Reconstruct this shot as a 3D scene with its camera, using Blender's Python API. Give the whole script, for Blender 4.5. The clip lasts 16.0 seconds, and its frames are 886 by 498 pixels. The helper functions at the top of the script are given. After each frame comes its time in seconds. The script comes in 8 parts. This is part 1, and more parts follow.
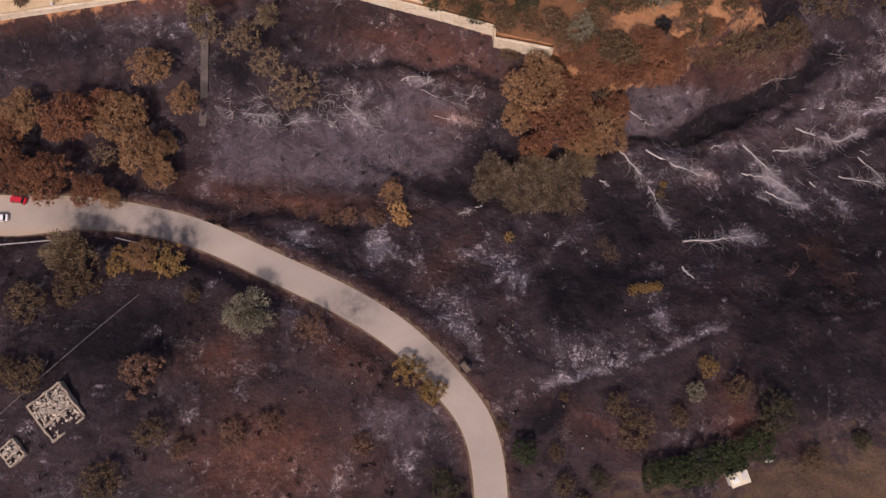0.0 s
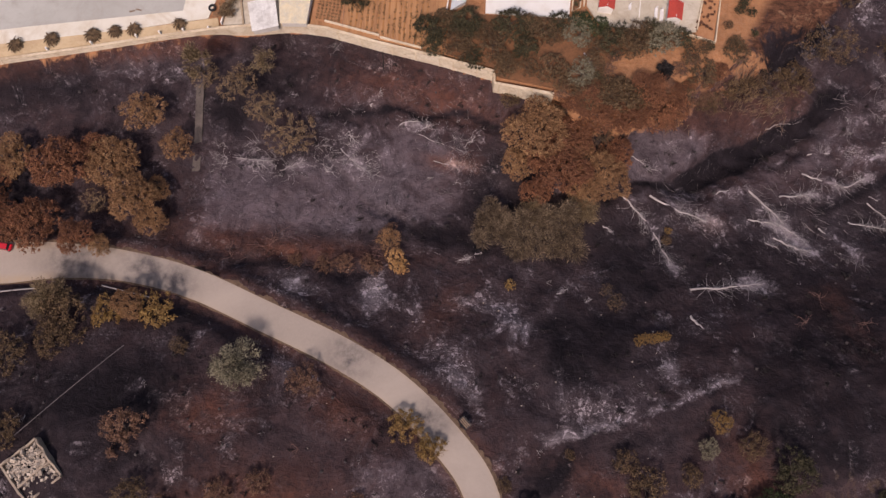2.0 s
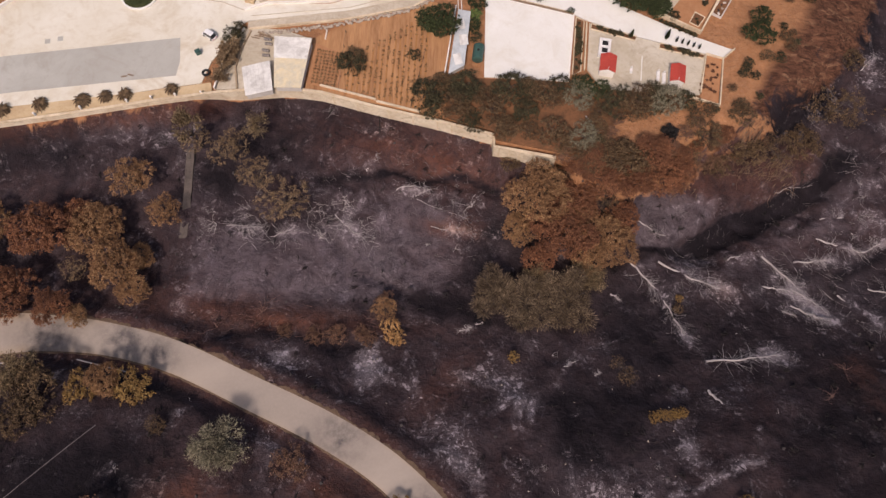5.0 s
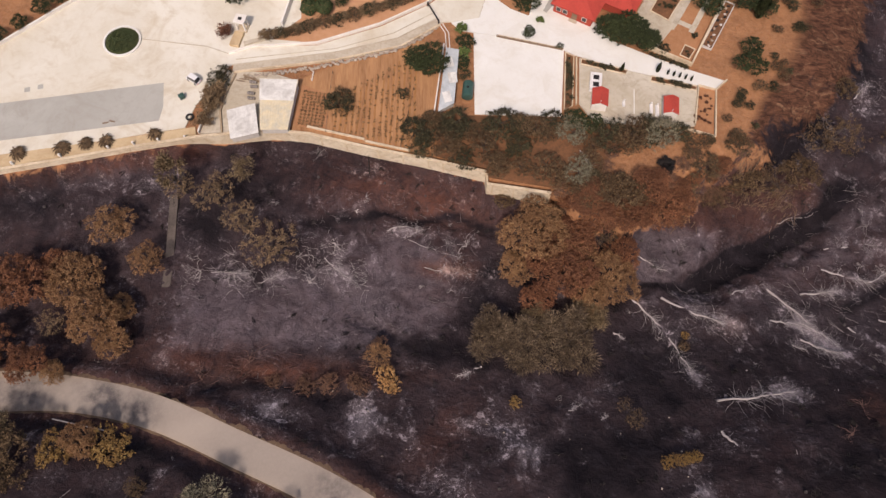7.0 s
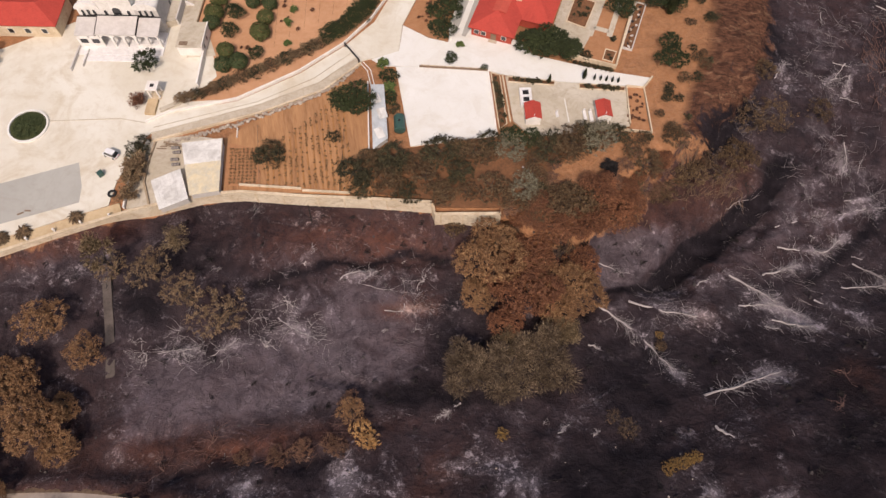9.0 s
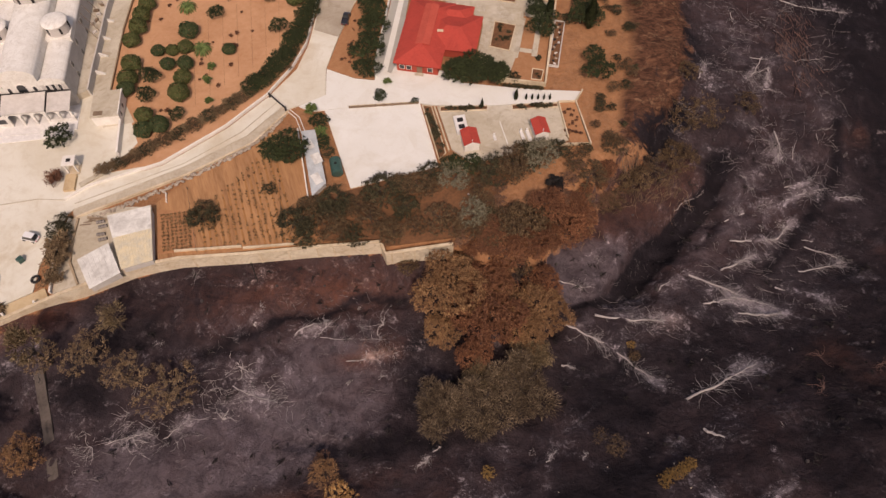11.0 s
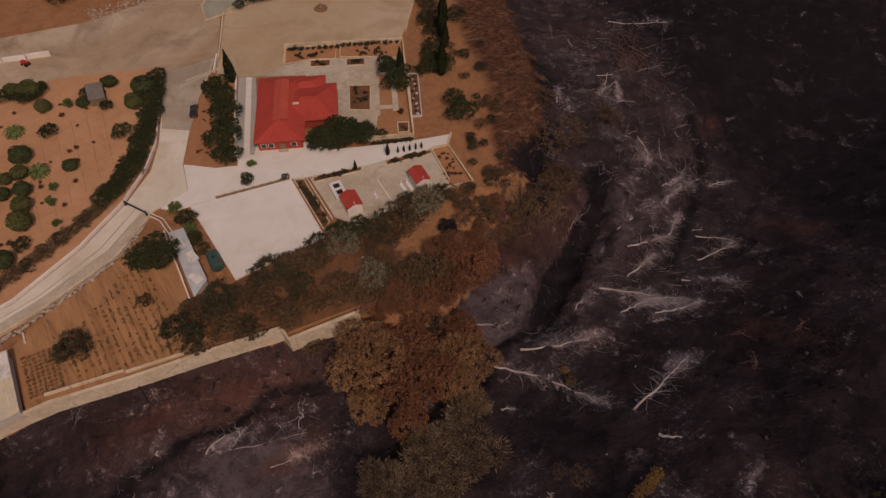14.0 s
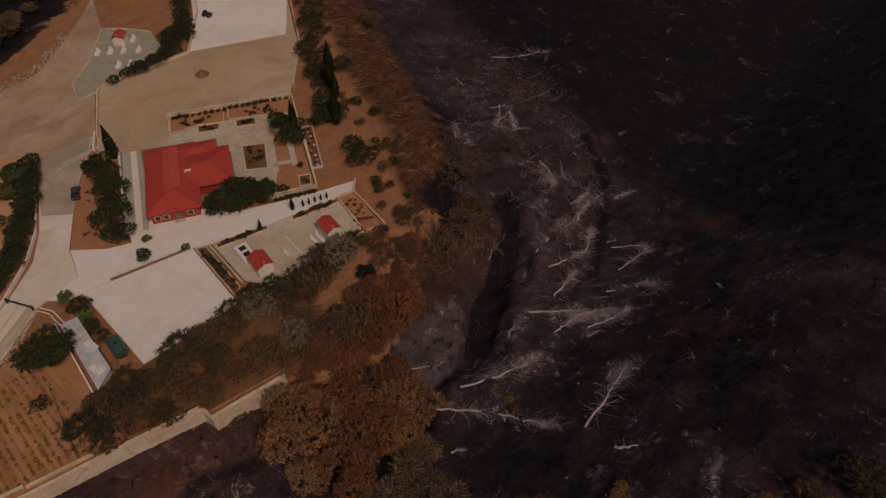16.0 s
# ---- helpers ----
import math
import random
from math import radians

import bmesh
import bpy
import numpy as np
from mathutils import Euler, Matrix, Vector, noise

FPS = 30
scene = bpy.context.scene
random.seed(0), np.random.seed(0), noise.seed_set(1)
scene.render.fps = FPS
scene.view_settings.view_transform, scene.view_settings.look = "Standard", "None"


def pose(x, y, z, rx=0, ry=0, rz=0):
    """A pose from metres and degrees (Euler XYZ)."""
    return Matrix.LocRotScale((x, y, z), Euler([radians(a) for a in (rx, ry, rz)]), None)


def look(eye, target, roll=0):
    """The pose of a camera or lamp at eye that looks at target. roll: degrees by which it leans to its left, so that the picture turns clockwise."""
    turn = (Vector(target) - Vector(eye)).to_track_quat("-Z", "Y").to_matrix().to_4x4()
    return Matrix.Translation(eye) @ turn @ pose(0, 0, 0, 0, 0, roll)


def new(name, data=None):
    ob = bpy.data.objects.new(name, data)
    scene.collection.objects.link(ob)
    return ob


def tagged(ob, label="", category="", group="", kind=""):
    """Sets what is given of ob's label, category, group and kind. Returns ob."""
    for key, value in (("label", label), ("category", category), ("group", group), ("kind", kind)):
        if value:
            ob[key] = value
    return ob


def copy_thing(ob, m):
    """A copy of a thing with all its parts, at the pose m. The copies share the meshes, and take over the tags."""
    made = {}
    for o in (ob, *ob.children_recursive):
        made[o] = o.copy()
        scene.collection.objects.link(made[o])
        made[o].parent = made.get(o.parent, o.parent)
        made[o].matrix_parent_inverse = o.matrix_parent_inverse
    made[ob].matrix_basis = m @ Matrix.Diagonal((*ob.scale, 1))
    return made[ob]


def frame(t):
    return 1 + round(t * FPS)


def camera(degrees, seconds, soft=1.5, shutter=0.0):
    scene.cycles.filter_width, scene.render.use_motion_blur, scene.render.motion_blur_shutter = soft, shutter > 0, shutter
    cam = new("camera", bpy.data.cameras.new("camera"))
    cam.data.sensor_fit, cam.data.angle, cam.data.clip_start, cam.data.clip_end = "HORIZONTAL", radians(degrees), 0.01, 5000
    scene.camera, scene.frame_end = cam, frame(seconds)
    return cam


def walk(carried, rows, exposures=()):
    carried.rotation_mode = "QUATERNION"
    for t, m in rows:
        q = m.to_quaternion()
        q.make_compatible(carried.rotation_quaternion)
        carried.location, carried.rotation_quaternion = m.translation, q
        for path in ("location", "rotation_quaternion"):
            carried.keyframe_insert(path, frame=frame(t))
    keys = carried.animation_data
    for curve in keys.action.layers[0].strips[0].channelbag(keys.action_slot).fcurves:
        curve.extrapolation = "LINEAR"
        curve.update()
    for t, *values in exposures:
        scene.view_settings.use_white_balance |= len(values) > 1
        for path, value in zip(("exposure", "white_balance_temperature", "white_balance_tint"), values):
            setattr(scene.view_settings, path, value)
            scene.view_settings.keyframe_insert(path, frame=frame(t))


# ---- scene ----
cam = camera(66.0, 16.0, soft=1.45)
# seconds, eye x, y, z in metres, yaw and pitch in degrees
PATH = [
    (0, 0.01, 0.01, 166.00, 0.02, -81.12),
    (0.5, 0.10, 0.32, 164.59, 0.02, -80.16),
    (1, 0.19, 0.64, 163.16, 0.05, -79.15),
    (1.5, 0.27, 0.94, 161.74, 0.06, -78.21),
    (2, 0.34, 1.24, 160.33, 0.03, -77.18),
    (2.5, 0.41, 1.52, 158.91, 0.03, -76.22),
    (3, 0.47, 1.80, 157.46, -0.03, -75.18),
    (3.5, 0.51, 2.07, 156.00, -0.04, -74.21),
    (4, 0.51, 2.34, 154.51, -0.07, -73.17),
    (6.5, 0.33, 3.63, 146.92, -1.23, -68.34),
    (7, 0.17, 3.90, 145.37, -1.92, -67.35),
    (7.5, -0.09, 4.17, 143.79, -3.11, -66.47),
    (8, -0.41, 4.43, 142.19, -6.36, -65.58),
    (8.5, -0.74, 4.68, 140.58, -9.59, -64.72),
    (9, -1.02, 4.91, 138.97, -12.09, -63.76),
    (11.5, -2.04, 5.95, 130.90, -23.14, -58.76),
    (12, -2.22, 6.14, 129.30, -25.02, -57.64),
    (12.5, -2.41, 6.32, 127.70, -26.89, -56.55),
    (13, -2.61, 6.50, 126.11, -29.97, -55.42),
    (13.5, -2.83, 6.67, 124.52, -33.56, -54.30),
    (14, -3.04, 6.85, 122.91, -37.04, -53.10),
    (14.5, -3.25, 7.03, 121.28, -39.70, -51.90),
    (15, -3.45, 7.23, 119.63, -42.78, -50.64),
    (15.5, -3.63, 7.43, 117.96, -44.95, -49.44),
    (16, -3.81, 7.64, 116.29, -48.27, -48.15),
]
walk(cam, [(t, pose(x, y, z, 90 + pitch, 0, yaw)) for t, x, y, z, yaw, pitch in PATH],
     exposures=((0.0, -0.38, 6850, 28), (3.5, -0.45, 6900, 25), (6.5, -0.42, 6950, 21), (9.0, -0.36, 7000, 20), (11.5, -0.78, 7750, 27), (12.5, -1.12, 7950, 31), (13.2, -1.33, 8050, 32), (14.0, -1.6, 8150, 33), (16.0, -2.02, 8400, 31)))

# ---- light: hazy afternoon sun from the south ----
SUN_UP, SUN_FROM = 52.0, 196.0      # degrees above the horizon; compass bearing it comes from (y is north)
sky_world = bpy.data.worlds.new("hazy_sky")
sky_world.use_nodes = True
scene.world = sky_world
sky = sky_world.node_tree.nodes.new("ShaderNodeTexSky")
sky.sky_type = "NISHITA"
sky.sun_disc = False
sky.sun_elevation, sky.sun_rotation = radians(SUN_UP), radians(SUN_FROM)
sky.dust_density, sky.air_density = 4.0, 1.2
back = sky_world.node_tree.nodes["Background"]
back.inputs["Strength"].default_value = 0.14
sky_world.node_tree.links.new(sky.outputs[0], back.inputs["Color"])
sun = new("sun", bpy.data.lights.new("sun", "SUN"))
sun.data.energy, sun.data.angle, sun.data.color = 3.6, radians(5.0), (1.0, 0.93, 0.84)
_b, _e = radians(SUN_FROM), radians(SUN_UP)
sun.matrix_world = look((math.sin(_b) * math.cos(_e) * 300, math.cos(_b) * math.cos(_e) * 300, math.sin(_e) * 300), (0, 0, 0))


# ---- materials ----
def nodes_of(name, rough=0.9, spec=0.2, metal=0.0):
    m = bpy.data.materials.new(name)
    m.use_nodes = True
    tree = m.node_tree
    bsdf = tree.nodes["Principled BSDF"]
    bsdf.inputs["Roughness"].default_value = rough
    bsdf.inputs["Specular IOR Level"].default_value = spec
    bsdf.inputs["Metallic"].default_value = metal
    return m, tree, bsdf


def node(tree, kind, **sets):
    n = tree.nodes.new(kind)
    for key, value in sets.items():
        n.inputs[key].default_value = value
    return n


def place_of(tree, stretch=(1, 1, 1), turn=0.0):
    """World position, so that grain keeps its real size."""
    g = tree.nodes.new("ShaderNodeNewGeometry")
    mp = tree.nodes.new("ShaderNodeMapping")
    mp.inputs["Scale"].default_value = stretch
    mp.inputs["Rotation"].default_value = (0, 0, turn)
    tree.links.new(g.outputs["Position"], mp.inputs["Vector"])
    return mp.outputs[0]


def noise_of(tree, where, scale, detail=4.0, rough=0.6, low=0.35, high=0.65, warp=0.0):
    n = node(tree, "ShaderNodeTexNoise", Scale=scale, Detail=detail, Roughness=rough, Distortion=warp)
    tree.links.new(where, n.inputs["Vector"])
    r = node(tree, "ShaderNodeMapRange", **{"From Min": low, "From Max": high})
    tree.links.new(n.outputs[0], r.inputs["Value"])
    return r.outputs[0]


def mix_of(tree, fac, a, b):
    mx = tree.nodes.new("ShaderNodeMix")
    mx.data_type = "RGBA"
    if isinstance(fac, float):
        mx.inputs[0].default_value = fac
    else:
        tree.links.new(fac, mx.inputs[0])
    for socket, v in ((mx.inputs[6], a), (mx.inputs[7], b)):
        if isinstance(v, tuple):
            socket.default_value = (*v, 1)
        else:
            tree.links.new(v, socket)
    return mx.outputs[2]


def math_of(tree, op, a, b, clamp=True):
    mt = tree.nodes.new("ShaderNodeMath")
    mt.operation, mt.use_clamp = op, clamp
    for socket, v in ((mt.inputs[0], a), (mt.inputs[1], b)):
        if isinstance(v, (int, float)):
            socket.default_value = v
        else:
            tree.links.new(v, socket)
    return mt.outputs[0]


def bump_of(tree, bsdf, height, strength=0.4, distance=0.1):
    b = node(tree, "ShaderNodeBump", Strength=strength, Distance=distance)
    tree.links.new(height, b.inputs["Height"])
    tree.links.new(b.outputs[0], bsdf.inputs["Normal"])


def worn(name, base, dark, light, coarse=0.12, fine=1.6, rough=0.85, bump=0.3, spec=0.2, metal=0.0, stretch=(1, 1, 1), turn=0.0, vary=0.0):
    """A surface with stains at a coarse scale and grain at a fine one."""
    m, tree, bsdf = nodes_of(name, rough, spec, metal)
    where = place_of(tree, stretch, turn)
    stain = noise_of(tree, where, coarse, 5.0, 0.62, 0.4, 0.68, 0.6)
    grain = noise_of(tree, where, fine, 6.0, 0.7, 0.3, 0.7)
    blotch = noise_of(tree, where, coarse * 4.5, 7.0, 0.68, 0.46, 0.66, 0.9)
    colour = mix_of(tree, stain, base, dark)
    colour = mix_of(tree, math_of(tree, "MULTIPLY", blotch, 0.42), colour, dark)
    half = math_of(tree, "MULTIPLY", grain, 0.45)
    colour = mix_of(tree, half, colour, light)
    if vary:
        info = tree.nodes.new("ShaderNodeObjectInfo")
        amount = math_of(tree, "MULTIPLY", info.outputs["Random"], vary)
        colour = mix_of(tree, amount, colour, dark)
    tree.links.new(colour, bsdf.inputs["Base Color"])
    bump_of(tree, bsdf, grain, bump, 0.05)
    return m


def foliage(name, a, b, c, spread=0.35):
    """Leaves that differ one from another and tree from tree."""
    m, tree, bsdf = nodes_of(name, 0.75, 0.25)
    g = tree.nodes.new("ShaderNodeNewGeometry")
    ramp = tree.nodes.new("ShaderNodeValToRGB")
    els = ramp.color_ramp.elements
    els[0].position, els[0].color = 0.0, (*a, 1)
    els[1].position, els[1].color = 1.0, (*c, 1)
    mid = els.new(0.5)
    mid.color = (*b, 1)
    tree.links.new(g.outputs["Random Per Island"], ramp.inputs[0])
    info = tree.nodes.new("ShaderNodeObjectInfo")
    patch = noise_of(tree, place_of(tree), 0.22, 3.0, 0.6, 0.38, 0.62)
    both = math_of(tree, "MULTIPLY", math_of(tree, "ADD", patch, math_of(tree, "MULTIPLY", info.outputs["Random"], 0.5)), spread)
    tree.links.new(mix_of(tree, both, ramp.outputs[0], a), bsdf.inputs["Base Color"])
    return m


def thread_of(tree, where, scale, detail, rough, warp, width):
    """Thin wandering lines: the level line of a warped noise."""
    n = node(tree, "ShaderNodeTexNoise", Scale=scale, Detail=detail, Roughness=rough, Distortion=warp)
    tree.links.new(where, n.inputs["Vector"])
    r = node(tree, "ShaderNodeMapRange", **{"From Min": 0.0, "From Max": width, "To Min": 1.0, "To Max": 0.0})
    tree.links.new(math_of(tree, "ABSOLUTE", math_of(tree, "SUBTRACT", n.outputs[0], 0.5, False), 0.0), r.inputs["Value"])
    return r.outputs[0]


def ragged(tree, mask, grit, amount, low, high):
    """Turns a soft mask into one with a crisp, torn edge."""
    shaken = math_of(tree, "ADD", mask, math_of(tree, "MULTIPLY", math_of(tree, "SUBTRACT", grit, 0.5, False), amount, False), False)
    r = node(tree, "ShaderNodeMapRange", **{"From Min": low, "From Max": high})
    tree.links.new(shaken, r.inputs["Value"])
    return r.outputs[0]


def burnt_ground():
    """Charred slope with ash veins and singed red earth; unburnt soil where the mask says so."""
    m, tree, bsdf = nodes_of("burnt_ground", 0.95, 0.1)
    where = place_of(tree)
    mask = {}
    for key in ("ash", "singe", "soil", "drygrass", "soot_shade", "plain", "scrub"):
        at = tree.nodes.new("ShaderNodeAttribute")
        at.attribute_name = key
        mask[key] = at.outputs["Fac"]
    broad = noise_of(tree, where, 0.022, 3.0, 0.5, 0.36, 0.64, 0.8)
    patch = noise_of(tree, where, 0.075, 6.0, 0.6, 0.36, 0.64, 1.2)
    mid = noise_of(tree, where, 0.3, 7.0, 0.7, 0.36, 0.66, 0.8)
    fine = noise_of(tree, where, 1.5, 6.0, 0.75, 0.34, 0.7)
    grit = noise_of(tree, where, 0.5, 7.0, 0.66, 0.37, 0.63, 0.35)
    torn = noise_of(tree, where, 0.13, 10.0, 0.68, 0.36, 0.64, 1.0)
    char = mix_of(tree, patch, (0.0178, 0.0134, 0.0162), (0.0415, 0.0315, 0.0355))
    char = mix_of(tree, math_of(tree, "MULTIPLY", mid, 0.22), char, (0.07, 0.047, 0.05))
    # smooth plains under a film of grey ash
    film = ragged(tree, mask["plain"], torn, 0.7, 0.2, 0.75)
    flat = math_of(tree, "MULTIPLY", film, math_of(tree, "ADD", math_of(tree, "MULTIPLY", patch, 0.4), 0.5))
    char = mix_of(tree, flat, char, (0.124, 0.1, 0.112))
    char = mix_of(tree, math_of(tree, "MULTIPLY", fine, 0.05), char, (0.13, 0.098, 0.102))
    reddish = math_of(tree, "MULTIPLY", math_of(tree, "ADD", math_of(tree, "MULTIPLY", math_of(tree, "MULTIPLY", broad, 0.2), math_of(tree, "SUBTRACT", 1.0, mask["soot_shade"])), mask["singe"]), math_of(tree, "ADD", math_of(tree, "MULTIPLY", mid, 0.8), 0.25))
    char = mix_of(tree, reddish, char, (0.105, 0.039, 0.026))
    char = mix_of(tree, math_of(tree, "MULTIPLY", math_of(tree, "MULTIPLY", fine, mask["singe"]), 0.4), char, (0.21, 0.098, 0.058))
    # dark creases and scuffs
    crease = math_of(tree, "MULTIPLY", thread_of(tree, where, 0.11, 7.0, 0.6, 1.6, 0.03), math_of(tree, "ADD", grit, 0.15))
    char = mix_of(tree, math_of(tree, "MULTIPLY", crease, 0.6), char, (0.014, 0.0105, 0.0125))
    char = mix_of(tree, math_of(tree, "MULTIPLY", noise_of(tree, where, 0.5, 10.0, 0.7, 0.54, 0.72, 0.3), 0.22), char, (0.115, 0.09, 0.098))
    # black stains of their own shape; the mask also holds pit and ledge shade
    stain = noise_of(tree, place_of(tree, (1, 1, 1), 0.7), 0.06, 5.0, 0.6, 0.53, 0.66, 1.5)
    crisp = ragged(tree, mask["soot_shade"], torn, 0.42, 0.22, 0.85)
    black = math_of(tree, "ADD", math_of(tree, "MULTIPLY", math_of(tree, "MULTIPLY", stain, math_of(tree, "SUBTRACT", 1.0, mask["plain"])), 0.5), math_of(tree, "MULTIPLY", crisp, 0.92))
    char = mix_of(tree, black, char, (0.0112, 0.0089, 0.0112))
    # bluish grey smudges of fine ash on top of the soot
    smudge = math_of(tree, "MULTIPLY", noise_of(tree, where, 0.2, 9.0, 0.7, 0.5, 0.7, 0.6), math_of(tree, "ADD", math_of(tree, "MULTIPLY", grit, 0.6), 0.15))
    char = mix_of(tree, math_of(tree, "MULTIPLY", smudge, 0.3), char, (0.088, 0.073, 0.088))
    # ash: chips, crumbs and a thin film, with few branching veins
    lines = math_of(tree, "ADD", thread_of(tree, where, 0.26, 6.0, 0.66, 1.6, 0.02), math_of(tree, "MULTIPLY", thread_of(tree, where, 0.6, 4.0, 0.6, 1.4, 0.03), 0.8))
    chips = noise_of(tree, where, 0.55, 12.0, 0.72, 0.55, 0.6, 0.5)
    crumbs = noise_of(tree, where, 1.6, 8.0, 0.7, 0.57, 0.615)
    clump = noise_of(tree, where, 0.11, 5.0, 0.65, 0.5, 0.66, 0.8)
    near = ragged(tree, mask["ash"], torn, 0.9, 0.25, 0.7)
    bits = math_of(tree, "ADD", math_of(tree, "MULTIPLY", chips, 0.68), math_of(tree, "MULTIPLY", crumbs, 0.55))
    bits = math_of(tree, "ADD", bits, math_of(tree, "MULTIPLY", lines, 0.2))
    powder = math_of(tree, "MULTIPLY", near, math_of(tree, "ADD", bits, math_of(tree, "ADD", math_of(tree, "MULTIPLY", math_of(tree, "SUBTRACT", mask["ash"], 0.55), 0.9), 0.03)))
    stray = math_of(tree, "MULTIPLY", math_of(tree, "ADD", math_of(tree, "MULTIPLY", crumbs, 0.5), math_of(tree, "ADD", math_of(tree, "MULTIPLY", chips, 0.45), math_of(tree, "MULTIPLY", lines, 0.12))), math_of(tree, "ADD", math_of(tree, "MULTIPLY", clump, 0.62), 0.0))
    bare = math_of(tree, "SUBTRACT", 1.0, math_of(tree, "MULTIPLY", crisp, 0.97))
    pale = math_of(tree, "ADD", powder, math_of(tree, "MULTIPLY", stray, bare))
    char = mix_of(tree, pale, char, mix_of(tree, mask["singe"], (0.40, 0.345, 0.365), (0.50, 0.31, 0.235)))
    step = ragged(tree, mask["soil"], torn, 0.7, 0.36, 0.62)
    earth = mix_of(tree, mid, (0.38, 0.175, 0.082), (0.24, 0.108, 0.052))
    earth = mix_of(tree, math_of(tree, "MULTIPLY", fine, 0.5), earth, (0.42, 0.25, 0.145))
    blades = noise_of(tree, place_of(tree, (0.2, 1.2, 1), 0.9), 0.9, 6.0, 0.7, 0.4, 0.66, 0.6)
    grass = mix_of(tree, blades, (0.05, 0.023, 0.016), (0.17, 0.08, 0.047))
    streak = noise_of(tree, place_of(tree, (0.1, 1.0, 1), 0.75), 0.55, 5.0, 0.7, 0.55, 0.68, 0.8)
    grass = mix_of(tree, math_of(tree, "MULTIPLY", streak, math_of(tree, "MULTIPLY", math_of(tree, "ADD", fine, 0.2), 0.6)), grass, (0.42, 0.25, 0.15))
    earth = mix_of(tree, mask["drygrass"], earth, grass)
    # unburnt field: dull brown earth with patches of low weeds
    weeds = mix_of(tree, torn, (0.112, 0.068, 0.046), (0.05, 0.036, 0.026))
    weeds = mix_of(tree, math_of(tree, "MULTIPLY", fine, 0.45), weeds, (0.165, 0.108, 0.072))
    earth = mix_of(tree, mask["scrub"], earth, weeds)
    tree.links.new(mix_of(tree, step, char, earth), bsdf.inputs["Base Color"])
    bump_of(tree, bsdf, math_of(tree, "ADD", math_of(tree, "MULTIPLY", grit, 1.5, False), math_of(tree, "MULTIPLY", fine, 0.2), False), 0.42, 0.5)
    return m


def stained(name, base, pale, tan, scale=0.04, tracks=0.35, bump=0.08):
    """Old paving: bleached and soiled areas, blotches, wheel marks and grain."""
    m, tree, bsdf = nodes_of(name, 0.9, 0.2)
    where = place_of(tree)
    bleached = noise_of(tree, where, scale * 0.7, 5.0, 0.58, 0.4, 0.6, 1.2)
    soiled = noise_of(tree, where, scale * 1.9, 8.0, 0.66, 0.5, 0.68, 1.6)
    blotch = noise_of(tree, where, scale * 9.0, 9.0, 0.72, 0.48, 0.7, 0.6)
    grain = noise_of(tree, where, 1.4, 7.0, 0.75, 0.3, 0.7)
    marks = math_of(tree, "ADD", thread_of(tree, where, scale * 0.8, 2.0, 0.4, 0.5, 0.012), thread_of(tree, place_of(tree, (1, 1, 1), 1.1), scale * 1.1, 2.0, 0.4, 0.6, 0.01))
    colour = mix_of(tree, bleached, base, pale)
    colour = mix_of(tree, math_of(tree, "MULTIPLY", soiled, 0.75), colour, tan)
    colour = mix_of(tree, math_of(tree, "MULTIPLY", blotch, 0.4), colour, tan)
    colour = mix_of(tree, math_of(tree, "MULTIPLY", math_of(tree, "MULTIPLY", marks, tracks), math_of(tree, "ADD", blotch, 0.3)), colour, tuple(v * 0.75 for v in tan))
    colour = mix_of(tree, math_of(tree, "MULTIPLY", grain, 0.25), colour, pale)
    tree.links.new(colour, bsdf.inputs["Base Color"])
    bump_of(tree, bsdf, grain, bump, 0.05)
    return m


GROUND = burnt_ground()
CONCRETE = stained("pale_concrete", (0.61, 0.565, 0.465), (0.70, 0.675, 0.595), (0.50, 0.415, 0.295), 0.04, 0.1)
CONCRETE_WHITE = stained("bright_concrete", (0.69, 0.68, 0.635), (0.74, 0.735, 0.70), (0.61, 0.575, 0.50), 0.05, 0.08, 0.06)
CONCRETE_GREY = stained("grey_paving", (0.45, 0.39, 0.295), (0.56, 0.51, 0.42), (0.32, 0.255, 0.18), 0.09, 0.15, 0.1)
ASPHALT_PALE = stained("worn_grey_asphalt", (0.375, 0.368, 0.335), (0.43, 0.425, 0.39), (0.33, 0.31, 0.27), 0.05, 0.2, 0.1)
STONY = worn("stony_strip", (0.50, 0.44, 0.345), (0.36, 0.29, 0.21), (0.60, 0.55, 0.46), 0.3, 1.6, 0.95, 0.4)


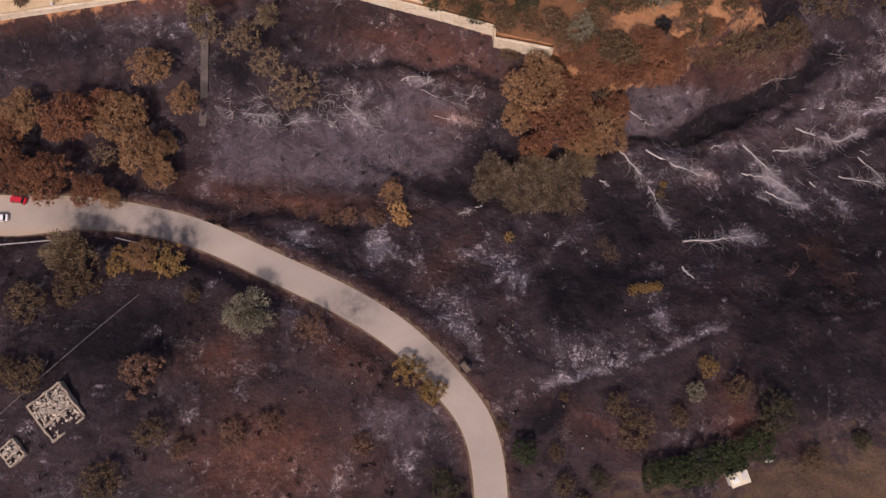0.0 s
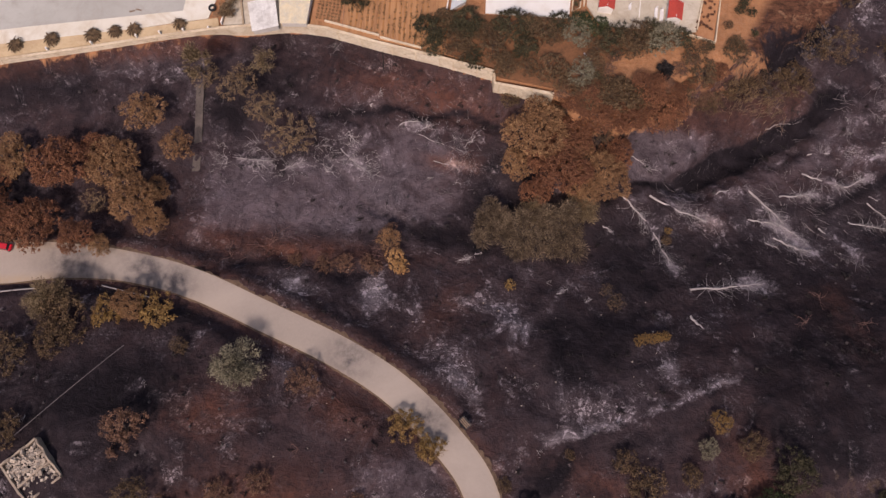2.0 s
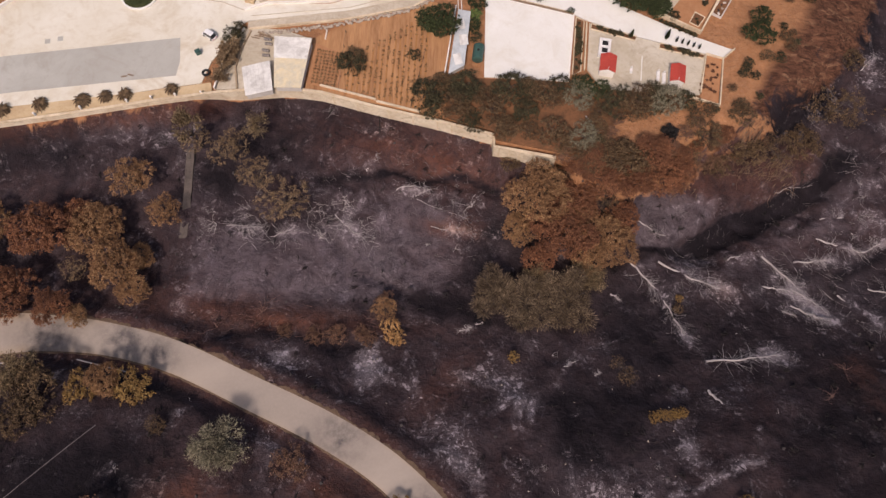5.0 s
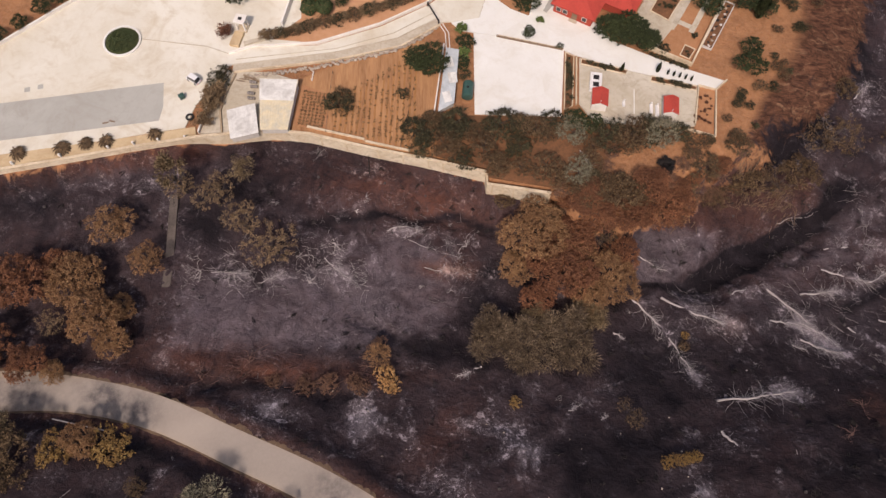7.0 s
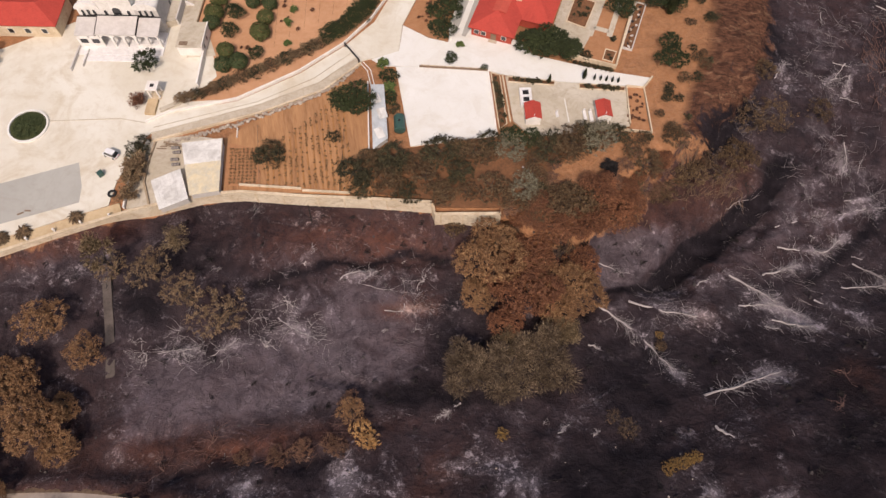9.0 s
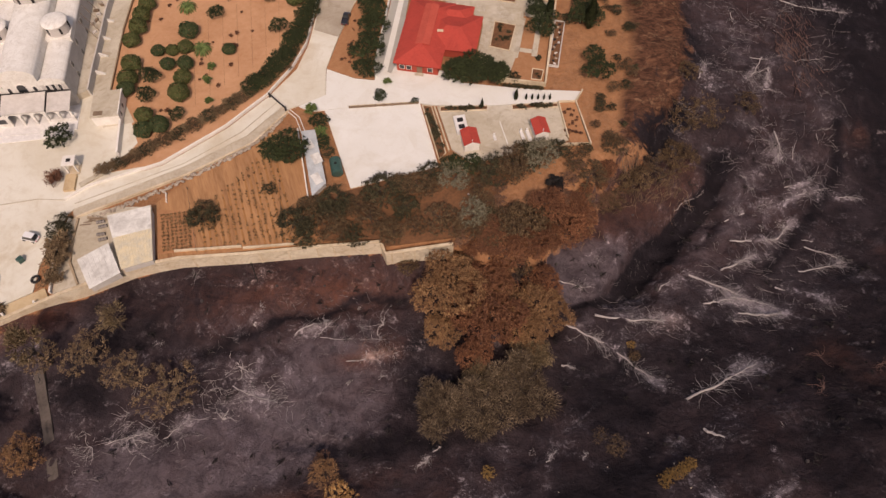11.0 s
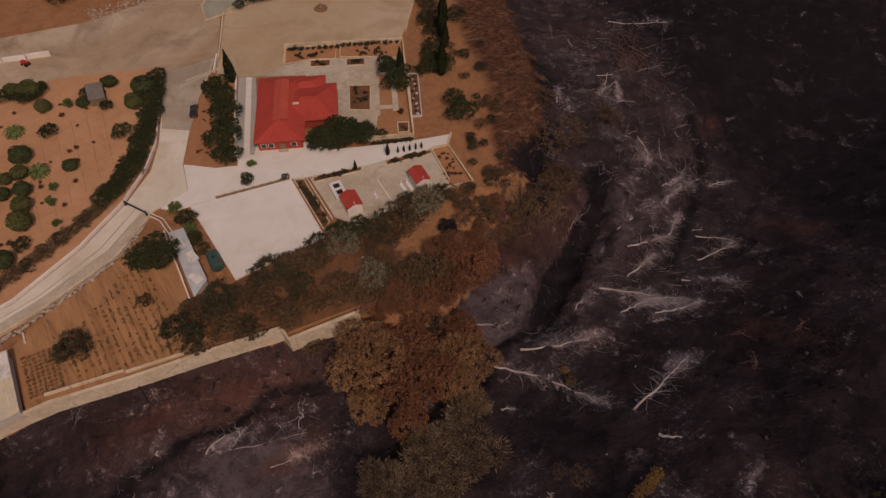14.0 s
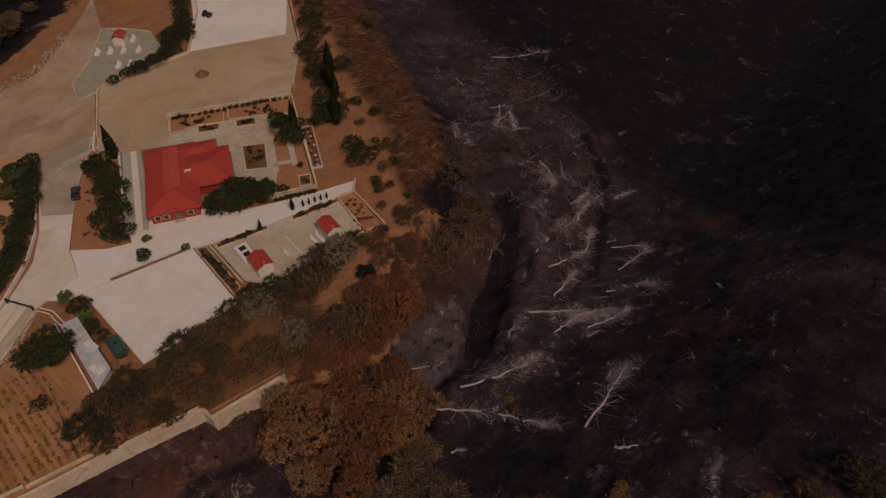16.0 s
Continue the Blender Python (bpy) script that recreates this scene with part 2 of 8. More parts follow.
def road_surface():
    """Pale worn asphalt with dusty edges and darker patches across it."""
    m, tree, bsdf = nodes_of("sunlit_road_asphalt", 0.88, 0.25)
    where = place_of(tree)
    stain = noise_of(tree, where, 0.05, 5.0, 0.6, 0.38, 0.66, 0.6)
    grain = noise_of(tree, where, 1.6, 6.0, 0.7, 0.3, 0.7)
    wear = noise_of(tree, where, 0.3, 6.0, 0.7, 0.4, 0.66)
    colour = mix_of(tree, stain, (0.365, 0.31, 0.262), (0.30, 0.255, 0.218))
    colour = mix_of(tree, math_of(tree, "MULTIPLY", grain, 0.3), colour, (0.43, 0.365, 0.31))
    for key, tone, amount in (("dusty", (0.40, 0.30, 0.20), 0.8), ("darkened", (0.085, 0.074, 0.075), 1.0)):
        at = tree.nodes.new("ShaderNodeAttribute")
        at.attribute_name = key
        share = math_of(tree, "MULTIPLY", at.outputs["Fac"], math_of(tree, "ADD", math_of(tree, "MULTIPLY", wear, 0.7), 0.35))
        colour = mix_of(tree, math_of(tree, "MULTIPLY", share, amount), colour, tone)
    tree.links.new(colour, bsdf.inputs["Base Color"])
    bump_of(tree, bsdf, grain, 0.12, 0.05)
    return m


ROAD = road_surface()
ROAD_EDGE = worn("dusty_verge", (0.125, 0.08, 0.053), (0.05, 0.034, 0.027), (0.24, 0.165, 0.105), 0.3, 1.4, 0.95, 0.4)
YARD = stained("sandy_yard", (0.43, 0.315, 0.195), (0.50, 0.41, 0.295), (0.325, 0.205, 0.115), 0.02, 0.08, 0.12)
TRACK_ASHY = stained("ashy_track", (0.37, 0.262, 0.165), (0.50, 0.405, 0.30), (0.215, 0.155, 0.11), 0.028, 0.12, 0.15)
ASPHALT_PATCHED = stained("patched_grey_asphalt", (0.335, 0.28, 0.215), (0.44, 0.385, 0.31), (0.25, 0.195, 0.14), 0.06, 0.15, 0.1)
SOIL = worn("red_soil", (0.40, 0.19, 0.092), (0.29, 0.13, 0.062), (0.49, 0.28, 0.15), 0.1, 0.9, 0.95, 0.3)
SOIL_ORCHARD = worn("orchard_soil", (0.52, 0.275, 0.15), (0.41, 0.2, 0.1), (0.60, 0.37, 0.225), 0.08, 0.8, 0.95, 0.25)
SOIL_DARK = worn("litter_covered_soil", (0.165, 0.078, 0.04), (0.075, 0.04, 0.024), (0.31, 0.15, 0.072), 0.14, 1.3, 0.95, 0.4)
FURROW = worn("furrow_soil", (0.36, 0.17, 0.068), (0.24, 0.11, 0.045), (0.48, 0.26, 0.11), 0.4, 2.6, 0.95, 0.4)
TILLED = worn("tilled_field_soil", (0.42, 0.215, 0.1), (0.23, 0.105, 0.05), (0.52, 0.31, 0.16), 0.45, 2.6, 0.95, 0.4, stretch=(1.1, 0.13, 1), turn=0.05)
SAND = worn("sandy_strip", (0.56, 0.42, 0.25), (0.42, 0.29, 0.16), (0.63, 0.52, 0.36), 0.15, 1.4, 0.95, 0.2)
CREAM = worn("cream_render", (0.64, 0.53, 0.38), (0.40, 0.29, 0.18), (0.74, 0.65, 0.5), 0.25, 1.5, 0.85, 0.15)
RETAIN = stained("weathered_cream_render", (0.57, 0.47, 0.34), (0.68, 0.60, 0.47), (0.34, 0.25, 0.165), 0.22, 0.0, 0.15)
CHURCH_WHITE = stained("streaked_white_render", (0.68, 0.655, 0.61), (0.77, 0.755, 0.72), (0.52, 0.49, 0.44), 0.3, 0.0, 0.08)
WHITE = worn("white_lime_wash", (0.78, 0.75, 0.70), (0.64, 0.60, 0.54), (0.82, 0.80, 0.77), 0.25, 1.5, 0.8, 0.08)
GREY_RENDER = worn("grey_cement_render", (0.55, 0.52, 0.49), (0.40, 0.37, 0.34), (0.66, 0.63, 0.6), 0.2, 1.1, 0.85, 0.12)
RED_TILE = worn("red_roof_tile", (0.45, 0.058, 0.042), (0.34, 0.042, 0.032), (0.53, 0.10, 0.07), 0.35, 2.4, 0.75, 0.2)
RED_TILE_LIGHT = worn("sunbleached_red_roof", (0.50, 0.088, 0.06), (0.42, 0.066, 0.045), (0.56, 0.13, 0.09), 0.3, 2.0, 0.75, 0.2)
RED_WALL = worn("brick_red_render", (0.40, 0.065, 0.04), (0.30, 0.045, 0.03), (0.46, 0.1, 0.07), 0.4, 2.0, 0.85, 0.1)
TIN_PALE = worn("pale_sheet_metal", (0.74, 0.73, 0.69), (0.38, 0.36, 0.33), (0.78, 0.78, 0.75), 0.3, 2.0, 0.55, 0.1, 0.4)
TIN_CREAM = worn("cream_corrugated_sheet", (0.68, 0.57, 0.35), (0.42, 0.40, 0.34), (0.74, 0.70, 0.6), 0.3, 1.6, 0.6, 0.1, 0.4)
TIN_BLUE = worn("pale_blue_sheet", (0.50, 0.54, 0.56), (0.30, 0.33, 0.35), (0.62, 0.65, 0.66), 0.4, 1.6, 0.6, 0.12, 0.4)
WOOD = worn("weathered_timber", (0.22, 0.15, 0.10), (0.12, 0.08, 0.055), (0.32, 0.24, 0.17), 0.6, 4.0, 0.85, 0.3)
BARK = worn("scorched_bark", (0.075, 0.055, 0.045), (0.03, 0.022, 0.02), (0.15, 0.125, 0.11), 0.6, 5.0, 0.95, 0.6)
ASH_STEM = worn("ash_white_bark", (0.43, 0.38, 0.365), (0.22, 0.19, 0.19), (0.6, 0.56, 0.54), 0.5, 3.0, 0.95, 0.5)
ASH_WOOD = worn("ash_white_wood", (0.40, 0.36, 0.35), (0.15, 0.13, 0.13), (0.48, 0.45, 0.44), 0.6, 3.0, 0.95, 0.5)
RED_STEM = worn("singed_red_bark", (0.15, 0.085, 0.07), (0.075, 0.042, 0.036), (0.26, 0.165, 0.14), 0.5, 3.0, 0.95, 0.4)
DRY_STEM = worn("dry_brown_stems", (0.2, 0.13, 0.085), (0.09, 0.06, 0.042), (0.32, 0.23, 0.16), 0.4, 3.0, 0.95, 0.4)
PALE_STEM = worn("sooty_pale_bark", (0.16, 0.138, 0.138), (0.07, 0.06, 0.061), (0.34, 0.305, 0.3), 0.25, 3.0, 0.95, 0.4)
SOOTY_WALL = worn("smoke_stained_masonry", (0.31, 0.245, 0.185), (0.15, 0.11, 0.085), (0.52, 0.45, 0.36), 0.5, 2.4, 0.95, 0.5)
CHAR_WOOD = worn("charred_wood", (0.02, 0.017, 0.017), (0.01, 0.009, 0.009), (0.07, 0.06, 0.058), 0.6, 3.0, 0.95, 0.6)
RUBBLE = worn("pale_rubble", (0.48, 0.41, 0.33), (0.24, 0.19, 0.15), (0.6, 0.54, 0.46), 0.8, 2.4, 0.95, 0.5, vary=0.5)
STONE = worn("field_stone", (0.36, 0.27, 0.18), (0.2, 0.14, 0.09), (0.48, 0.4, 0.3), 0.7, 3.0, 0.95, 0.5, vary=0.4)
DARK_GAP = worn("dark_opening", (0.02, 0.018, 0.018), (0.012, 0.011, 0.011), (0.04, 0.036, 0.034), 0.5, 2.0, 0.6, 0.1)
WATER_GREEN = worn("planter_grass", (0.05, 0.062, 0.024), (0.028, 0.034, 0.014), (0.10, 0.105, 0.045), 0.5, 2.4, 0.9, 0.5)
IRON = worn("dark_iron", (0.05, 0.045, 0.045), (0.03, 0.027, 0.027), (0.09, 0.08, 0.08), 0.8, 4.0, 0.5, 0.1, 0.5, 0.6)
DOME_BLUE = worn("turquoise_dome_paint", (0.33, 0.56, 0.53), (0.25, 0.44, 0.42), (0.42, 0.64, 0.6), 0.3, 1.4, 0.6, 0.08)
MARBLE = worn("white_marble", (0.74, 0.72, 0.70), (0.58, 0.56, 0.54), (0.8, 0.79, 0.78), 0.8, 3.0, 0.5, 0.08)
GRAVEL_GREEN = worn("greenish_pebble_paving", (0.33, 0.33, 0.26), (0.24, 0.24, 0.19), (0.46, 0.45, 0.38), 0.3, 2.8, 0.9, 0.3)
GREEN_PLASTIC = worn("green_plastic", (0.035, 0.085, 0.072), (0.022, 0.055, 0.047), (0.06, 0.125, 0.105), 0.6, 2.0, 0.45, 0.05, 0.4)
RUBBER = worn("black_rubber", (0.02, 0.02, 0.02), (0.012, 0.012, 0.012), (0.04, 0.04, 0.04), 0.6, 3.0, 0.7, 0.1)


def car_paint(name, colour):
    m, tree, bsdf = nodes_of(name, 0.3, 0.5)
    bsdf.inputs["Base Color"].default_value = (*colour, 1)
    bsdf.inputs["Coat Weight"].default_value = 0.6
    return m


CAR_RED, CAR_WHITE, CAR_DARK = car_paint("red_car_paint", (0.5, 0.012, 0.02)), car_paint("white_car_paint", (0.75, 0.75, 0.75)), car_paint("dark_car_paint", (0.025, 0.025, 0.03))
GLASS_DARK = car_paint("tinted_window_glass", (0.015, 0.018, 0.022))

LEAF_SCORCHED = foliage("scorched_leaves", (0.11, 0.056, 0.028), (0.29, 0.15, 0.07), (0.46, 0.29, 0.15), 0.55)
LEAF_RUST = foliage("rust_leaves", (0.08, 0.034, 0.02), (0.225, 0.088, 0.044), (0.36, 0.178, 0.092), 0.55)
LEAF_BROWN = foliage("dull_brown_leaves", (0.075, 0.04, 0.027), (0.185, 0.094, 0.058), (0.29, 0.175, 0.115), 0.5)
LEAF_TAN = foliage("sunburnt_tan_leaves", (0.085, 0.052, 0.03), (0.23, 0.152, 0.085), (0.38, 0.28, 0.165), 0.5)
LEAF_YELLOW = foliage("yellowed_leaves", (0.11, 0.06, 0.022), (0.255, 0.15, 0.045), (0.36, 0.25, 0.1), 0.5)
LEAF_AMBER = foliage("amber_leaves", (0.22, 0.10, 0.03), (0.55, 0.30, 0.11), (0.72, 0.50, 0.25), 0.5)
LEAF_OLIVE = foliage("singed_olive_leaves", (0.05, 0.033, 0.018), (0.185, 0.128, 0.068), (0.35, 0.27, 0.165), 0.55)
LEAF_SPIKY = foliage("singed_spiky_leaves", (0.042, 0.028, 0.018), (0.145, 0.099, 0.06), (0.36, 0.275, 0.185), 0.6)
LEAF_LEMON = foliage("lemon_leaves", (0.045, 0.052, 0.016), (0.075, 0.085, 0.026), (0.11, 0.115, 0.042), 0.3)
LEAF_GREY = foliage("grey_green_leaves", (0.085, 0.074, 0.05), (0.195, 0.174, 0.115), (0.34, 0.305, 0.215), 0.4)
LEAF_GREEN = foliage("dark_green_leaves", (0.015, 0.02, 0.008), (0.034, 0.045, 0.016), (0.078, 0.095, 0.036), 0.45)
LEAF_CITRUS = foliage("citrus_leaves", (0.03, 0.042, 0.015), (0.044, 0.06, 0.022), (0.066, 0.084, 0.033), 0.3)
LEAF_FRESH = foliage("light_green_leaves", (0.045, 0.075, 0.02), (0.11, 0.155, 0.045), (0.19, 0.235, 0.085), 0.35)
LEAF_HEDGE = foliage("dusty_hedge_leaves", (0.022, 0.021, 0.011), (0.058, 0.052, 0.026), (0.13, 0.108, 0.058), 0.5)
LEAF_CROP = foliage("withered_crop_leaves", (0.09, 0.05, 0.024), (0.22, 0.125, 0.058), (0.36, 0.22, 0.115), 0.4)
LEAF_DUSK = foliage("brown_shrub_leaves", (0.042, 0.027, 0.016), (0.125, 0.078, 0.04), (0.25, 0.165, 0.09), 0.5)
LEAF_RED = foliage("dry_red_leaves", (0.065, 0.03, 0.02), (0.165, 0.072, 0.042), (0.25, 0.125, 0.075), 0.4)


# ---- building blocks ----
def mesh_from(name, verts, faces, material, smooth=False):
    me = bpy.data.meshes.new(name)
    me.from_pydata([tuple(v) for v in verts], [], [tuple(f) for f in faces])
    me.materials.append(material)
    if smooth:
        me.polygons.foreach_set("use_smooth", [True] * len(me.polygons))
    me.update()
    return me


def part(name, bm, material, parent=None, label=""):
    """Links a bmesh as one mesh object, under a thing or part if given."""
    bmesh.ops.recalc_face_normals(bm, faces=bm.faces)
    me = bpy.data.meshes.new(name)
    bm.to_mesh(me)
    bm.free()
    me.materials.append(material)
    ob = new(name, me)
    if parent is not None:
        ob.parent = parent
    if label:
        tagged(ob, label)
    return ob


def thing(name, label, category, at=(0, 0, 0), turn=0.0, group="", kind=""):
    e = new(name)
    e.matrix_basis = pose(*at, 0, 0, turn)
    e.empty_display_size = 0.3
    return tagged(e, label, category, group, kind)


def add_prism(bm, pts, z0, z1, bevel=0.0):
    """A solid with a flat outline between two heights. z0 and z1 may be functions of x, y."""
    f0 = z0 if callable(z0) else (lambda x, y: z0)
    f1 = z1 if callable(z1) else (lambda x, y: z1)
    low = [bm.verts.new((x, y, f0(x, y))) for x, y in pts]
    top = [bm.verts.new((x, y, f1(x, y))) for x, y in pts]
    n = len(pts)
    faces = [bm.faces.new(top), bm.faces.new(low[::-1])]
    faces += [bm.faces.new((low[i], low[(i + 1) % n], top[(i + 1) % n], top[i])) for i in range(n)]
    if bevel:
        edges = {e for e in faces[0].edges} | {e for f in faces[2:] for e in f.edges if e.verts[0].co.xy == e.verts[1].co.xy}
        bmesh.ops.bevel(bm, geom=list(edges), offset=bevel, segments=1, affect="EDGES")
    return faces


def prism(pts, z0, z1, bevel=0.0):
    bm = bmesh.new()
    add_prism(bm, pts, z0, z1, bevel)
    return bm


def rect(cx, cy, sx, sy, turn=0.0):
    c, s = math.cos(radians(turn)), math.sin(radians(turn))
    return [(cx + c * x - s * y, cy + s * x + c * y) for x, y in ((-sx / 2, -sy / 2), (sx / 2, -sy / 2), (sx / 2, sy / 2), (-sx / 2, sy / 2))]


def block(cx, cy, sx, sy, z0, z1, turn=0.0, bevel=0.03):
    return prism(rect(cx, cy, sx, sy, turn), z0, z1, bevel)


def run_strip(pts, width):
    """Left and right edges of a band that follows a line."""
    left, right = [], []
    for i, (x, y) in enumerate(pts):
        ax, ay = pts[max(i - 1, 0)]
        bx, by = pts[min(i + 1, len(pts) - 1)]
        l = math.hypot(bx - ax, by - ay) or 1
        nx, ny = -(by - ay) / l, (bx - ax) / l
        w = width[i] if isinstance(width, (list, tuple)) else width
        left.append((x + nx * w / 2, y + ny * w / 2))
        right.append((x - nx * w / 2, y - ny * w / 2))
    return left, right


def add_run(bm, pts, width, z0, z1):
    """A wall or kerb that follows a line, closed on all sides."""
    left, right = run_strip(pts, width)
    f0 = z0 if callable(z0) else (lambda x, y: z0)
    f1 = z1 if callable(z1) else (lambda x, y: z1)
    rings = []
    for (lx, ly), (rx, ry), (x, y) in zip(left, right, pts):
        a, b = f0(x, y), f1(x, y)
        rings.append([bm.verts.new(v) for v in ((lx, ly, a), (rx, ry, a), (rx, ry, b), (lx, ly, b))])
    for p, q in zip(rings, rings[1:]):
        for k in range(4):
            bm.faces.new((p[k], p[(k + 1) % 4], q[(k + 1) % 4], q[k]))
    bm.faces.new(rings[0][::-1])
    bm.faces.new(rings[-1])


def run(pts, width, z0, z1, bevel=0.0):
    bm = bmesh.new()
    add_run(bm, pts, width, z0, z1)
    if bevel:
        bmesh.ops.bevel(bm, geom=[e for e in bm.edges if e.is_manifold and e.calc_face_angle(0) > 1.0], offset=bevel, segments=1, affect="EDGES")
    return bm


def add_tube(bm, pts, radii, sides=7):
    """A tapering round bar along points."""
    rings = []
    for i, p in enumerate(pts):
        p = Vector(p)
        d = Vector(pts[min(i + 1, len(pts) - 1)]) - Vector(pts[max(i - 1, 0)])
        q = d.to_track_quat("Z", "Y")
        rings.append([bm.verts.new(p + q @ Vector((math.cos(k * math.tau / sides) * radii[i], math.sin(k * math.tau / sides) * radii[i], 0))) for k in range(sides)])
    for a, b in zip(rings, rings[1:]):
        for k in range(sides):
            bm.faces.new((a[k], a[(k + 1) % sides], b[(k + 1) % sides], b[k]))
    bm.faces.new(rings[0][::-1])
    bm.faces.new(rings[-1])


def tube(pts, radii, sides=7):
    bm = bmesh.new()
    add_tube(bm, pts, radii, sides)
    return bm


def smooth_curve(pts, per=6):
    """A smooth line through a few points."""
    out = []
    for i in range(len(pts) - 1):
        p0, p1, p2, p3 = (Vector(pts[min(max(k, 0), len(pts) - 1)]) for k in (i - 1, i, i + 1, i + 2))
        for j in range(per):
            t = j / per
            out.append(tuple(0.5 * (2 * p1 + (p2 - p0) * t + (2 * p0 - 5 * p1 + 4 * p2 - p3) * t * t + (3 * p1 - p0 - 3 * p2 + p3) * t ** 3)))
    out.append(tuple(pts[-1]))
    return out


# where burnt trunks fell: butt x, y, tip x, y, thickness
TRUNKS = [(47.0, 55.0, 54.4, 45.2, 0.42), (54.4, 45.0, 58.1, 33.0, 0.3), (54.8, 55.0, 73.0, 47.4, 0.4), (60.7, 28.5, 79.4, 30.2, 0.46), (58.6, 21.4, 62.6, 16.6, 0.42), (82.4, 57.2, 90.6, 47.3, 0.36),
          (90.7, 55.6, 101.0, 56.4, 0.34), (97.9, 62.3, 109.4, 58.6, 0.34), (109.4, 58.6, 117.9, 62.0, 0.3), (80.3, 48.8, 89.6, 47.0, 0.32), (86.7, 43.8, 94.8, 39.5, 0.36), (99.5, 46.6, 108.2, 38.4, 0.36),
          (101.4, 46.4, 107.0, 35.8, 0.32), (107.8, 48.3, 119.6, 46.6, 0.32), (99.6, 67.8, 116.2, 70.7, 0.3), (41.2, 45.6, 44.2, 43.8, 0.34), (9.7, 38.0, 4.4, 35.4, 0.3)]
THIN_TRUNKS = [(116.2, 70.7, 132.2, 71.8, 0.24), (116.6, 67.8, 133.4, 68.4, 0.24), (114.5, 54.1, 120.2, 46.6, 0.24), (134.6, 64.7, 140.4, 61.8, 0.24), (73.2, 56.2, 83.2, 57.6, 0.2), (81.3, 43.9, 87.3, 40.4, 0.22),
               (160.0, 132.8, 177.4, 120.0, 0.28), (140.0, 112.2, 129.2, 105.4, 0.22), (139.8, 107.9, 136.8, 104.0, 0.3), (115.6, 109.0, 121.5, 114.0, 0.28), (128.9, 88.0, 124.5, 79.3, 0.28), (88.0, 48.0, 95.2, 41.6, 0.26)]
THIN_TRUNKS += [(27.6, 26.8, 30.3, 28.4, 0.24), (34.0, 24.6, 35.6, 25.8, 0.22), (-11.1, 72.6, -2.6, 73.3, 0.26), (-17.2, 75.8, -20.9, 82.3, 0.42), (-18.8, 77.8, -15.8, 81.4, 0.34), (-26.4, 66.2, -18.2, 59.2, 0.18),
                (-2.3, 63.0, 8.8, 60.8, 0.2), (2.4, 64.2, 2.8, 59.4, 0.16), (-53.4, 63.4, -44.0, 62.6, 0.14), (-42.0, 60.2, -35.0, 63.0, 0.14), (-6.0, 70.4, 7.5, 64.7, 0.13), (50.2, 65.7, 57.5, 62.0, 0.22)]
# slim stems among them
SLIM_TRUNKS = [(140.5, 86.0, 139.9, 80.9, 0.2), (115.7, 56.3, 121.4, 52.6, 0.2), (132.9, 107.1, 141.5, 107.8, 0.18), (87.7, 75.1, 98.9, 77.0, 0.18), (133.4, 101.5, 138.3, 98.5, 0.18), (136.3, 112.8, 145.1, 107.8, 0.18),
               (147.2, 107.9, 157.1, 106.2, 0.18), (104, 60, 110, 64.5, 0.18), (118, 92, 124, 99, 0.18), (128, 78, 134, 84, 0.18), (70, 36, 76, 40, 0.16), (142.0, 132.0, 139.8, 123.2, 0.2), (116.5, 89.6, 131.9, 89.5, 0.16)]


# ---- lie of the land ----
def ease(a, b, x):
    t = np.clip((x - a) / (b - a), 0.0, 1.0)
    return t * t * (3 - 2 * t)


PROFILE_Y = [-160, -60, -8, 10, 30, 48, 66, 86, 130, 420]
PROFILE_Z = [20, 15, 12, 7.5, -2, -7.5, -8.2, -3.6, -4, -4]
fine_y = np.arange(-200, 460, 1.0)
bell = np.exp(-(np.arange(-24, 25) / 9.0) ** 2)
fine_z = np.convolve(np.pad(np.interp(fine_y, PROFILE_Y, PROFILE_Z), 24, mode="edge"), bell / bell.sum(), mode="valid")
SOUTH_X = [-400, -113, -74, -40, -30, 0, 13.3, 13.4, 34, 50, 62, 84]
SOUTH_Y = [60, 87.6, 94, 97.7, 96.6, 88.2, 84.2, 81.3, 77, 80, 86, 97]


def slope_z(x, y):
    """The valley side: down from the road, along the stream bed, and away to the east."""
    z = np.interp(y, fine_y, fine_z)
    z = z - 7 * ease(5, 90, x) * ease(-5, 50, y) * (1 - 0.6 * ease(72, 118, y)) - 8 * ease(60, 170, x) * ease(20, 90, y)
    return z


def inside_by(x, y):
    """Metres inside the level ground of the estate (negative: outside)."""
    south = np.interp(x, SOUTH_X, SOUTH_Y)
    return np.minimum(y - south, (82.5 + 0.53 * (y - 102) - x) * 0.9)


def line_distance(x, y, pts):
    best = np.full_like(x, 1e9, dtype=float)
    for (ax, ay), (bx, by) in zip(pts, pts[1:]):
        l2 = (bx - ax) ** 2 + (by - ay) ** 2
        t = np.clip(((x - ax) * (bx - ax) + (y - ay) * (by - ay)) / l2, 0, 1)
        best = np.minimum(best, np.hypot(x - ax - t * (bx - ax), y - ay - t * (by - ay)))
    return best


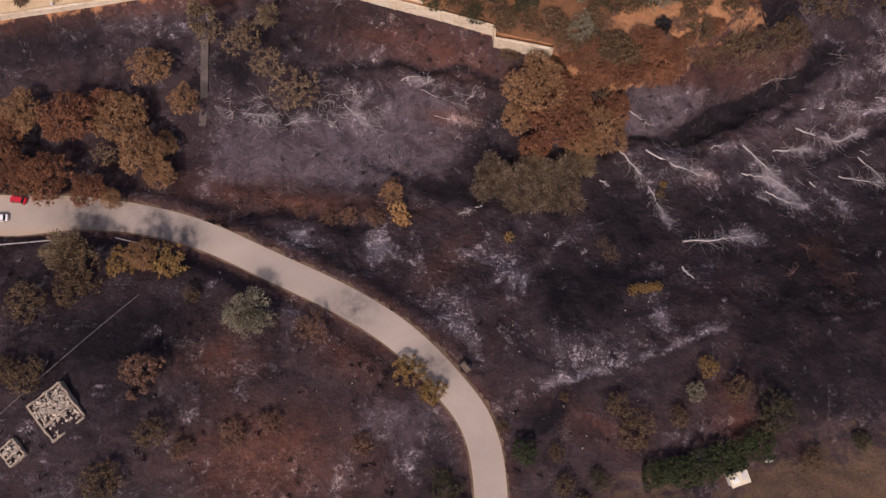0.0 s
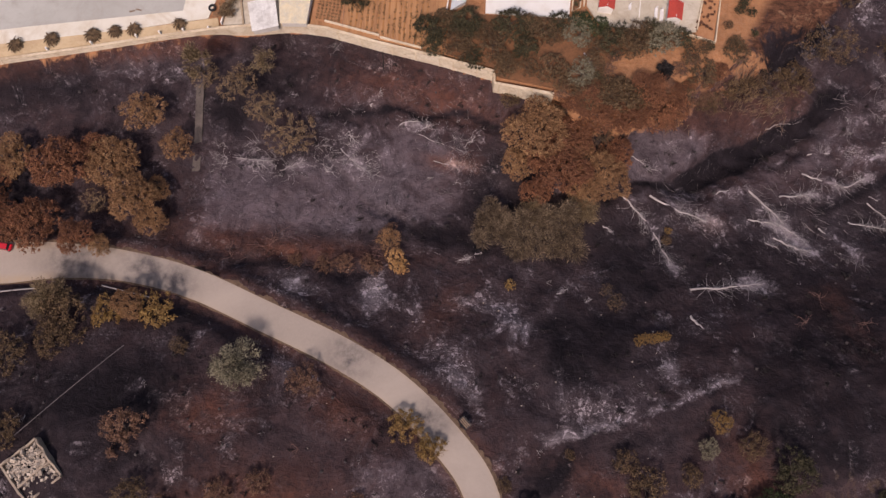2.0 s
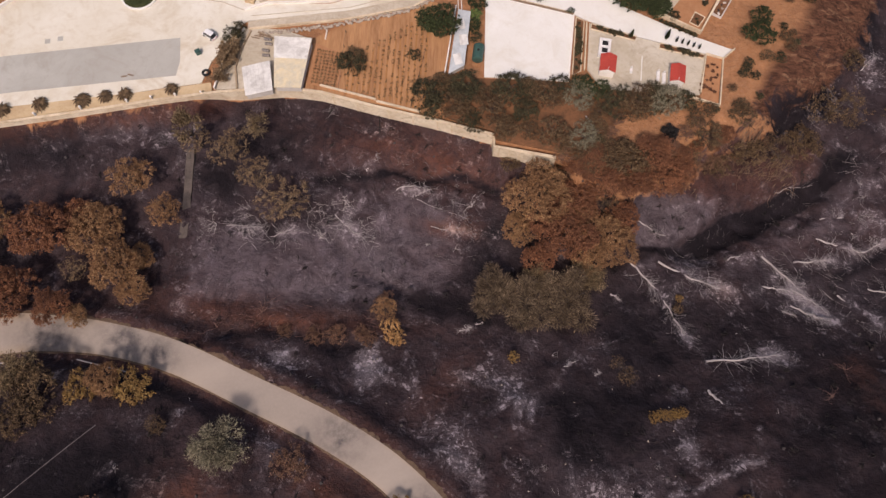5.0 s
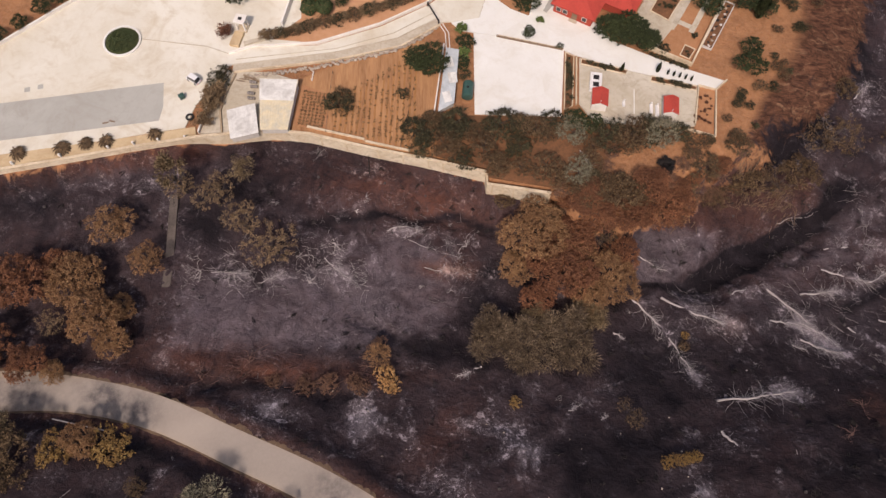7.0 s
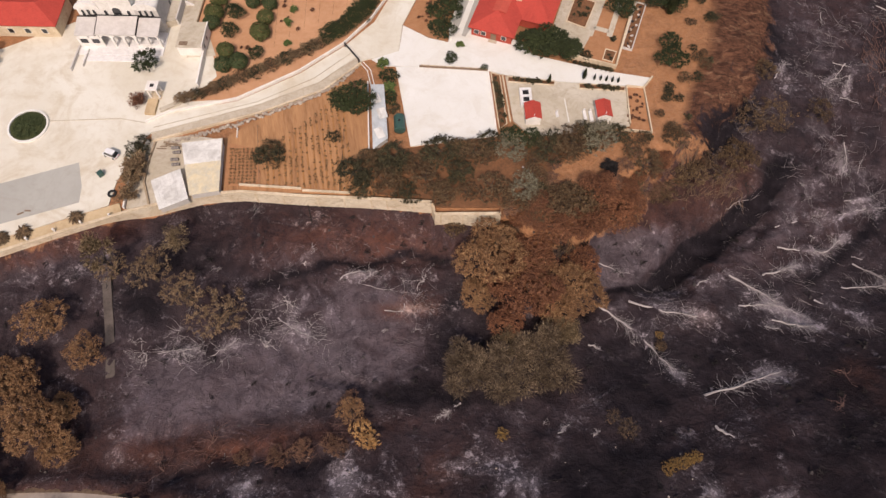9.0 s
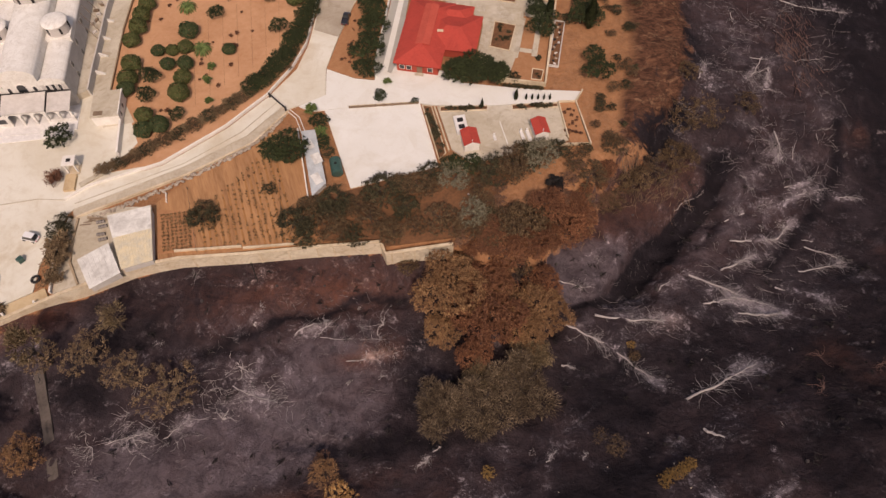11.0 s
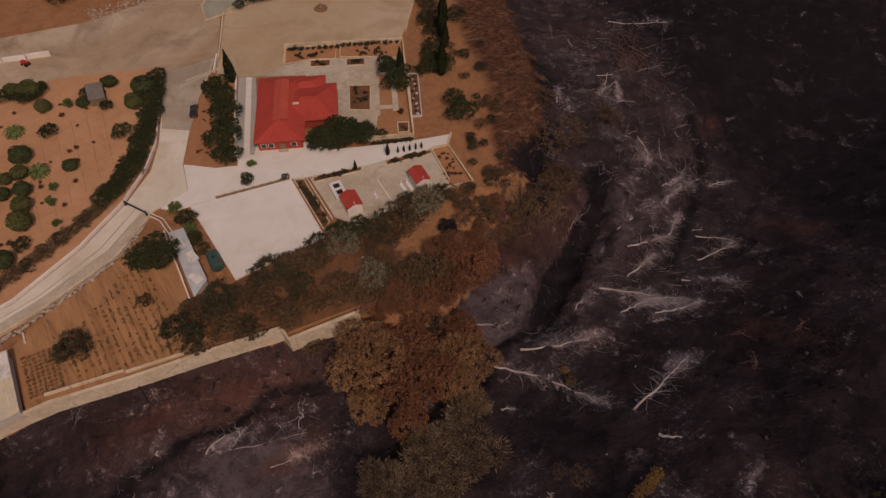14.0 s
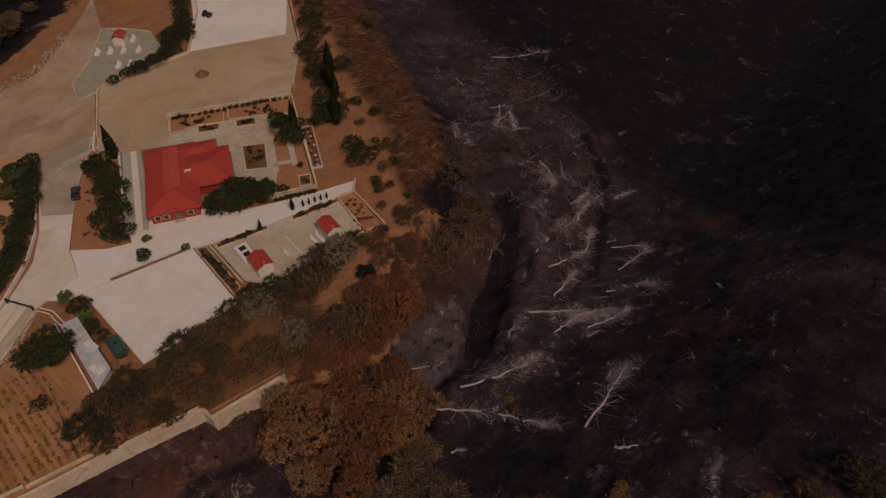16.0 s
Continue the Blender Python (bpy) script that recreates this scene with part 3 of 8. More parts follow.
ROAD_LINE = smooth_curve([(-190, 26, 0), (-150, 33, 0), (-122, 35.0, 0), (-107.5, 35.0, 0), (-93, 35.6, 0), (-77, 34.1, 0), (-60, 29.6, 0), (-40.8, 21.0, 0), (-23, 12.6, 0), (-9.5, 4.1, 0), (1.6, -6.8, 0), (8.0, -16.4, 0), (10.3, -30.2, 0), (9.4, -52, 0), (2, -90, 0)], 8)
ROAD_XY = [(x, y) for x, y, _ in ROAD_LINE]
GULLY = [(44, 57), (52, 58.6), (60, 58.6), (67, 60), (77, 64), (86, 69), (97, 73), (104, 78)]
PIT = [(66, 59.5), (73, 63), (80, 66), (88, 69), (95, 72)]
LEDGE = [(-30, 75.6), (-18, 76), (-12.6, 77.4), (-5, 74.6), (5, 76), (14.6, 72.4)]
LEDGE_LOW = [(-58, 34.2), (-45, 37.4), (-31, 34.4), (-20, 33.2)]
LEDGE_MID = [(-34, 66), (-27, 60), (-22, 55), (-10, 45), (2, 40.5)]


ROAD_ARR = np.array(ROAD_XY)
ROAD_ARR = ROAD_ARR[(ROAD_ARR[:, 0] > -160) & (ROAD_ARR[:, 1] > -70)]
ROAD_Z = slope_z(ROAD_ARR[:, 0], ROAD_ARR[:, 1])


def shelf(x, y, z):
    """Levels the slope across the road."""
    close = (y < 52) & (x < 30) & (x > -170) & (y > -80)
    if not np.any(close):
        return z
    z = np.array(z, float)
    px, py = x[close], y[close]
    best, level = np.full(px.shape, 1e9), np.zeros(px.shape)
    for (ax, ay), (bx, by), za, zb in zip(ROAD_ARR, ROAD_ARR[1:], ROAD_Z, ROAD_Z[1:]):
        t = np.clip(((px - ax) * (bx - ax) + (py - ay) * (by - ay)) / ((bx - ax) ** 2 + (by - ay) ** 2), 0, 1)
        q = np.hypot(px - ax - t * (bx - ax), py - ay - t * (by - ay))
        level = np.where(q < best, za + (zb - za) * t, level)
        best = np.minimum(best, q)
    share = ease(9.0, 5.2, best)
    z[close] = z[close] * (1 - share) + level * share
    return z


def land(x, y):
    x, y = np.asarray(x, float), np.asarray(y, float)
    d, z = inside_by(x, y), shelf(x, y, slope_z(x, y))
    u = x + 0.9 * np.sin(0.8 * y + 0.5 * x) + 0.6 * np.sin(2.1 * y - 1.3 * x)
    v = y + 0.9 * np.sin(0.7 * x + 0.4 * y) + 0.6 * np.sin(1.9 * x + 1.1 * y) + 1.1 * np.sin(0.21 * x)
    z = z - 2.0 * np.exp(-(line_distance(u, v, GULLY) / 2.6) ** 4) - 1.9 * np.exp(-(line_distance(u, v, PIT) / 5.6) ** 8)
    ledge = line_distance(u, v, LEDGE)
    z = z - 1.7 * np.exp(-(ledge / 1.7) ** 4) - 1.5 * np.exp(-(line_distance(u, v, LEDGE_LOW) / 1.7) ** 4) - 1.0 * np.exp(-(line_distance(u, v, LEDGE_MID) / 1.3) ** 4)
    bank = ease(-50, -64, x)
    k = np.where(x > 34, ease(-13 - 19 * ease(85, 112, y), 0, d), (1 - bank) * ease(0.3, 2.6, d) + bank * (0.72 * ease(-6.5, -0.4, d) + 0.28 * ease(0.3, 2.6, d)))
    return np.where(z < 0, z * (1 - k), z * (1 - ease(-6, 0, d)))


def ground(x, y):
    return float(land(np.array([x]), np.array([y]))[0])


def spaced(lo, hi, step, far):
    mid = np.arange(lo, hi + step, step)
    return np.concatenate([lo - np.array(far[::-1]), mid, mid[-1] + np.array(far)])


FAR = [6, 16, 32, 60, 110, 190, 320, 520, 900, 1600]
gx, gy = spaced(-150, 190, 1.15, FAR), spaced(-62, 236, 1.15, FAR)
XX, YY = np.meshgrid(gx, gy)
ZZ = land(XX, YY)
INSIDE = inside_by(XX, YY)
near_road = line_distance(XX, YY, ROAD_XY)
rough = np.array([noise.noise((x * 0.07, y * 0.07, 3)) * 1.1 + noise.noise((x * 0.19, y * 0.19, 0)) * 0.75 + noise.noise((x * 0.55, y * 0.55, 7)) * 0.4 for x, y in zip(XX.ravel(), YY.ravel())]).reshape(XX.shape)
ZZ = ZZ + rough * ease(1.0, 6.0, -INSIDE) * ease(5.0, 9.0, near_road) - 0.25 * (INSIDE > 0.5)


def blob(x, y, rx, ry=None, turn=0.0, power=2.0):
    ry = ry or rx
    c, s = math.cos(radians(turn)), math.sin(radians(turn))
    u, v = ((XX - x) * c + (YY - y) * s) / rx, (-(XX - x) * s + (YY - y) * c) / ry
    return np.exp(-((u * u + v * v) ** (power / 2)))


def area(pts, soft=3.0):
    """1 inside the outline, falling to 0 over the soft edge."""
    pts = [Vector(p) for p in pts]
    within = np.zeros(XX.shape, bool)
    for p, q in zip(pts, pts[1:] + pts[:1]):
        if abs(q.y - p.y) > 1e-6:
            within ^= ((p.y > YY) != (q.y > YY)) & (XX < (q.x - p.x) * (YY - p.y) / (q.y - p.y) + p.x)
    d = line_distance(XX, YY, [tuple(p) for p in pts + pts[:1]])
    return ease(-soft, soft, np.where(within, d, -d))


def spots(rows):
    return sum(w * blob(x, y, rx, ry, turn) for x, y, rx, ry, turn, w in rows)


def along(pts, width, power=2.0):
    return np.exp(-(line_distance(XX, YY, pts) / width) ** power)


PLAIN_WEST = [(-62, 67), (-48, 61.5), (-35.5, 63.5), (-13, 66), (-8, 52), (-13, 43.5), (-51, 43.8), (-60, 44.5)]
PLAIN_EAST = [(-13, 72), (0, 71), (6, 67), (4, 52), (0, 44.5), (-9, 46.5)]
RIDGE = [(48, 72), (60, 74), (72.5, 72), (71, 67), (59, 58.5), (48.5, 59)]
plain = np.maximum(area(PLAIN_WEST, 3.5) * 0.8, area(PLAIN_EAST, 3.0) * 0.72)
plain = np.maximum(plain, area(RIDGE, 2.0) * 0.72)
plain = np.maximum(plain, np.clip(spots(((-22, 66, 7, 10, 15, 0.55), (-9, -15, 10, 6, 0, 0.7), (-2, 78, 20, 4, -8, 0.35), (80, 54, 13, 5, -10, 0.22), (100, 52, 16, 8, -20, 0.25), (-82, 88, 24, 4, 8, 0.4),
                                         (18, 16, 7, 8, 0, 0.45), (-18, 27, 7, 6, 0, 0.45), (96, 64, 16, 5, 10, 0.4), (-36, 8, 6, 4, -30, 0.4), (118, 84, 18, 30, -35, 0.32))), 0, 0.8))
EAST_FLOOR = [(102, 79), (112, 90), (113, 104), (126, 122), (142, 142), (164, 134), (172, 116), (160, 96), (146, 78), (132, 62), (112, 58)]
plain = np.maximum(plain, area(EAST_FLOOR, 6.0) * 0.2)
plain = np.maximum(plain, area([(46, 56), (58, 57.5), (70, 55), (84, 58), (96, 66), (118, 62), (122, 50), (112, 36), (96, 36), (80, 42), (72, 46), (60, 50), (52, 52)], 3.0) * 0.42)
ash = spots(((-22.5, 66.5, 4.8, 9, 18, 0.5), (-46, 63, 15, 3.6, -10, 0.36), (-2, 71.5, 12, 1.6, -12, 0.6), (-28, 94, 2.5, 3, 0, 0.6), (3.5, 62.4, 6.5, 1.6, -8, 0.3),
             (-16, 28, 4, 7, 0, 0.7), (-36, 30, 4, 4, 0, 0.75), (18, 17, 4, 6, 0, 0.6)))
ash = ash + spots(((5, 25, 4, 3, 0, 0.5), (3, 7, 3, 5, 20, 0.55), (8, 1.5, 3, 4, 0, 0.6), (-37, 12, 3, 3, 0, 0.5), (-56.5, -14, 2.2, 4, 0, 0.6),
             (-45, -6.5, 2, 3, 0, 0.55), (-55, 17.4, 3, 2, 0, 0.5), (-91.7, -15.8, 4, 3, 0, 0.5), (-7, -23, 3.5, 4, 0, 0.7), (-29, 5, 3, 3, 0, 0.55), (51, 9, 3.6, 4.5, 10, 0.8)))
ash = ash + spots(((60, 47, 6, 5, -30, 0.4), (71, 47, 6, 4.5, -20, 0.5), (89, 47, 8, 4.5, -35, 0.45), (93, 42, 6, 4, -30, 0.4), (102, 56, 8, 4, 10, 0.4), (99, 35, 7, 5, -40, 0.3), (58.6, 34.3, 4, 4, 0, 0.45), (78, 30.5, 5, 4, 15, 0.6),
                   (66, 56, 10, 2, 2, 0.7), (62, 68, 8, 3, 20, 0.4)))
ash = ash + spots(((96, 90, 10, 8, 40, 0.26), (108, 104, 10, 8, 50, 0.26), (120, 125, 12, 8, 55, 0.26), (112, 86, 8, 10, 0, 0.22), (116, 62, 9, 4, 15, 0.4), (125, 85, 5, 7, -30, 0.5), (119, 108, 4, 5, 20, 0.45), (136, 105, 5, 5, 0, 0.5), (122, 69, 8, 2, 20, 0.5), (134, 58, 6, 2, -45, 0.45),
                   (112, 120, 8, 3, 60, 0.3), (5, 15, 13, 16, 0, 0.24), (20, 24, 10, 8, 0, 0.2), (-24, 26, 18, 7, -15, 0.24), (-20, -24, 5, 3, 0, 0.4), (-70, 87, 20, 2.2, 8, 0.45), (-12, 87, 10, 2.2, -15, 0.4)))
# the pale windrow of ash: sharp on its lower side, fading up the slope
WINDROW = [(20, -8), (32, -5.2), (45, -1.2), (56, 3), (66.5, 6.8)]
lower = np.interp(XX, [p[0] for p in WINDROW], [p[1] for p in WINDROW])
across = YY - lower + 0.4 * np.sin(XX * 0.9)
ash = np.maximum(ash, ease(16, 23, XX) * ease(69, 65, XX) * ease(-0.9, 0.6, across) * np.exp(-np.clip(across, 0, None) / (2.6 + 2.4 * ease(48, 24, XX))) * 1.0)
for ax, ay, bx, by, thick in TRUNKS + THIN_TRUNKS:
    l, a = math.hypot(bx - ax, by - ay), math.degrees(math.atan2(by - ay, bx - ax))
    ash = ash + 0.5 * blob(ax + (bx - ax) * 0.5, ay + (by - ay) * 0.5, l * 0.5, 0.8, a) + 0.3 * blob(ax + (bx - ax) * 0.85, ay + (by - ay) * 0.85, l * 0.28, l * 0.2, a)
BASIN = [(24, 22), (46, 23), (52, 30), (44, 14), (38, 8), (30, 4.5), (22, 7)]
HOLLOW = [(36, 46), (56, 47), (64, 40), (61, 28), (52, 24), (41, 23)]
SMOOTH_BLACK = [(68, 12), (76, 20), (104, 20), (118, 6), (112, -14), (72, -13), (66, -4)]
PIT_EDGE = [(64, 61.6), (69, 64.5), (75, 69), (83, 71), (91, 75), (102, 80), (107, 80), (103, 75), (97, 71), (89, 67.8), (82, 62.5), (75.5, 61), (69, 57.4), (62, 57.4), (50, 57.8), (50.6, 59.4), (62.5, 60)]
# the thin row at (-38, 34.6) is shade under LEDGE_LOW, painted dark
soot_shade = spots(((-46, 84, 12, 5, 8, 0.85), (-56, 74, 8, 6, 0, 0.8), (-108, 82, 30, 9, 8, 0.7), (-2, 43.5, 9, 2.4, -10, 0.9), (12, 38, 18, 2.5, -6, 0.7), (22.5, -14, 6, 5, 0, 0.9), (-75, 5, 14, 9, 0, 0.6), (-64, 22, 14, 4, -15, 0.6), (98, 100, 9, 6, 30, 0.8),
              (120, 122, 8, 9, -20, 0.8), (-38, 34.6, 16, 1.3, -4, 0.7), (10, 52, 4, 8, 0, 0.7), (-27, 88, 12, 5, -10, 0.5), (-14, 55, 4, 6, 10, 0.4), (14, 62, 4, 6, 0, 0.5), (45, -6, 14, 2.6, 14, 0.6)))
soot_shade = soot_shade + spots(((-72, -8, 26, 16, 0, 0.5), (-62, 10, 18, 8, -10, 0.3), (-100, 8, 14, 16, 0, 0.4)))
soot_shade = soot_shade + spots(((89, 92, 7, 6, 30, 0.75), (109, 84.4, 6, 4.5, 20, 0.8), (104, 79.6, 5, 4, 30, 0.7), (104, 108, 6, 14, -30, 0.6), (136, 88, 8, 7, 0, 0.5), (117, 126, 6, 12, -30, 0.5), (84, 86, 5, 4, 20, 0.5)))
soot_shade = np.maximum(soot_shade, area(BASIN, 3.5) * 0.85)
soot_shade = np.maximum(soot_shade, area(HOLLOW, 4.0) * 0.6)
soot_shade = np.maximum(soot_shade, area(SMOOTH_BLACK, 5.0) * 0.62)
# pit and gully: char plus the shade of the hollow, put into the colour
soot_shade = np.maximum(soot_shade, area(PIT_EDGE, 0.6) * 1.2)
soot_shade = np.maximum(soot_shade, area([(58, 26), (62, 52), (92, 58), (104, 60), (124, 60), (134, 40), (130, 20), (90, 14)], 6.0) * 0.5)
# shade in the ledge creases, painted as dark lines
soot_shade = np.maximum(soot_shade, along(LEDGE, 1.3) * 0.95)
soot_shade = np.maximum(soot_shade, along(LEDGE_MID, 1.0) * 0.5)
soot_shade = np.maximum(soot_shade, along([(149, 85), (140, 72), (120, 60), (101, 51.5)], 2.4) * 0.9)
soot_shade = np.maximum(soot_shade, along([(101, 75), (112, 88), (120, 104), (128, 126)], 7.0) * 0.45)
# ground turns steadily darker towards the far east
soot_shade = np.maximum(soot_shade, ease(124, 160, XX - 0.3 * (YY - 60)) * 0.97)
soot_shade = np.maximum(soot_shade, ease(222, 232, YY - 0.55 * (XX - 41)) * (XX > 30))
soot_shade = np.maximum(soot_shade, ease(246, 256, YY) * (XX < 60))
singe = spots(((-36, 38.6, 24, 2.6, -4, 0.8), (-12, 84, 24, 5.5, -9, 0.55), (4, 77, 12, 4, -8, 0.5), (-38, -22, 18, 10, 0, 0.85), (-52, 0, 9, 5, 0, 0.75), (-22, 0, 9, 4, -30, 0.6), (3.5, 62.4, 7.5, 2.2, -8, 0.75), (95, 26, 5, 4, 0, 0.5), (97, 15, 5, 5, 0, 0.4),
               (154, 80, 5, 4, 0, 0.6), (134, 39, 2.5, 7, 20, 0.5), (70, 47, 4, 3, 0, 0.3), (30, -14, 12, 4, -20, 0.4), (65, -13, 5, 8, 0, 0.6), (-58, 44, 16, 2.5, 0, 0.3), (0, 22, 4, 12, -40, 0.3)))
soil = np.where(XX > 34, ease(-14 - 16 * ease(88, 112, YY), -3 - 11 * ease(92, 115, YY), INSIDE), ease(-0.6, 0.6, INSIDE)) * 1.1
soil = np.maximum(soil, ease(60, 84, XX) * ease(-8, -20, YY) * 0.46 + ease(22, 40, XX) * ease(-20, -26, YY) * 0.48)
soil = np.maximum(soil, 0.62 * blob(46, 79, 16, 5, 20))
soil = soil * (1 - 0.45 * spots(((70, 86, 9, 6, 30, 1), (86, 96, 8, 6, 40, 1), (98, 112, 8, 6, 50, 0.8))))
soil = np.where(XX > 30, soil * ease(3.0, -3.0, (YY - 226) - 0.55 * (XX - 41)), soil * ease(3.0, -3.0, YY - 248))
singe = np.maximum(singe, 0.42 * area([(75, 88), (101, 87), (99, 79), (86, 73), (72, 73), (59, 73), (65, 80)], 4.0))
singe = np.maximum(singe, 0.35 * ease(7.0, 4.5, near_road))
singe = np.maximum(singe, ease(-50, -60, XX) * ease(-6.0, -2.5, INSIDE) * ease(0.5, -0.5, INSIDE) * 0.6)
soil = np.maximum(soil, ease(-52, -62, XX) * ease(-3.2, -0.8, INSIDE) * 0.38)
drygrass = np.maximum(ease(30, 50, XX) * ease(4, -10, YY) * 1.0, ease(0.5, -3.5, INSIDE) * (YY > 92) * (XX > 60))
# bare earth path along the crest of the east bank
drygrass = drygrass * (1 - 0.8 * along([(122, 172), (101, 140), (100, 130), (94.5, 118.5), (86, 108), (75, 100), (64, 90)], 2.6))

rows_n, cols_n = XX.shape
index = np.arange(rows_n * cols_n).reshape(rows_n, cols_n)
quads = np.stack([index[:-1, :-1], index[:-1, 1:], index[1:, 1:], index[1:, :-1]], -1).reshape(-1, 4)
me = mesh_from("ground", np.stack([XX, YY, ZZ], -1).reshape(-1, 3).tolist(), quads.tolist(), GROUND, True)
for key, values in (("ash", ash), ("singe", singe), ("soil", soil), ("drygrass", drygrass), ("soot_shade", soot_shade), ("plain", plain), ("scrub", ease(2, -4, YY))):
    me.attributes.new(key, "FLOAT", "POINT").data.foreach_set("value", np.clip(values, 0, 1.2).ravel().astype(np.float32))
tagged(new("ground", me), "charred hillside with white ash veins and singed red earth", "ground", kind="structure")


# ---- road, paving and fields ----
def band(name, pts, width, lift, material, label, category, thick=0.25):
    """A paved band draped over the land, with a real edge."""
    left, right = run_strip(pts, width)
    bm = bmesh.new()
    rings, sides = [], []
    cuts = (-1.0, -0.86, -0.5, 0.0, 0.5, 0.86, 1.0)
    for (lx, ly), (rx, ry), (x, y) in zip(left, right, pts):
        z = ground(x, y) + lift
        row = []
        for c in cuts:
            ex, ey = (rx, ry) if c > 0 else (lx, ly)
            row.append(bm.verts.new((x + (ex - x) * abs(c), y + (ey - y) * abs(c), z + 0.07 * (1 - c * c))))
        rings.append(row)
        sides.append([bm.verts.new(v) for v in ((lx, ly, z), (lx, ly, z - thick), (rx, ry, z), (rx, ry, z - thick))])
    for p, q in zip(rings, rings[1:]):
        for k in range(len(cuts) - 1):
            bm.faces.new((p[k], p[k + 1], q[k + 1], q[k])).smooth = True
    for p, q in zip(sides, sides[1:]):
        bm.faces.new((p[0], p[1], q[1], q[0]))
        bm.faces.new((p[2], p[3], q[3], q[2]))
    ob = part(name, bm, material)
    return tagged(ob, label, category, kind="structure")


def slab(name, pts, z0, z1, material, label, category="pavement", bevel=0.0):
    return tagged(part(name, prism(pts, z0, z1, bevel), material), label, category, kind="structure")


road = band("road", ROAD_XY, [float(np.interp(x, [-122, -106, -92, -76, -50, 20], [10.6, 10.4, 8.6, 7.4, 7.0, 7.2])) for x, y in ROAD_XY], 0.16, ROAD, "sun-bleached grey asphalt road curving across the burnt slope, with darker patches", "road", 0.9)
fine_line = [(ax + (bx - ax) * k / 6, ay + (by - ay) * k / 6) for (ax, ay), (bx, by) in zip(ROAD_XY, ROAD_XY[1:]) for k in range(6)]
for side, reach in ((1, 0.6), (-1, 0.2)):
    edge_line, widths = [], []
    for i, (x, y) in enumerate(fine_line):
        (ax, ay), (bx, by) = fine_line[max(i - 1, 0)], fine_line[min(i + 1, len(fine_line) - 1)]
        l = math.hypot(bx - ax, by - ay)
        half = float(np.interp(x, [-122, -106, -92, -76, -50, 20], [10.6, 10.4, 8.6, 7.4, 7.0, 7.2])) / 2
        w = 0.35 + reach * (0.55 + 1.3 * noise.noise((x * 0.23, y * 0.23, side)) + 0.9 * noise.noise((x * 0.9, y * 0.9, side)) + 0.35 * noise.noise((x * 2.1, y * 2.1, side)))
        w = max(w, 0.06)
        off = half - 0.25 + w / 2
        edge_line.append((x - (by - ay) / l * off * side, y + (bx - ax) / l * off * side))
        widths.append(w + 0.5)
    band("road_verge", edge_line, widths, 0.06, ROAD_EDGE, "ragged dusty earth verge along the road", "verge", 0.4)
co = np.array([v.co[:] for v in road.data.vertices])
from_middle = line_distance(co[:, 0], co[:, 1], ROAD_XY)
dark_spots = sum(np.exp(-((co[:, 0] - x) / r) ** 2 - ((co[:, 1] - y) / r) ** 2) for x, y, r in ((-72, 33.0, 6.5), (-63, 29.5, 4.0), (-20.5, 11.5, 5.0), (-2.5, -2.5, 4.5), (-90, 35, 7)))
for key, values in (("dusty", ease(2.9, 4.0, from_middle)), ("darkened", np.clip(dark_spots, 0, 1))):
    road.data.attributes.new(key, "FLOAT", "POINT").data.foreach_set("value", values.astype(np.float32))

# level ground of the estate, each paving a thin slab on the soil
slab("plaza", [(-150, 83.5), (-113, 89.5), (-74, 97.5), (-61, 99.5), (-59, 106), (-52, 117.5), (-45, 122.4), (-33.6, 124.0), (-33.2, 131), (-34.4, 145.4), (-30.5, 152), (-45, 156), (-70, 160), (-90, 154), (-96, 141), (-122, 118), (-150, 112)],
     -0.5, 0.03, CONCRETE, "wide pale concrete plaza with stains and joints")
slab("parking_strip", [(-150, 91.3), (-108.2, 97), (-67.8, 101.7), (-67.2, 106), (-68.0, 113.2), (-110.6, 108), (-150, 102.4)], 0.0, 0.045, ASPHALT_PALE, "worn grey asphalt parking strip on the plaza", "pavement")
slab("sandy_planting_strip", [(-150, 81.6), (-113, 88.3), (-74, 94.6), (-58, 97.2), (-58.5, 99.6), (-74, 97.2), (-113, 92.2), (-150, 86)], -0.4, 0.07, SAND, "sandy planting strip along the boundary wall", "planting strip")
DRIVE_N = [(-49, 123.4), (-29, 123.8), (-12, 129.6), (0.3, 136.2), (9.5, 143.0), (14.8, 150.6), (18, 157), (28, 177)]
DRIVE_S = [(41.5, 174), (38, 169.5), (31, 161.5), (23.2, 150.5), (16.8, 140.4), (14, 131), (4.3, 130.3), (-7.2, 123.4), (-24, 119.6), (-50.6, 116.6)]
slab("driveway", DRIVE_N + DRIVE_S, -0.3, 0.075, CONCRETE, "pale concrete driveway climbing between garden walls", "driveway")
slab("driveway_asphalt", [(17.8, 155.6), (23.3, 150.6), (31, 161.8), (38, 169.8), (41, 173.8), (28.2, 177.3), (22.6, 166.6)], 0.0, 0.095, ASPHALT_PATCHED, "patched grey asphalt on the upper driveway", "driveway")
slab("house_forecourt", [(9.0, 127.5), (6.6, 130.2), (14.2, 131.5), (16.9, 140.2), (22.8, 134.3), (27.5, 131.8), (31, 130.4), (34.6, 133.2), (44.5, 125.0), (58, 117.6), (67.8, 112.6), (76.6, 108.8), (73.4, 106.2), (69.4, 107.7), (51.5, 113.2), (38.5, 118.4), (35.6, 120.3), (19.3, 125.0)],
     -0.3, 0.085, CONCRETE_WHITE, "bright concrete forecourt lane", "pavement")
slab("house_apron", [(27.5, 131.6), (28.9, 135.8), (35.2, 136.2), (45.6, 128.4), (48.6, 123.4), (38, 119.2)], -0.3, 0.079, CONCRETE_WHITE, "bright concrete apron before the house door", "pavement")
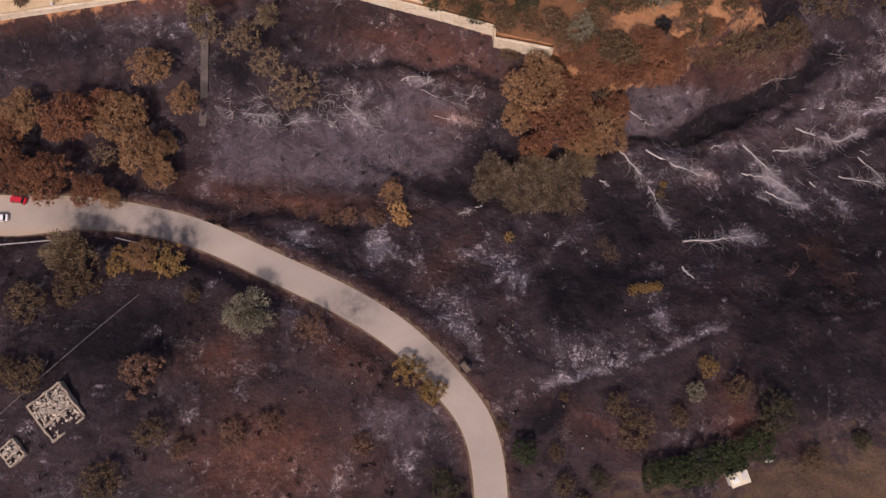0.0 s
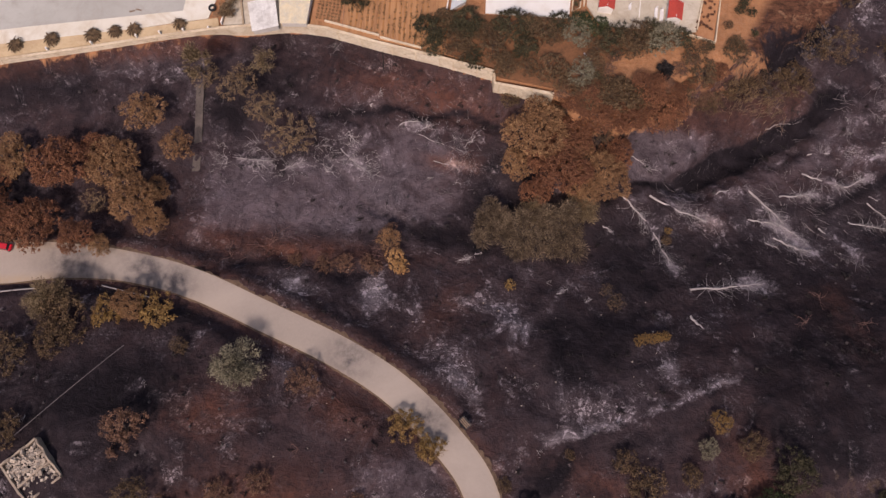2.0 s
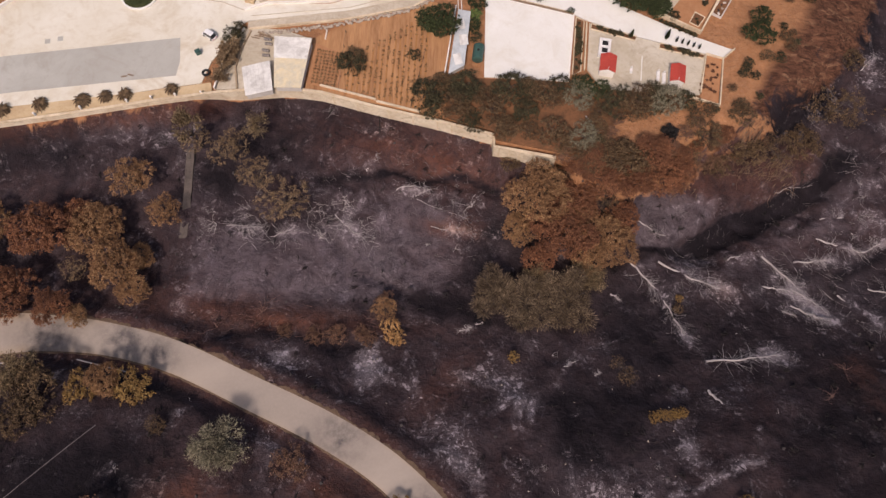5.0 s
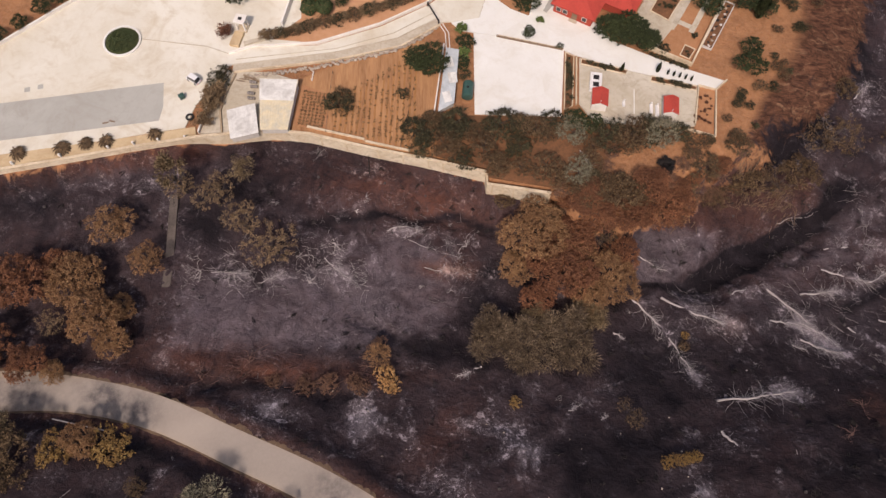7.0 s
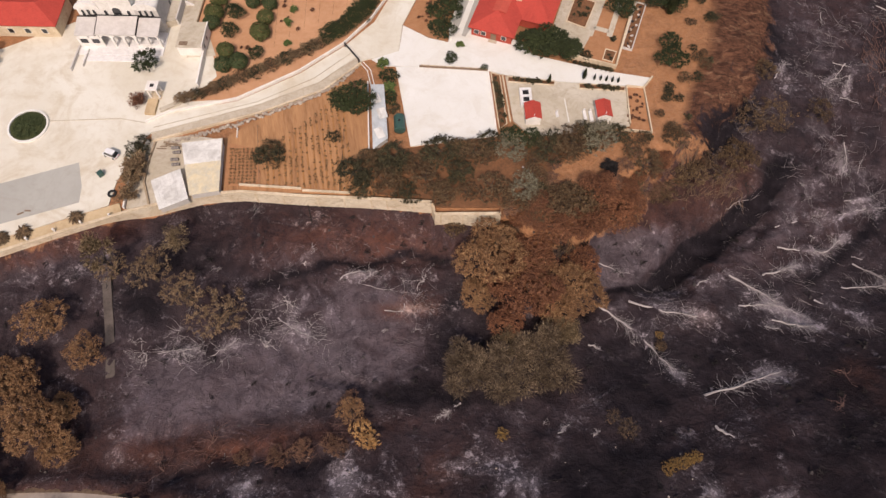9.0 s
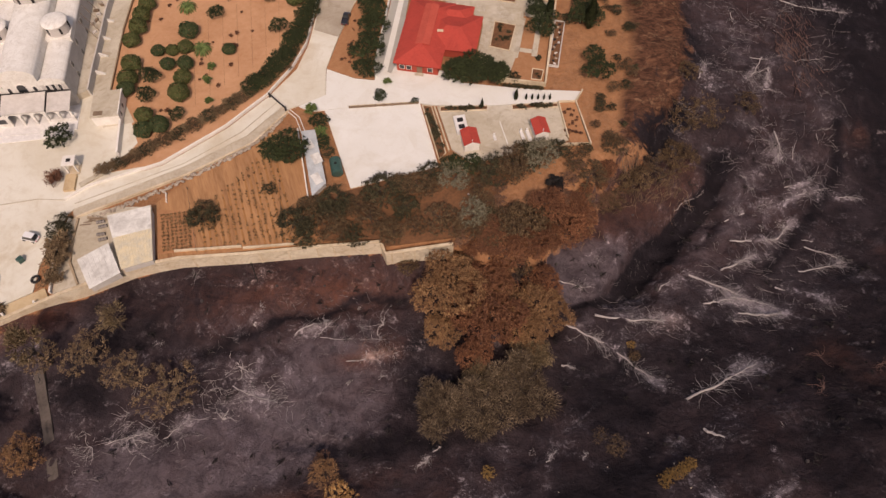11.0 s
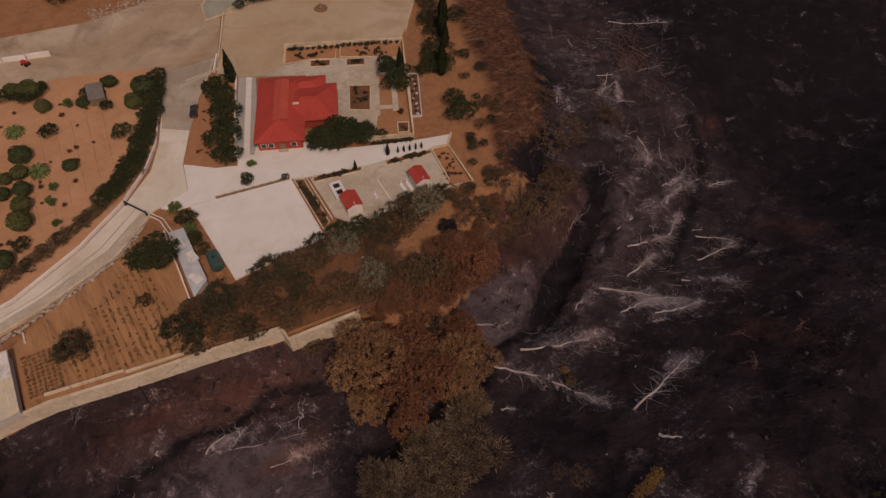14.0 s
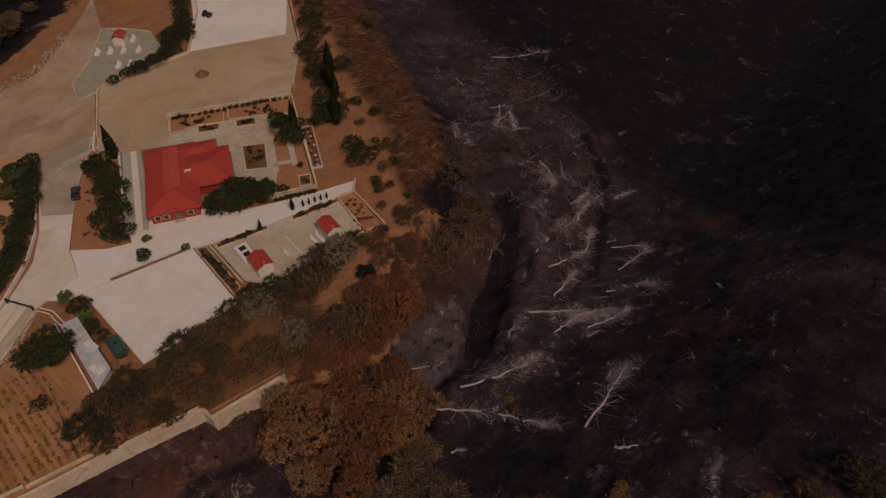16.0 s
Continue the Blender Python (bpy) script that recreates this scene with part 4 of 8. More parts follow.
slab("terrace_yard", [(12.4, 126.4), (19.3, 124.95), (35.5, 120.2), (33.2, 99.6), (11.4, 101.0)], -0.3, 0.11, CONCRETE_WHITE, "blank white concrete yard", "pavement")
slab("chapel_court", [(39.6, 117.4), (51.5, 113.0), (69.0, 107.2), (66.0, 95.4), (41.2, 97.4), (38.0, 103.2)], -0.3, 0.10, CONCRETE_GREY, "beige paved court around two small chapels", "pavement")
slab("red_soil_plot", [(69.4, 107.2), (73.2, 106.0), (70.2, 92.8), (63.6, 95.0), (66.4, 95.6)], -0.3, 0.09, SOIL, "small walled plot of bare red soil", "garden bed")
slab("orchard_soil", [(-41, 126.2), (-29, 124.6), (-12.5, 130.4), (-0.3, 137), (8.3, 144.2), (14, 151.2), (17.2, 157.6), (27, 177.4), (28.2, 179), (6, 190.8), (-20, 199.2), (-22, 199), (-24.2, 193.3), (-31.3, 174.4), (-37.4, 153), (-34.4, 146), (-33.6, 133)], -0.4, 0.04, SOIL_ORCHARD, "raked orange soil of the orchard", "orchard")
slab("tilled_field", [(-34.4, 97.6), (-16, 93.2), (-0.5, 89.2), (1.0, 101), (4.2, 122), (-2, 124.4), (-9, 120.6), (-24, 117.2), (-33, 113.0)], -0.4, 0.05, TILLED, "tilled orange vegetable field with dry crop rows", "field")
slab("dry_shrub_ground", [(1.2, 89.4), (13.2, 85.4), (14, 83), (34, 78.6), (39, 80.4), (42.5, 84.6), (44.5, 89.4), (52, 91.2), (61.5, 91.6), (62, 95), (41, 97), (32, 99.4), (11, 100.6), (2.4, 101.5)], -0.4, 0.03, SOIL_DARK, "dark red soil under dusty shrubs", "garden bed")
slab("north_track", [(-60, 214), (-34, 203), (-20, 199), (6, 190.6), (28.4, 179), (28, 177.4), (41.3, 174.2), (38.7, 167.4), (51.6, 190.8), (47.4, 192.2), (49.6, 200), (60, 208.5), (71.7, 222.2), (80, 243), (70, 233), (59.7, 224), (46, 213.5), (34, 212), (18, 213), (-40, 232), (-90, 240)], -0.3, 0.06, TRACK_ASHY, "rutted earth track past the estate", "track")
slab("north_yard", [(54, 192), (51.8, 190.6), (38.7, 166.7), (43, 162.6), (47.2, 159.7), (55.5, 158.9), (58.8, 165.8), (88.7, 149), (92.5, 152.5), (108, 168), (126, 196), (134, 214), (112, 232), (98, 208), (83, 190)], -0.3, 0.055, YARD, "sandy parking yard behind the house", "pavement")
slab("north_yard_paving", [(96, 207), (82.5, 190), (109, 175.6), (114, 181), (128, 198), (140, 222), (116, 240)], -0.2, 0.085, CONCRETE_WHITE, "pale paved corner of the yard", "pavement")
slab("cemetery_paving", [(47.4, 192), (55.8, 191.6), (80, 193.7), (79.5, 202.7), (81.2, 208.6), (76.7, 216.3), (71.7, 222), (59.9, 208.2), (49.6, 199.8)], -0.3, 0.12, GRAVEL_GREEN, "greenish pebble paving of a small cemetery", "pavement")
slab("house_garden_soil", [(58.8, 165.0), (88, 148), (68, 114.2), (60.5, 118.4), (55, 126), (62, 141), (57, 150), (60, 157)], -0.3, 0.065, SOIL, "red garden soil with dry beds", "garden bed")
slab("house_patio", [(47.4, 159.4), (55.6, 158.8), (56.2, 159.0), (63, 156.6), (70.4, 152.4), (76.4, 148), (83, 142.6), (79.6, 137.4), (74.8, 141), (66.2, 127), (60, 119.4), (54.6, 125), (57, 131), (62.4, 141.4), (60, 151)], -0.2, 0.10, CONCRETE_GREY, "cracked paving beside the house", "pavement")
slab("west_garden_strip", [(17, 140.2), (22.8, 134.6), (27.5, 132.1), (29.0, 136.2), (42.2, 162.2), (38.8, 166.4), (32.7, 163.2), (23.4, 150.4)], -0.3, 0.07, SOIL, "strip of red soil with shrubs", "garden bed")
slab("side_lane", [(28.8, 136.0), (32.4, 132.6), (36, 137), (46.9, 159.2), (43.2, 162.2)], -0.3, 0.10, ASPHALT_PALE, "grey paved side lane along the house", "pavement")
for a, b in (((73.6, 139.2), (65.2, 126.0)), ((77.4, 136.4), (70.2, 124.6)), ((74.8, 140.4), (79.6, 136.6)), ((70.6, 126.4), (66.6, 129.0))):
    slab("garden_path", [tuple(p) for p in (lambda l, r: l + r[::-1])(*run_strip([a, b], 1.5))], -0.2, 0.104, CONCRETE_GREY, "narrow paved path through the house garden", "path")
slab("lane_kerb", [(30.4, 134.4), (31.6, 133.4), (46.0, 159.9), (44.8, 160.8)], -0.2, 0.13, CONCRETE_WHITE, "white concrete edge of the side lane", "kerb")
slab("church_lane", [(-38.6, 152.8), (-41, 141), (-33.4, 140), (-34.4, 146), (-37.6, 153), (-31.3, 174.4), (-24.2, 193.3), (-22, 199), (-30, 201), (-60, 205), (-62, 160), (-45, 154.5)], -0.3, 0.08, CONCRETE_GREY, "beige lane beside the church", "pavement")
slab("shed_yard", [(-57, 97.6), (-35, 98.2), (-33.4, 112.6), (-41, 115.6), (-50.6, 116.2), (-55, 108)], -0.3, 0.06, CONCRETE_GREY, "dusty yard around the sheds", "pavement")


def low_fence(name, pts, label):
    """A low dark timber edge: rail on short posts."""
    f = thing(name, label, "fence", kind="structure")
    part("rail", run(pts, 0.3, 0.1, 0.55, 0.03), WOOD, f)
    (ax, ay), (bx, by) = pts[0], pts[-1]
    for k in range(9):
        part("post", block(ax + (bx - ax) * k / 8, ay + (by - ay) * k / 8, 0.4, 0.4, 0.1, 0.75, 0, 0.03), WOOD, f)


low_fence("yard_fence", [(18.6, 125.0), (35.4, 120.1)], "low dark timber edge along the white yard")
STRIP_N, STRIP_S = [(-50.6, 118.2), (-24, 121.4), (-7.8, 125.4), (2.6, 131.6)], [(4.0, 130.0), (-7.0, 123.0), (-24, 118.9), (-50.6, 115.6)]
slab("drive_stone_strip", STRIP_N + STRIP_S, -0.2, 0.105, STONY, "rough stony strip along the driveway", "kerb")
boundary_wall_lines = (([(-50, 119.9), (-24, 122.5), (-9, 127.0), (2, 133.6)], 0.16), ([(-50.6, 118.2), (-24, 121.4), (-7.8, 125.4), (2.6, 131.6)], 0.3))
for line, w in boundary_wall_lines:
    tagged(part("drive_edging", run(line, w, 0.0, 0.2), CONCRETE_GREY), "low grey edging along the driveway", "kerb", kind="structure")


# ---- walls ----
def boundary_wall(name, pts, thick, foot, top, material, label, cap=None, bevel=0.04):
    w = thing(name, label, "wall", kind="structure")
    part("wall_body", run(pts, thick, foot, top, bevel), material, w)
    if cap:
        t = top if callable(top) else (lambda x, y: top)
        part("coping", run(pts, thick + 0.16, lambda x, y: t(x, y) + 0.004, lambda x, y: t(x, y) + 0.14, 0.02), cap, w)
    return w


def pilasters(wall, pts, gap, thick, foot, top):
    """Flat piers that divide a retaining wall into bays."""
    for (ax, ay), (bx, by) in zip(pts, pts[1:]):
        l = math.hypot(bx - ax, by - ay)
        turn = math.degrees(math.atan2(by - ay, bx - ax))
        for k in range(int(l / gap) + 1):
            f = (k + 0.5) * gap / l
            if f < 1:
                part("pilaster", block(ax + (bx - ax) * f, ay + (by - ay) * f, 0.4, thick, foot, top, turn, 0.02), CREAM, wall)


boundary_wall("wall_south_west", [(-150, 81.0), (-113, 87.3), (-91, 90.8), (-74, 93.8), (-56, 96.5), (-40, 97.7), (-36, 97.4)], 0.55, -7.5, 0.75, RETAIN, "cream rendered boundary wall above a brown earth bank", CREAM)
south_mid = boundary_wall("wall_south_mid", [(-36, 97.4), (-30, 96.5), (-16, 92.3), (0, 88.1), (13.3, 84.3)], 0.6, -7.0, 0.3, RETAIN, "cream retaining wall above the burnt slope", CREAM)
south_east = boundary_wall("wall_south_east", [(13.4, 84.3), (13.5, 81.4), (22.0, 79.7), (28.6, 78.3)], 0.6, -7.0, -0.4, RETAIN, "lower cream retaining wall section", CREAM)
pilasters(south_mid, [(-30, 96.5), (-16, 92.3), (0, 88.1), (13.3, 84.3)], 6.4, 0.86, -6.5, 0.28)
pilasters(south_east, [(13.5, 81.4), (22.0, 79.7), (28.6, 78.3)], 2.6, 0.84, -6.5, -0.42)
boundary_wall("garden_parapet", [(-30.5, 98.6), (-16.2, 94.4)], 0.45, -0.2, 0.6, CREAM, "double pale parapet at the garden edge")
boundary_wall("garden_parapet_lower", [(-16.0, 93.9), (-5, 90.8)], 0.45, -0.2, 0.55, CREAM, "pale parapet at the field edge")
boundary_wall("drive_wall_north", [(-52, 121.8), (-46, 123.8), (-29, 124.4), (-12.3, 130.2), (0, 136.8), (8.6, 144), (14.3, 151), (17.5, 157.4), (22, 167), (26.8, 176.8)], 0.32, -0.4, 0.75, WHITE, "white stepped garden wall along the driveway")
boundary_wall("drive_kerb_south", [(-50.4, 115.8), (-24, 118.8), (-7.0, 122.6), (3.6, 129.4)], 0.5, -0.4, 0.45, CREAM, "rough cream kerb below the driveway")
boundary_wall("terrace_kerb", [(18.9, 125.2), (35.7, 120.2)], 0.45, -0.2, 0.5, CREAM, "brown topped kerb of the white yard")
boundary_wall("terrace_side_wall", [(35.6, 120.0), (32.9, 99.6)], 0.35, -0.2, 0.55, WHITE, "low white side wall of the yard")
boundary_wall("court_wall_west", [(38.9, 117.8), (37.2, 103.0)], 0.35, -0.2, 0.5, CREAM, "low cream wall of the chapel court")
boundary_wall("court_wall_east", [(69.1, 107.6), (66.2, 96.0)], 0.3, -0.2, 0.7, CREAM, "low cream wall beside the soil plot")
boundary_wall("lane_end_wall", [(76.7, 109.0), (73.5, 106.3)], 0.35, -0.3, 0.7, CREAM, "cream wall at the end of the lane")
boundary_wall("plot_wall", [(69.3, 107.5), (73.3, 106.1), (70.6, 92.4), (63.6, 94.8)], 0.35, -0.6, 0.7, CREAM, "cream wall round the soil plot")
boundary_wall("lane_wall", [(58, 119.8), (68.4, 114.0), (78.6, 131.3), (88.8, 148.2), (60.0, 166.2), (55.8, 159.2)], 0.4, -0.3, 1.1, CREAM, "cream garden wall round the house garden", CREAM)
boundary_wall("upper_drive_wall", [(42.6, 174.4), (38.8, 168.4)], 0.4, -0.3, 1.0, WHITE, "short white wall at the top of the drive")
boundary_wall("west_lane_wall", [(42.6, 162.3), (28.9, 136.2), (28.3, 132.2)], 0.4, -0.3, 1.0, WHITE, "white wall between shrubs and side lane")
boundary_wall("yard_wall_north", [(42.0, 172.2), (53, 191.4), (57, 193), (82, 189), (99, 208.5), (114, 236)], 0.4, -0.3, 1.0, CREAM, "cream wall round the parking yard")
boundary_wall("yard_wall_east", [(92.6, 152), (108.6, 168), (127, 196), (137, 216)], 0.4, -0.6, 0.9, CREAM, "cream wall at the edge of the bank")
boundary_wall("blue_shed_wall", [(4.4, 122.6), (1.2, 101.2)], 0.3, -0.2, 0.9, WHITE, "narrow white wall by the long shed")
boundary_wall("orchard_church_wall", [(-37.4, 152.6), (-31.1, 174.4), (-24.2, 193.3), (-22, 198.6)], 0.3, -0.3, 0.8, STONE, "low stone wall between church lane and orchard")
boundary_wall("plaza_west_wall", [(-124, 117), (-95.2, 141.2), (-92.2, 145), (-89.8, 153)], 0.4, -0.2, 0.8, WHITE, "white wall at the plaza rim", WHITE)
boundary_wall("shed_yard_wall", [(-57.4, 97.8), (-55.4, 108), (-51.2, 116)], 0.35, -0.3, 0.8, WHITE, "low white wall of the shed yard")
boundary_wall("plaza_chain_kerb", [(-76, 127.5), (-58, 124.4), (-52, 121.8)], 0.2, -0.1, 0.14, CONCRETE_GREY, "thin kerb line across the plaza")
boundary_wall("cemetery_kerb", [(55.8, 191.5), (47.4, 192), (49.6, 199.8), (59.9, 208.3), (71.7, 222), (76.7, 216.4), (81.2, 208.8)], 0.3, -0.2, 0.4, CREAM, "kerb round the cemetery")


# ---- house with red roof ----
def local(origin, turn):
    c, s = math.cos(radians(turn)), math.sin(radians(turn))
    return lambda x, y: (origin[0] + c * x - s * y, origin[1] + s * x + c * y)


def hip_roof(w, d, eave, rise, over=0.6, slope_in=None, thick=0.22):
    """A hipped roof over a w by d plan with its ridge along y."""
    bm = bmesh.new()
    hw, hd = w / 2 + over, d / 2 + over
    inn = slope_in if slope_in is not None else hw
    base = [(-hw, -hd), (hw, -hd), (hw, hd), (-hw, hd)]
    low = [bm.verts.new((x, y, eave - thick)) for x, y in base]
    mid = [bm.verts.new((x, y, eave)) for x, y in base]
    r0, r1 = bm.verts.new((0, -hd + inn, eave + rise)), bm.verts.new((0, hd - inn, eave + rise))
    for i in range(4):
        bm.faces.new((low[i], low[(i + 1) % 4], mid[(i + 1) % 4], mid[i]))
    bm.faces.new(low[::-1])
    bm.faces.new((mid[0], mid[1], r0))
    bm.faces.new((mid[1], mid[2], r1, r0))
    bm.faces.new((mid[2], mid[3], r1))
    bm.faces.new((mid[3], mid[0], r0, r1))
    return bm


def gable_roof(w, d, eave, rise, over=0.3, thick=0.16):
    """A gabled roof, ridge along y."""
    bm = bmesh.new()
    hw, hd = w / 2 + over, d / 2 + over
    outline = [(-hw, eave - thick), (-hw, eave), (0, eave + rise), (hw, eave), (hw, eave - thick), (0, eave + rise - thick)]
    a = [bm.verts.new((x, -hd, z)) for x, z in outline]
    b = [bm.verts.new((x, hd, z)) for x, z in outline]
    for i in range(6):
        j = (i + 1) % 6
        bm.faces.new((a[i], a[j], b[j], b[i]))
    for ring in (a, b):
        bm.faces.new((ring[0], ring[1], ring[2], ring[5]))
        bm.faces.new((ring[2], ring[3], ring[4], ring[5]))
    return bm


def window_in(parent, x, y, z, w, h, turn, frame_material=WHITE, arched=False):
    """A framed pane set on a wall; faces local -y turned by turn."""
    win = part("window", block(0, 0, w + 0.24, 0.1, z, z + h + 0.2, 0, 0.02), frame_material, parent)
    win.matrix_basis = pose(x, y, 0, 0, 0, turn)
    bm = bmesh.new()
    if arched:
        pts = [(-w / 2, 0), (w / 2, 0)] + [(w / 2 * math.cos(a), h - w / 2 + w / 2 * math.sin(a)) for a in np.linspace(0, math.pi, 9)]
    else:
        pts = [(-w / 2, 0), (w / 2, 0), (w / 2, h), (-w / 2, h)]
    f = [bm.verts.new((px, -0.075, z + 0.1 + pz)) for px, pz in pts]
    b = [bm.verts.new((px, 0.0, z + 0.1 + pz)) for px, pz in pts]
    bm.faces.new(f)
    bm.faces.new(b[::-1])
    for i in range(len(f)):
        j = (i + 1) % len(f)
        bm.faces.new((f[i], f[j], b[j], b[i]))
    part("pane", bm, GLASS_DARK, win)
    return win


HOUSE_TURN = -31.0
house = thing("house", "single-storey house with red hipped roofs and brick-red walls", "house", (45.6, 141.8, 0), HOUSE_TURN)
part("wall", block(0.2, -1.6, 11.0, 23.4, 0.05, 3.3, 0, 0.03), RED_WALL, house, "brick-red rendered wall")
part("wing_wall", block(9.6, 0.2, 8.0, 12.6, 0.05, 3.1, 0, 0.03), RED_WALL, house, "brick-red rendered wall")
part("rear_wall", block(8.2, 8.0, 5.0, 3.6, 0.05, 3.0, 0, 0.03), RED_WALL, house, "brick-red rendered wall")
roof = part("roof", hip_roof(11.0, 23.4, 3.4, 2.0, 0.8), RED_TILE, house, "red tiled hipped roof")
roof.matrix_basis = pose(0.2, -1.6, 0)
wing_roof = part("wing_roof", hip_roof(12.6, 12.6, 3.2, 1.9, 0.8, 5.2), RED_TILE, house, "red tiled hipped roof")
wing_roof.matrix_basis = pose(7.6, 0.2, 0, 0, 0, 90)
rear_roof = part("rear_roof", hip_roof(6.0, 9.0, 3.1, 1.3, 0.7), RED_TILE, house, "red tiled hipped roof")
rear_roof.matrix_basis = pose(6.6, 7.2, 0, 0, 0, 90)
strip = part("raised_ridge", gable_roof(3.6, 15.4, 5.1, 0.5, 0.1), RED_TILE_LIGHT, house, "lighter raised ridge")
strip.matrix_basis = pose(0.6, -0.2, 0)
part("roof_hatch", block(4.3, -1.6, 1.6, 0.7, 4.2, 4.75, 0, 0.04), CREAM, house, "small cream roof hatch")
for wx in (-3.9, -2.0, 3.6):
    window_in(house, wx, -13.35, 0.9, 1.2, 1.2, 0, WHITE)
part("door", block(0.8, -13.36, 1.5, 0.12, 0.06, 2.2, 0, 0.02), WOOD, house, "wooden entrance door")
part("door_step", block(0.8, -13.9, 2.4, 1.0, 0.09, 0.24, 0, 0.02), CONCRETE_GREY, house)
for wy in (-3.4, 0.4, 4.2):
    window_in(house, 13.65, wy, 1.0, 1.3, 1.2, 90, WHITE)
for wy in (-9.6, -4.0, 2.0, 7.0):
    window_in(house, -5.35, wy, 1.0, 1.2, 1.2, -90, WHITE)


# ---- two little chapels and the tombs beside them ----
def chapel(at, turn, w, d, h, label, red=RED_TILE):
    c = thing("chapel", label, "chapel", (*at, 0.1), turn, "small chapels")
    part("wall", block(0, 0, w, d, 0, h, 0, 0.03), WHITE, c, "white plastered wall")
    for y0, y1 in ((-d / 2 - 0.006, -d / 2 + 0.25), (d / 2 - 0.25, d / 2 + 0.006)):
        bm = bmesh.new()
        a = [bm.verts.new((x, y0, z)) for x, z in ((-w / 2, h - 0.05), (w / 2, h - 0.05), (0, h + w * 0.27))]
        b = [bm.verts.new((x, y1, z)) for x, z in ((-w / 2, h - 0.05), (w / 2, h - 0.05), (0, h + w * 0.27))]
        bm.faces.new(a)
        bm.faces.new(b[::-1])
        for i in range(3):
            bm.faces.new((a[i], a[(i + 1) % 3], b[(i + 1) % 3], b[i]))
        part("gable", bm, WHITE, c)
    part("roof", gable_roof(w, d, h + 0.12, w * 0.27, 0.22), red, c, "red tiled gable roof")
    part("door", block(0, d / 2 + 0.03, 0.9, 0.1, 0.02, 1.9, 0, 0.02), WOOD, c, "wooden door")
    window_in(c, w / 2 + 0.02, 0.4, 1.2, 0.4, 0.6, 90)
    part("cross", block(0, -d / 2, 0.12, 0.12, h + w * 0.27, h + w * 0.27 + 0.9, 0, 0.01), MARBLE, c, "white cross")
    return c


chapel((42.8, 103.2), -10, 3.7, 4.6, 2.6, "white chapel with a red gable roof on the paved court")
chapel((60.2, 100.2), -10, 3.4, 4.6, 2.5, "white chapel with a red gable roof beside tombs")
chapel((71.6, 210.0), -45, 3.4, 4.2, 2.5, "white cemetery chapel with a red gable roof")


def tomb(at, turn, w, d, h, label, hollow=0):
    t = thing("tomb", label, "tomb", (*at, 0.1), turn, "marble tombs")
    part("base", block(0, 0, w, d, 0, h, 0, 0.03), MARBLE, t)
    part("slab", block(0, 0, w * 0.82, d * 0.86, h + 0.004, h + 0.1, 0, 0.02), MARBLE, t)
    for k in range(hollow):
        part("planting_hole", block(0, (k - (hollow - 1) / 2) * d / hollow * 0.8, w * 0.5, d / hollow * 0.5, h + 0.104, h + 0.14, 0, 0.01), DARK_GAP, t, "dark framed panel")
    if not hollow:
        part("headstone", block(0, d / 2 - 0.12, w * 0.6, 0.16, h + 0.004, h + 0.85, 0, 0.02), MARBLE, t, "upright headstone")
    return t


tomb((42.8, 109.2), -10, 3.0, 5.4, 1.1, "long white tomb with two dark framed panels", 2)
tomb((57.3, 100.2), -8, 0.9, 3.2, 0.5, "narrow white marble tomb")
tomb((55.9, 100.9), -8, 0.8, 2.8, 0.35, "low white marble tomb")
tomb((49.2, 102.6), -8, 0.7, 1.5, 0.3, "small low marble tomb")
for i, (x, y) in enumerate(((63.3, 209.6), (66.3, 207.4), (69.3, 204.8), (72.6, 201.6), (64.0, 198.6), (66.6, 196.4), (74.8, 208.4))):
    tomb((x, y), -45, 1.5, 2.4, 0.55, "white marble cemetery tomb on pebble paving")
tagged(part("paving_joint_line", block(52.0, 103.4, 0.25, 7.5, 0.104, 0.16, -8, 0.01), CONCRETE_WHITE), "thin raised strip dividing the paving", "kerb")


# ---- sheds by the retaining wall ----
def sheet_roof_shed(name, pts, z, tilt, sheet, walls, label, ribs=12):
    """A shed under a ribbed sheet roof; pts run round the roof."""
    s = thing(name, label, "shed")
    cx, cy = sum(p[0] for p in pts) / 4, sum(p[1] for p in pts) / 4
    inner = [(cx + (x - cx) * 0.93, cy + (y - cy) * 0.93) for x, y in pts]
    top = lambda x, y: z + tilt[0] * (x - cx) + tilt[1] * (y - cy)
    part("wall", prism(inner, 0.05, lambda x, y: top(x, y) - 0.02), walls, s)
    part("roof", prism(pts, top, lambda x, y: top(x, y) + 0.06), sheet, s, "ribbed sheet roof")
    (ax, ay), (bx, by), (qx, qy), (dx, dy) = pts
    for i in range(1, ribs):
        f = i / ribs
        p0, p1 = (ax + (bx - ax) * f, ay + (by - ay) * f), (dx + (qx - dx) * f, dy + (qy - dy) * f)
        part("rib", run([p0, p1], 0.12, lambda x, y: top(x, y) + 0.064, lambda x, y: top(x, y) + 0.12), sheet, s)
    return s


shed = sheet_roof_shed("shed", [(-42.6, 111.6), (-32.8, 110.9), (-34.8, 96.4), (-41.6, 96.6)], 2.7, (0.0, 0.03), TIN_CREAM, GREY_RENDER, "shed with a cream corrugated sheet roof", 12)
part("roof_patch", prism([(-42.5, 111.4), (-32.95, 110.75), (-33.7, 104.6), (-42.2, 105.1)], lambda x, y: 2.7 + 0.03 * (y - 103.9) + 0.124, lambda x, y: 2.7 + 0.03 * (y - 103.9) + 0.15), TIN_PALE, shed, "newer grey sheets over the upper roof")
